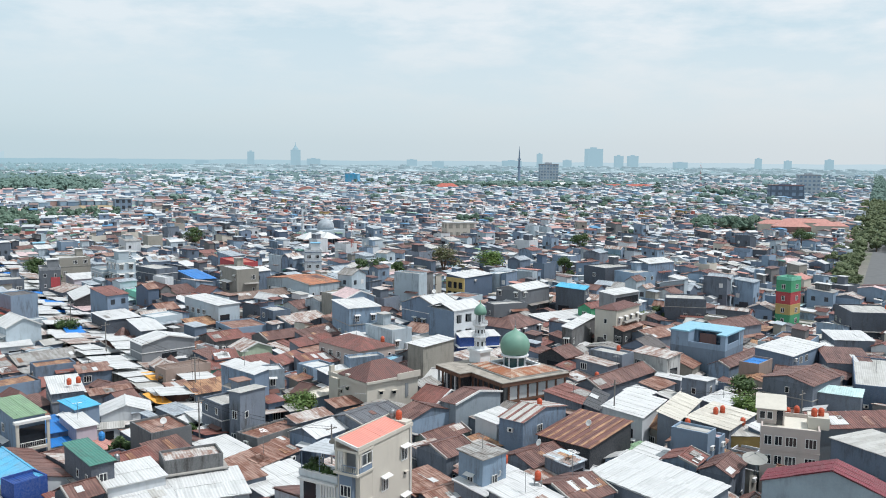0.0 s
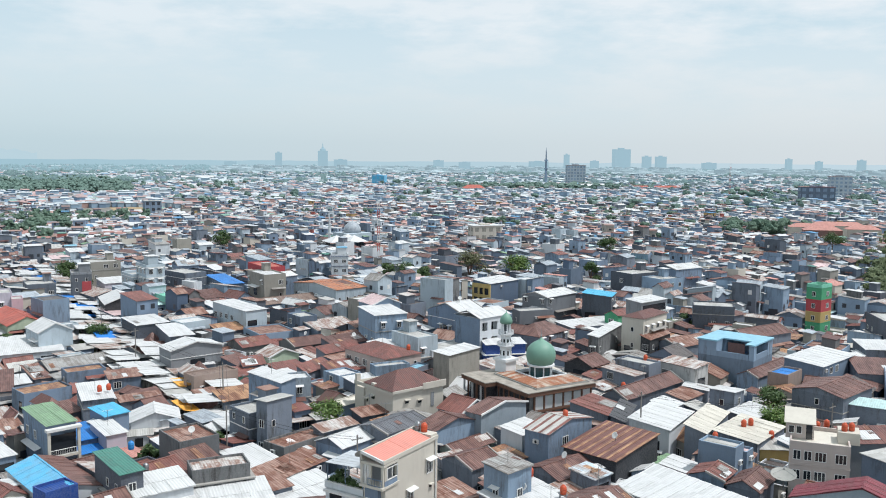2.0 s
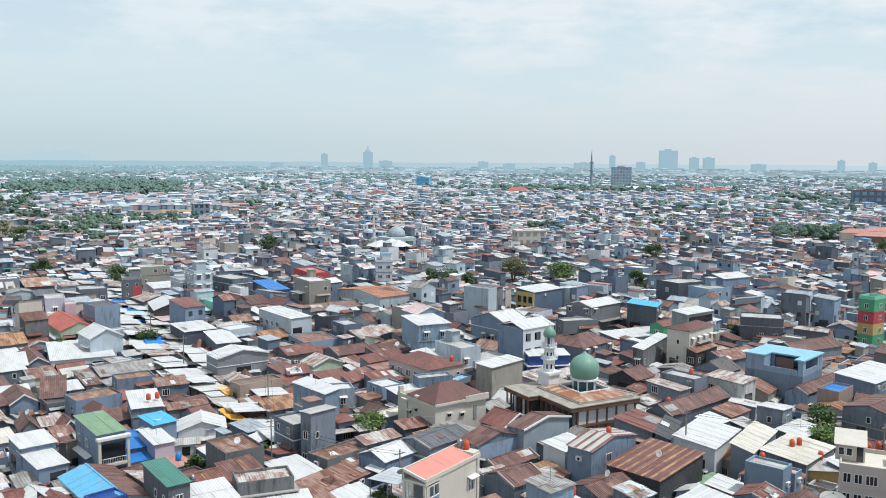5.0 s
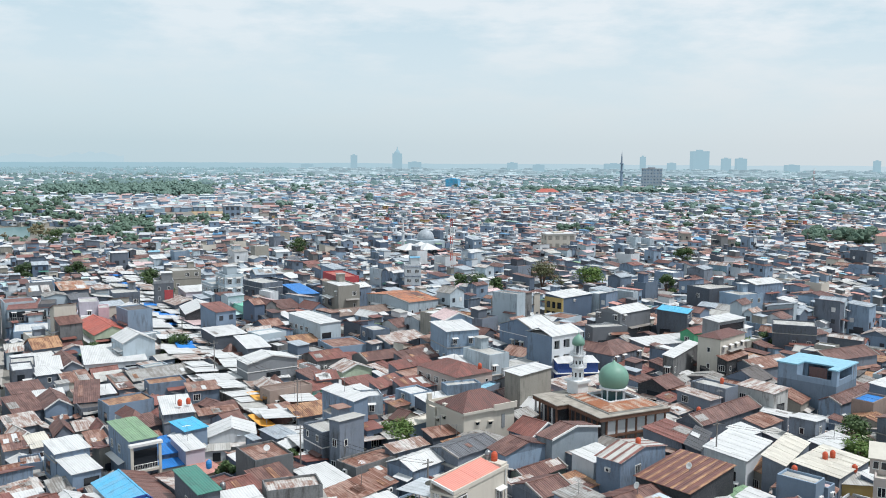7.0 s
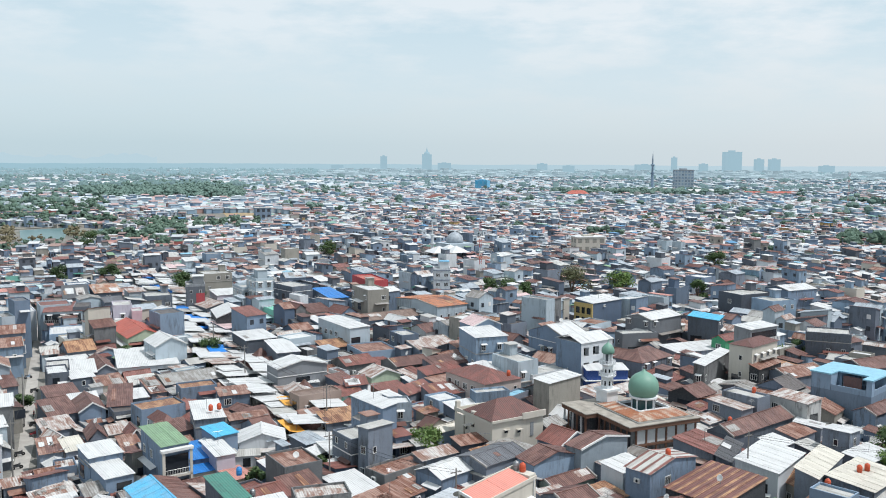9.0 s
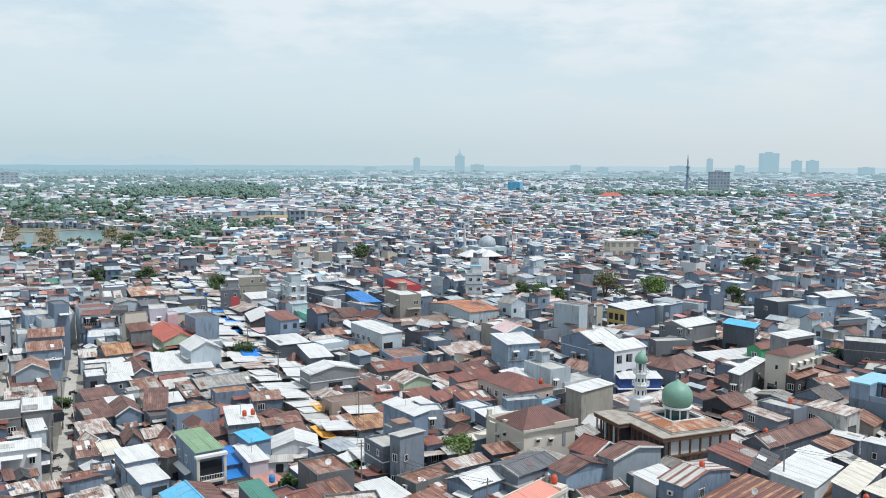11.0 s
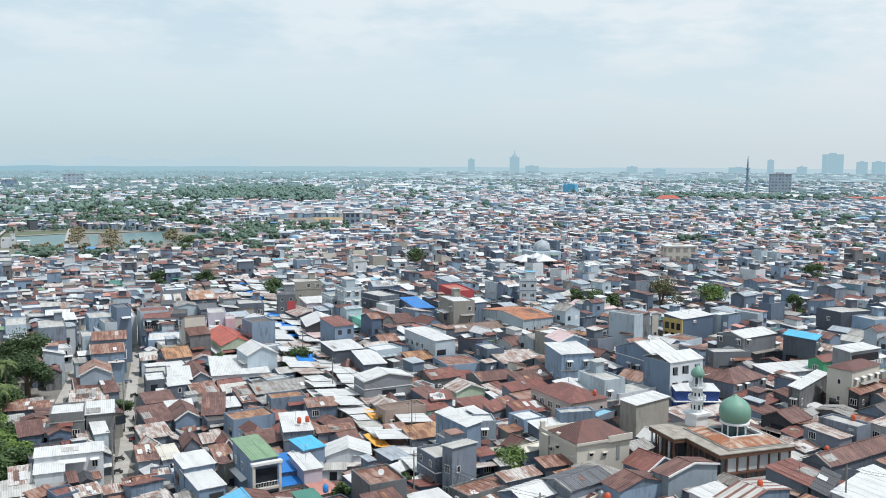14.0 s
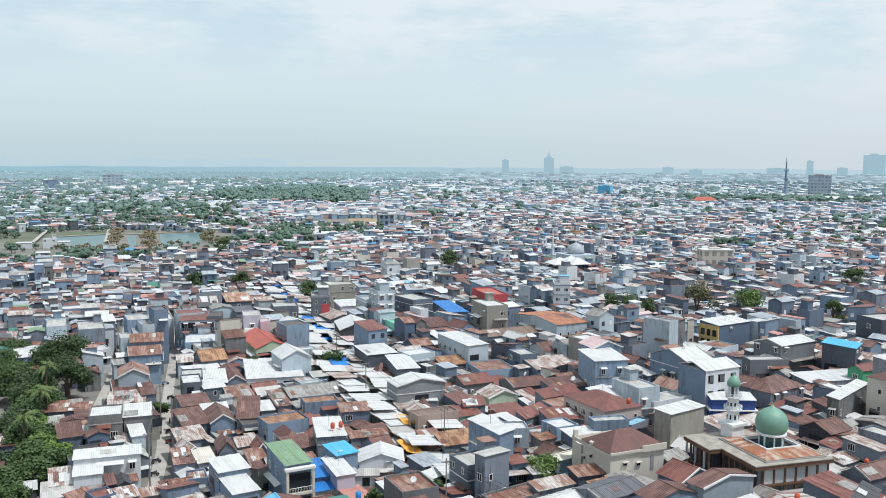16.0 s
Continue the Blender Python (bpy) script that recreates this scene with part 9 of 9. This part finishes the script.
# ---- buildings that stand out further off ----
def block_building(name, x, y, w, d, h, rot, wall, label, floors, cols, roof="roof_pale", glass="town_glass", category="building"):
    base = thing(name, label, category, pose(x, y, 0, 0, 0, rot))
    a = Acc()
    a.box(-w / 2, w / 2, -d / 2, d / 2, 0, h, wall)
    part("wall", a, base)
    a = Acc()
    a.box(-w / 2 - 0.3, w / 2 + 0.3, -d / 2 - 0.3, d / 2 + 0.3, h, h + max(0.4, h * 0.02), roof)
    a.box(-w * 0.2, w * 0.15, -d * 0.2, d * 0.2, h, h + h * 0.09, wall)
    part("roof", a, base)
    fh = h / floors
    for f in range(floors):
        for side, ln in ((0, w), (1, d)):
            for c in range(cols if side == 0 else max(1, round(cols * d / w))):
                nn = cols if side == 0 else max(1, round(cols * d / w))
                s = -ln / 2 + ln * (c + 0.5) / nn
                ww = ln / nn * 0.55
                b2 = Acc()
                if side == 0:
                    b2.box(s - ww / 2, s + ww / 2, -d / 2 - 0.06, -d / 2 + 0.05, f * fh + fh * 0.3, f * fh + fh * 0.82, glass)
                else:
                    b2.box(-w / 2 - 0.06, -w / 2 + 0.05, s - ww / 2, s + ww / 2, f * fh + fh * 0.3, f * fh + fh * 0.82, glass)
                part("window", b2, base)
    return base


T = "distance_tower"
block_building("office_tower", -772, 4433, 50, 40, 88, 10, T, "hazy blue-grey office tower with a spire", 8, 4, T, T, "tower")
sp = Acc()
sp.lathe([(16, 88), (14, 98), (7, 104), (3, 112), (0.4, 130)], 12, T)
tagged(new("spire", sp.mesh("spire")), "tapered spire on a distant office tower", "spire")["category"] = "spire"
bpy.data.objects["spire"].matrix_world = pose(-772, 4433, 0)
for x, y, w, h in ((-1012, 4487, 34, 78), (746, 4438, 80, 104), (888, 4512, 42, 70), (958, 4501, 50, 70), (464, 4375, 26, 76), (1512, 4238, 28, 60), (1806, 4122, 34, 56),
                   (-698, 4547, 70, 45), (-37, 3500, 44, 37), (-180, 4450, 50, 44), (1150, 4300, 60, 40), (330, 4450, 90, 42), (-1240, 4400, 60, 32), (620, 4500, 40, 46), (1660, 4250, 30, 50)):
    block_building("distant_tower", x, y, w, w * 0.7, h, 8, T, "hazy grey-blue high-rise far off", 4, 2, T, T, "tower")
# walls and windows of these far blocks are paled, haze in the colour
block_building("grey_block", 180, 1545, 32, 20, 37, 4, "wall_whiteblue", "broad pale office block with blue-grey window bands", 7, 6, "far_roof", "wall_bluewall")
block_building("blue_hall", -162, 1491, 22, 18, 18, -10, "roof_lightblue", "bright blue boxy hall above the rooftops", 2, 3, "roof_lightblue", "roof_cyan")
block_building("glass_block", 441, 1062, 25, 18, 28, -12, "wall_whiteblue", "pale blue office block with window bands", 6, 5, "far_roof", "wall_bluewall")
block_building("dark_hall", 363, 932, 34, 20, 19, -12, "wall_bluegrey", "blue-grey hall with a red-brown roof edge", 3, 5, "roof_rustred", "wall_bluewall")
block_building("grey_hall", -1220, 1585, 42, 26, 27, 36, "wall_whiteblue", "grey-blue commercial block above trees", 5, 5, "far_roof", "wall_bluewall")
block_building("grey_hall", -1183, 1356, 26, 20, 20, 38, "far_wall", "low grey commercial block", 3, 5, "far_roof", "wall_bluegrey")
block_building("cream_hall", 6, 440, 15, 9, 11.6, 18, "wall_cream", "cream three-storey house standing above its neighbours", 3, 4, "roof_white", "wall_creamgrey")
house(0, 1236, 6, 34, 18, 5.5, "hip", 5, "red", "whitewall", 0, clutter=False)
house(278, 1330, 10, 74, 14, 6.0, "gx", 2.5, "red", "whitewall", 0, clutter=False)
house(-172, 1062, 20, 26, 16, 5.0, "hip", 4, "redrust", "cream", 0, clutter=False)
block_building("blue_house", -240, 640, 12, 9, 13, 30, "wall_bluewall", "pale blue three-storey house by the trees", 3, 3, "roof_pale")


def far_minaret(x, y, h, r, mat):
    base = thing("minaret", "slender grey minaret with two galleries and a pointed tip", "minaret", pose(x, y, 0))
    a = Acc()
    a.lathe([(r, 0), (r * 0.85, h * 0.45)], 10, mat)
    part("shaft", a, base)
    for z0, z1, q in ((0.45, 0.47, 1.5), (0.66, 0.68, 1.25)):
        a = Acc()
        a.lathe([(r * q * 0.7, h * (z0 - 0.015)), (r * q, h * z0), (r * q, h * z1)], 10, mat)
        part("gallery", a, base)
    a = Acc()
    a.lathe([(r * 0.72, h * 0.47), (r * 0.66, h * 0.66), (r * 0.5, h * 0.68), (r * 0.45, h * 0.8), (r * 0.3, h * 0.88), (0.05, h)], 10, mat)
    part("top", a, base)


for wx, wy, ww, wd in ((-1185, 1810, 90, 34), (-880, 1520, 110, 30), (-700, 1590, 84, 26), (-1010, 1330, 60, 26), (-560, 1750, 70, 24), (-1330, 1560, 80, 30), (180, 1330, 46, 22)):
    b0 = thing("warehouse", "long low warehouse with a pale sheet roof", "warehouse", pose(wx, wy, 0, 0, 0, 30), "warehouses")
    W, R = house_shape(ww, wd, 7.5, "gx", 3.2, "white", "whiteblue", random.Random(int(wx)), 6.0)
    part("wall", W, b0)
    part("roof", R, b0)
far_minaret(128, 1545, 69, 2.6, "wall_bluewall")
far_minaret(-69, 414, 20, 0.9, "wall_whitewall")
# a school with red roofs beside the boulevard
for k, (x, y, w, d) in enumerate(((191, 480, 20, 9), (216, 487, 18, 9), (213, 514, 30, 9), (189, 502, 9, 16))):
    W, R = house_shape(w, d, 8.0, "hip", 2.2, "redsoft", "brick" if k == 0 else "cream", random.Random(k), 1.5)
    b0 = thing("school_block", "school block with a broad salmon-red hip roof", "building", pose(x, y, 0, 0, 0, -12 if k < 3 else 78), "school blocks")
    part("wall", W, b0)
    part("roof", R, b0, "salmon-red hip roof")

# ---- low hazy hills, and a raised haze band that fills up to the horizon ----
def ridge(name, dist, h0, h1, a0, a1, mat, label, seed, step=0.5):
    A = Acc()
    n = int((a1 - a0) / step)
    pts = []
    for i in range(n + 1):
        a = radians(a0 + (a1 - a0) * i / n)
        h = h0 + (h1 - h0) * max(0.0, min(1.0, 0.5 + 0.8 * noise.noise(Vector((i * step * 0.5, seed, 0))) + 0.35 * noise.noise(Vector((i * step * 2.3, seed, 4)))))
        pts.append((-math.sin(a) * dist, math.cos(a) * dist, h))
    for p, q in zip(pts, pts[1:]):
        k = 1.02
        A.solid([(p[0], p[1], 0), (q[0], q[1], 0), (q[0] * k, q[1] * k, 0), (p[0] * k, p[1] * k, 0)], [p, q, (q[0] * k, q[1] * k, q[2] * 0.9), (p[0] * k, p[1] * k, p[2] * 0.9)], mat)
    tagged(new(name, A.mesh(name)), label, "backdrop", kind="structure")


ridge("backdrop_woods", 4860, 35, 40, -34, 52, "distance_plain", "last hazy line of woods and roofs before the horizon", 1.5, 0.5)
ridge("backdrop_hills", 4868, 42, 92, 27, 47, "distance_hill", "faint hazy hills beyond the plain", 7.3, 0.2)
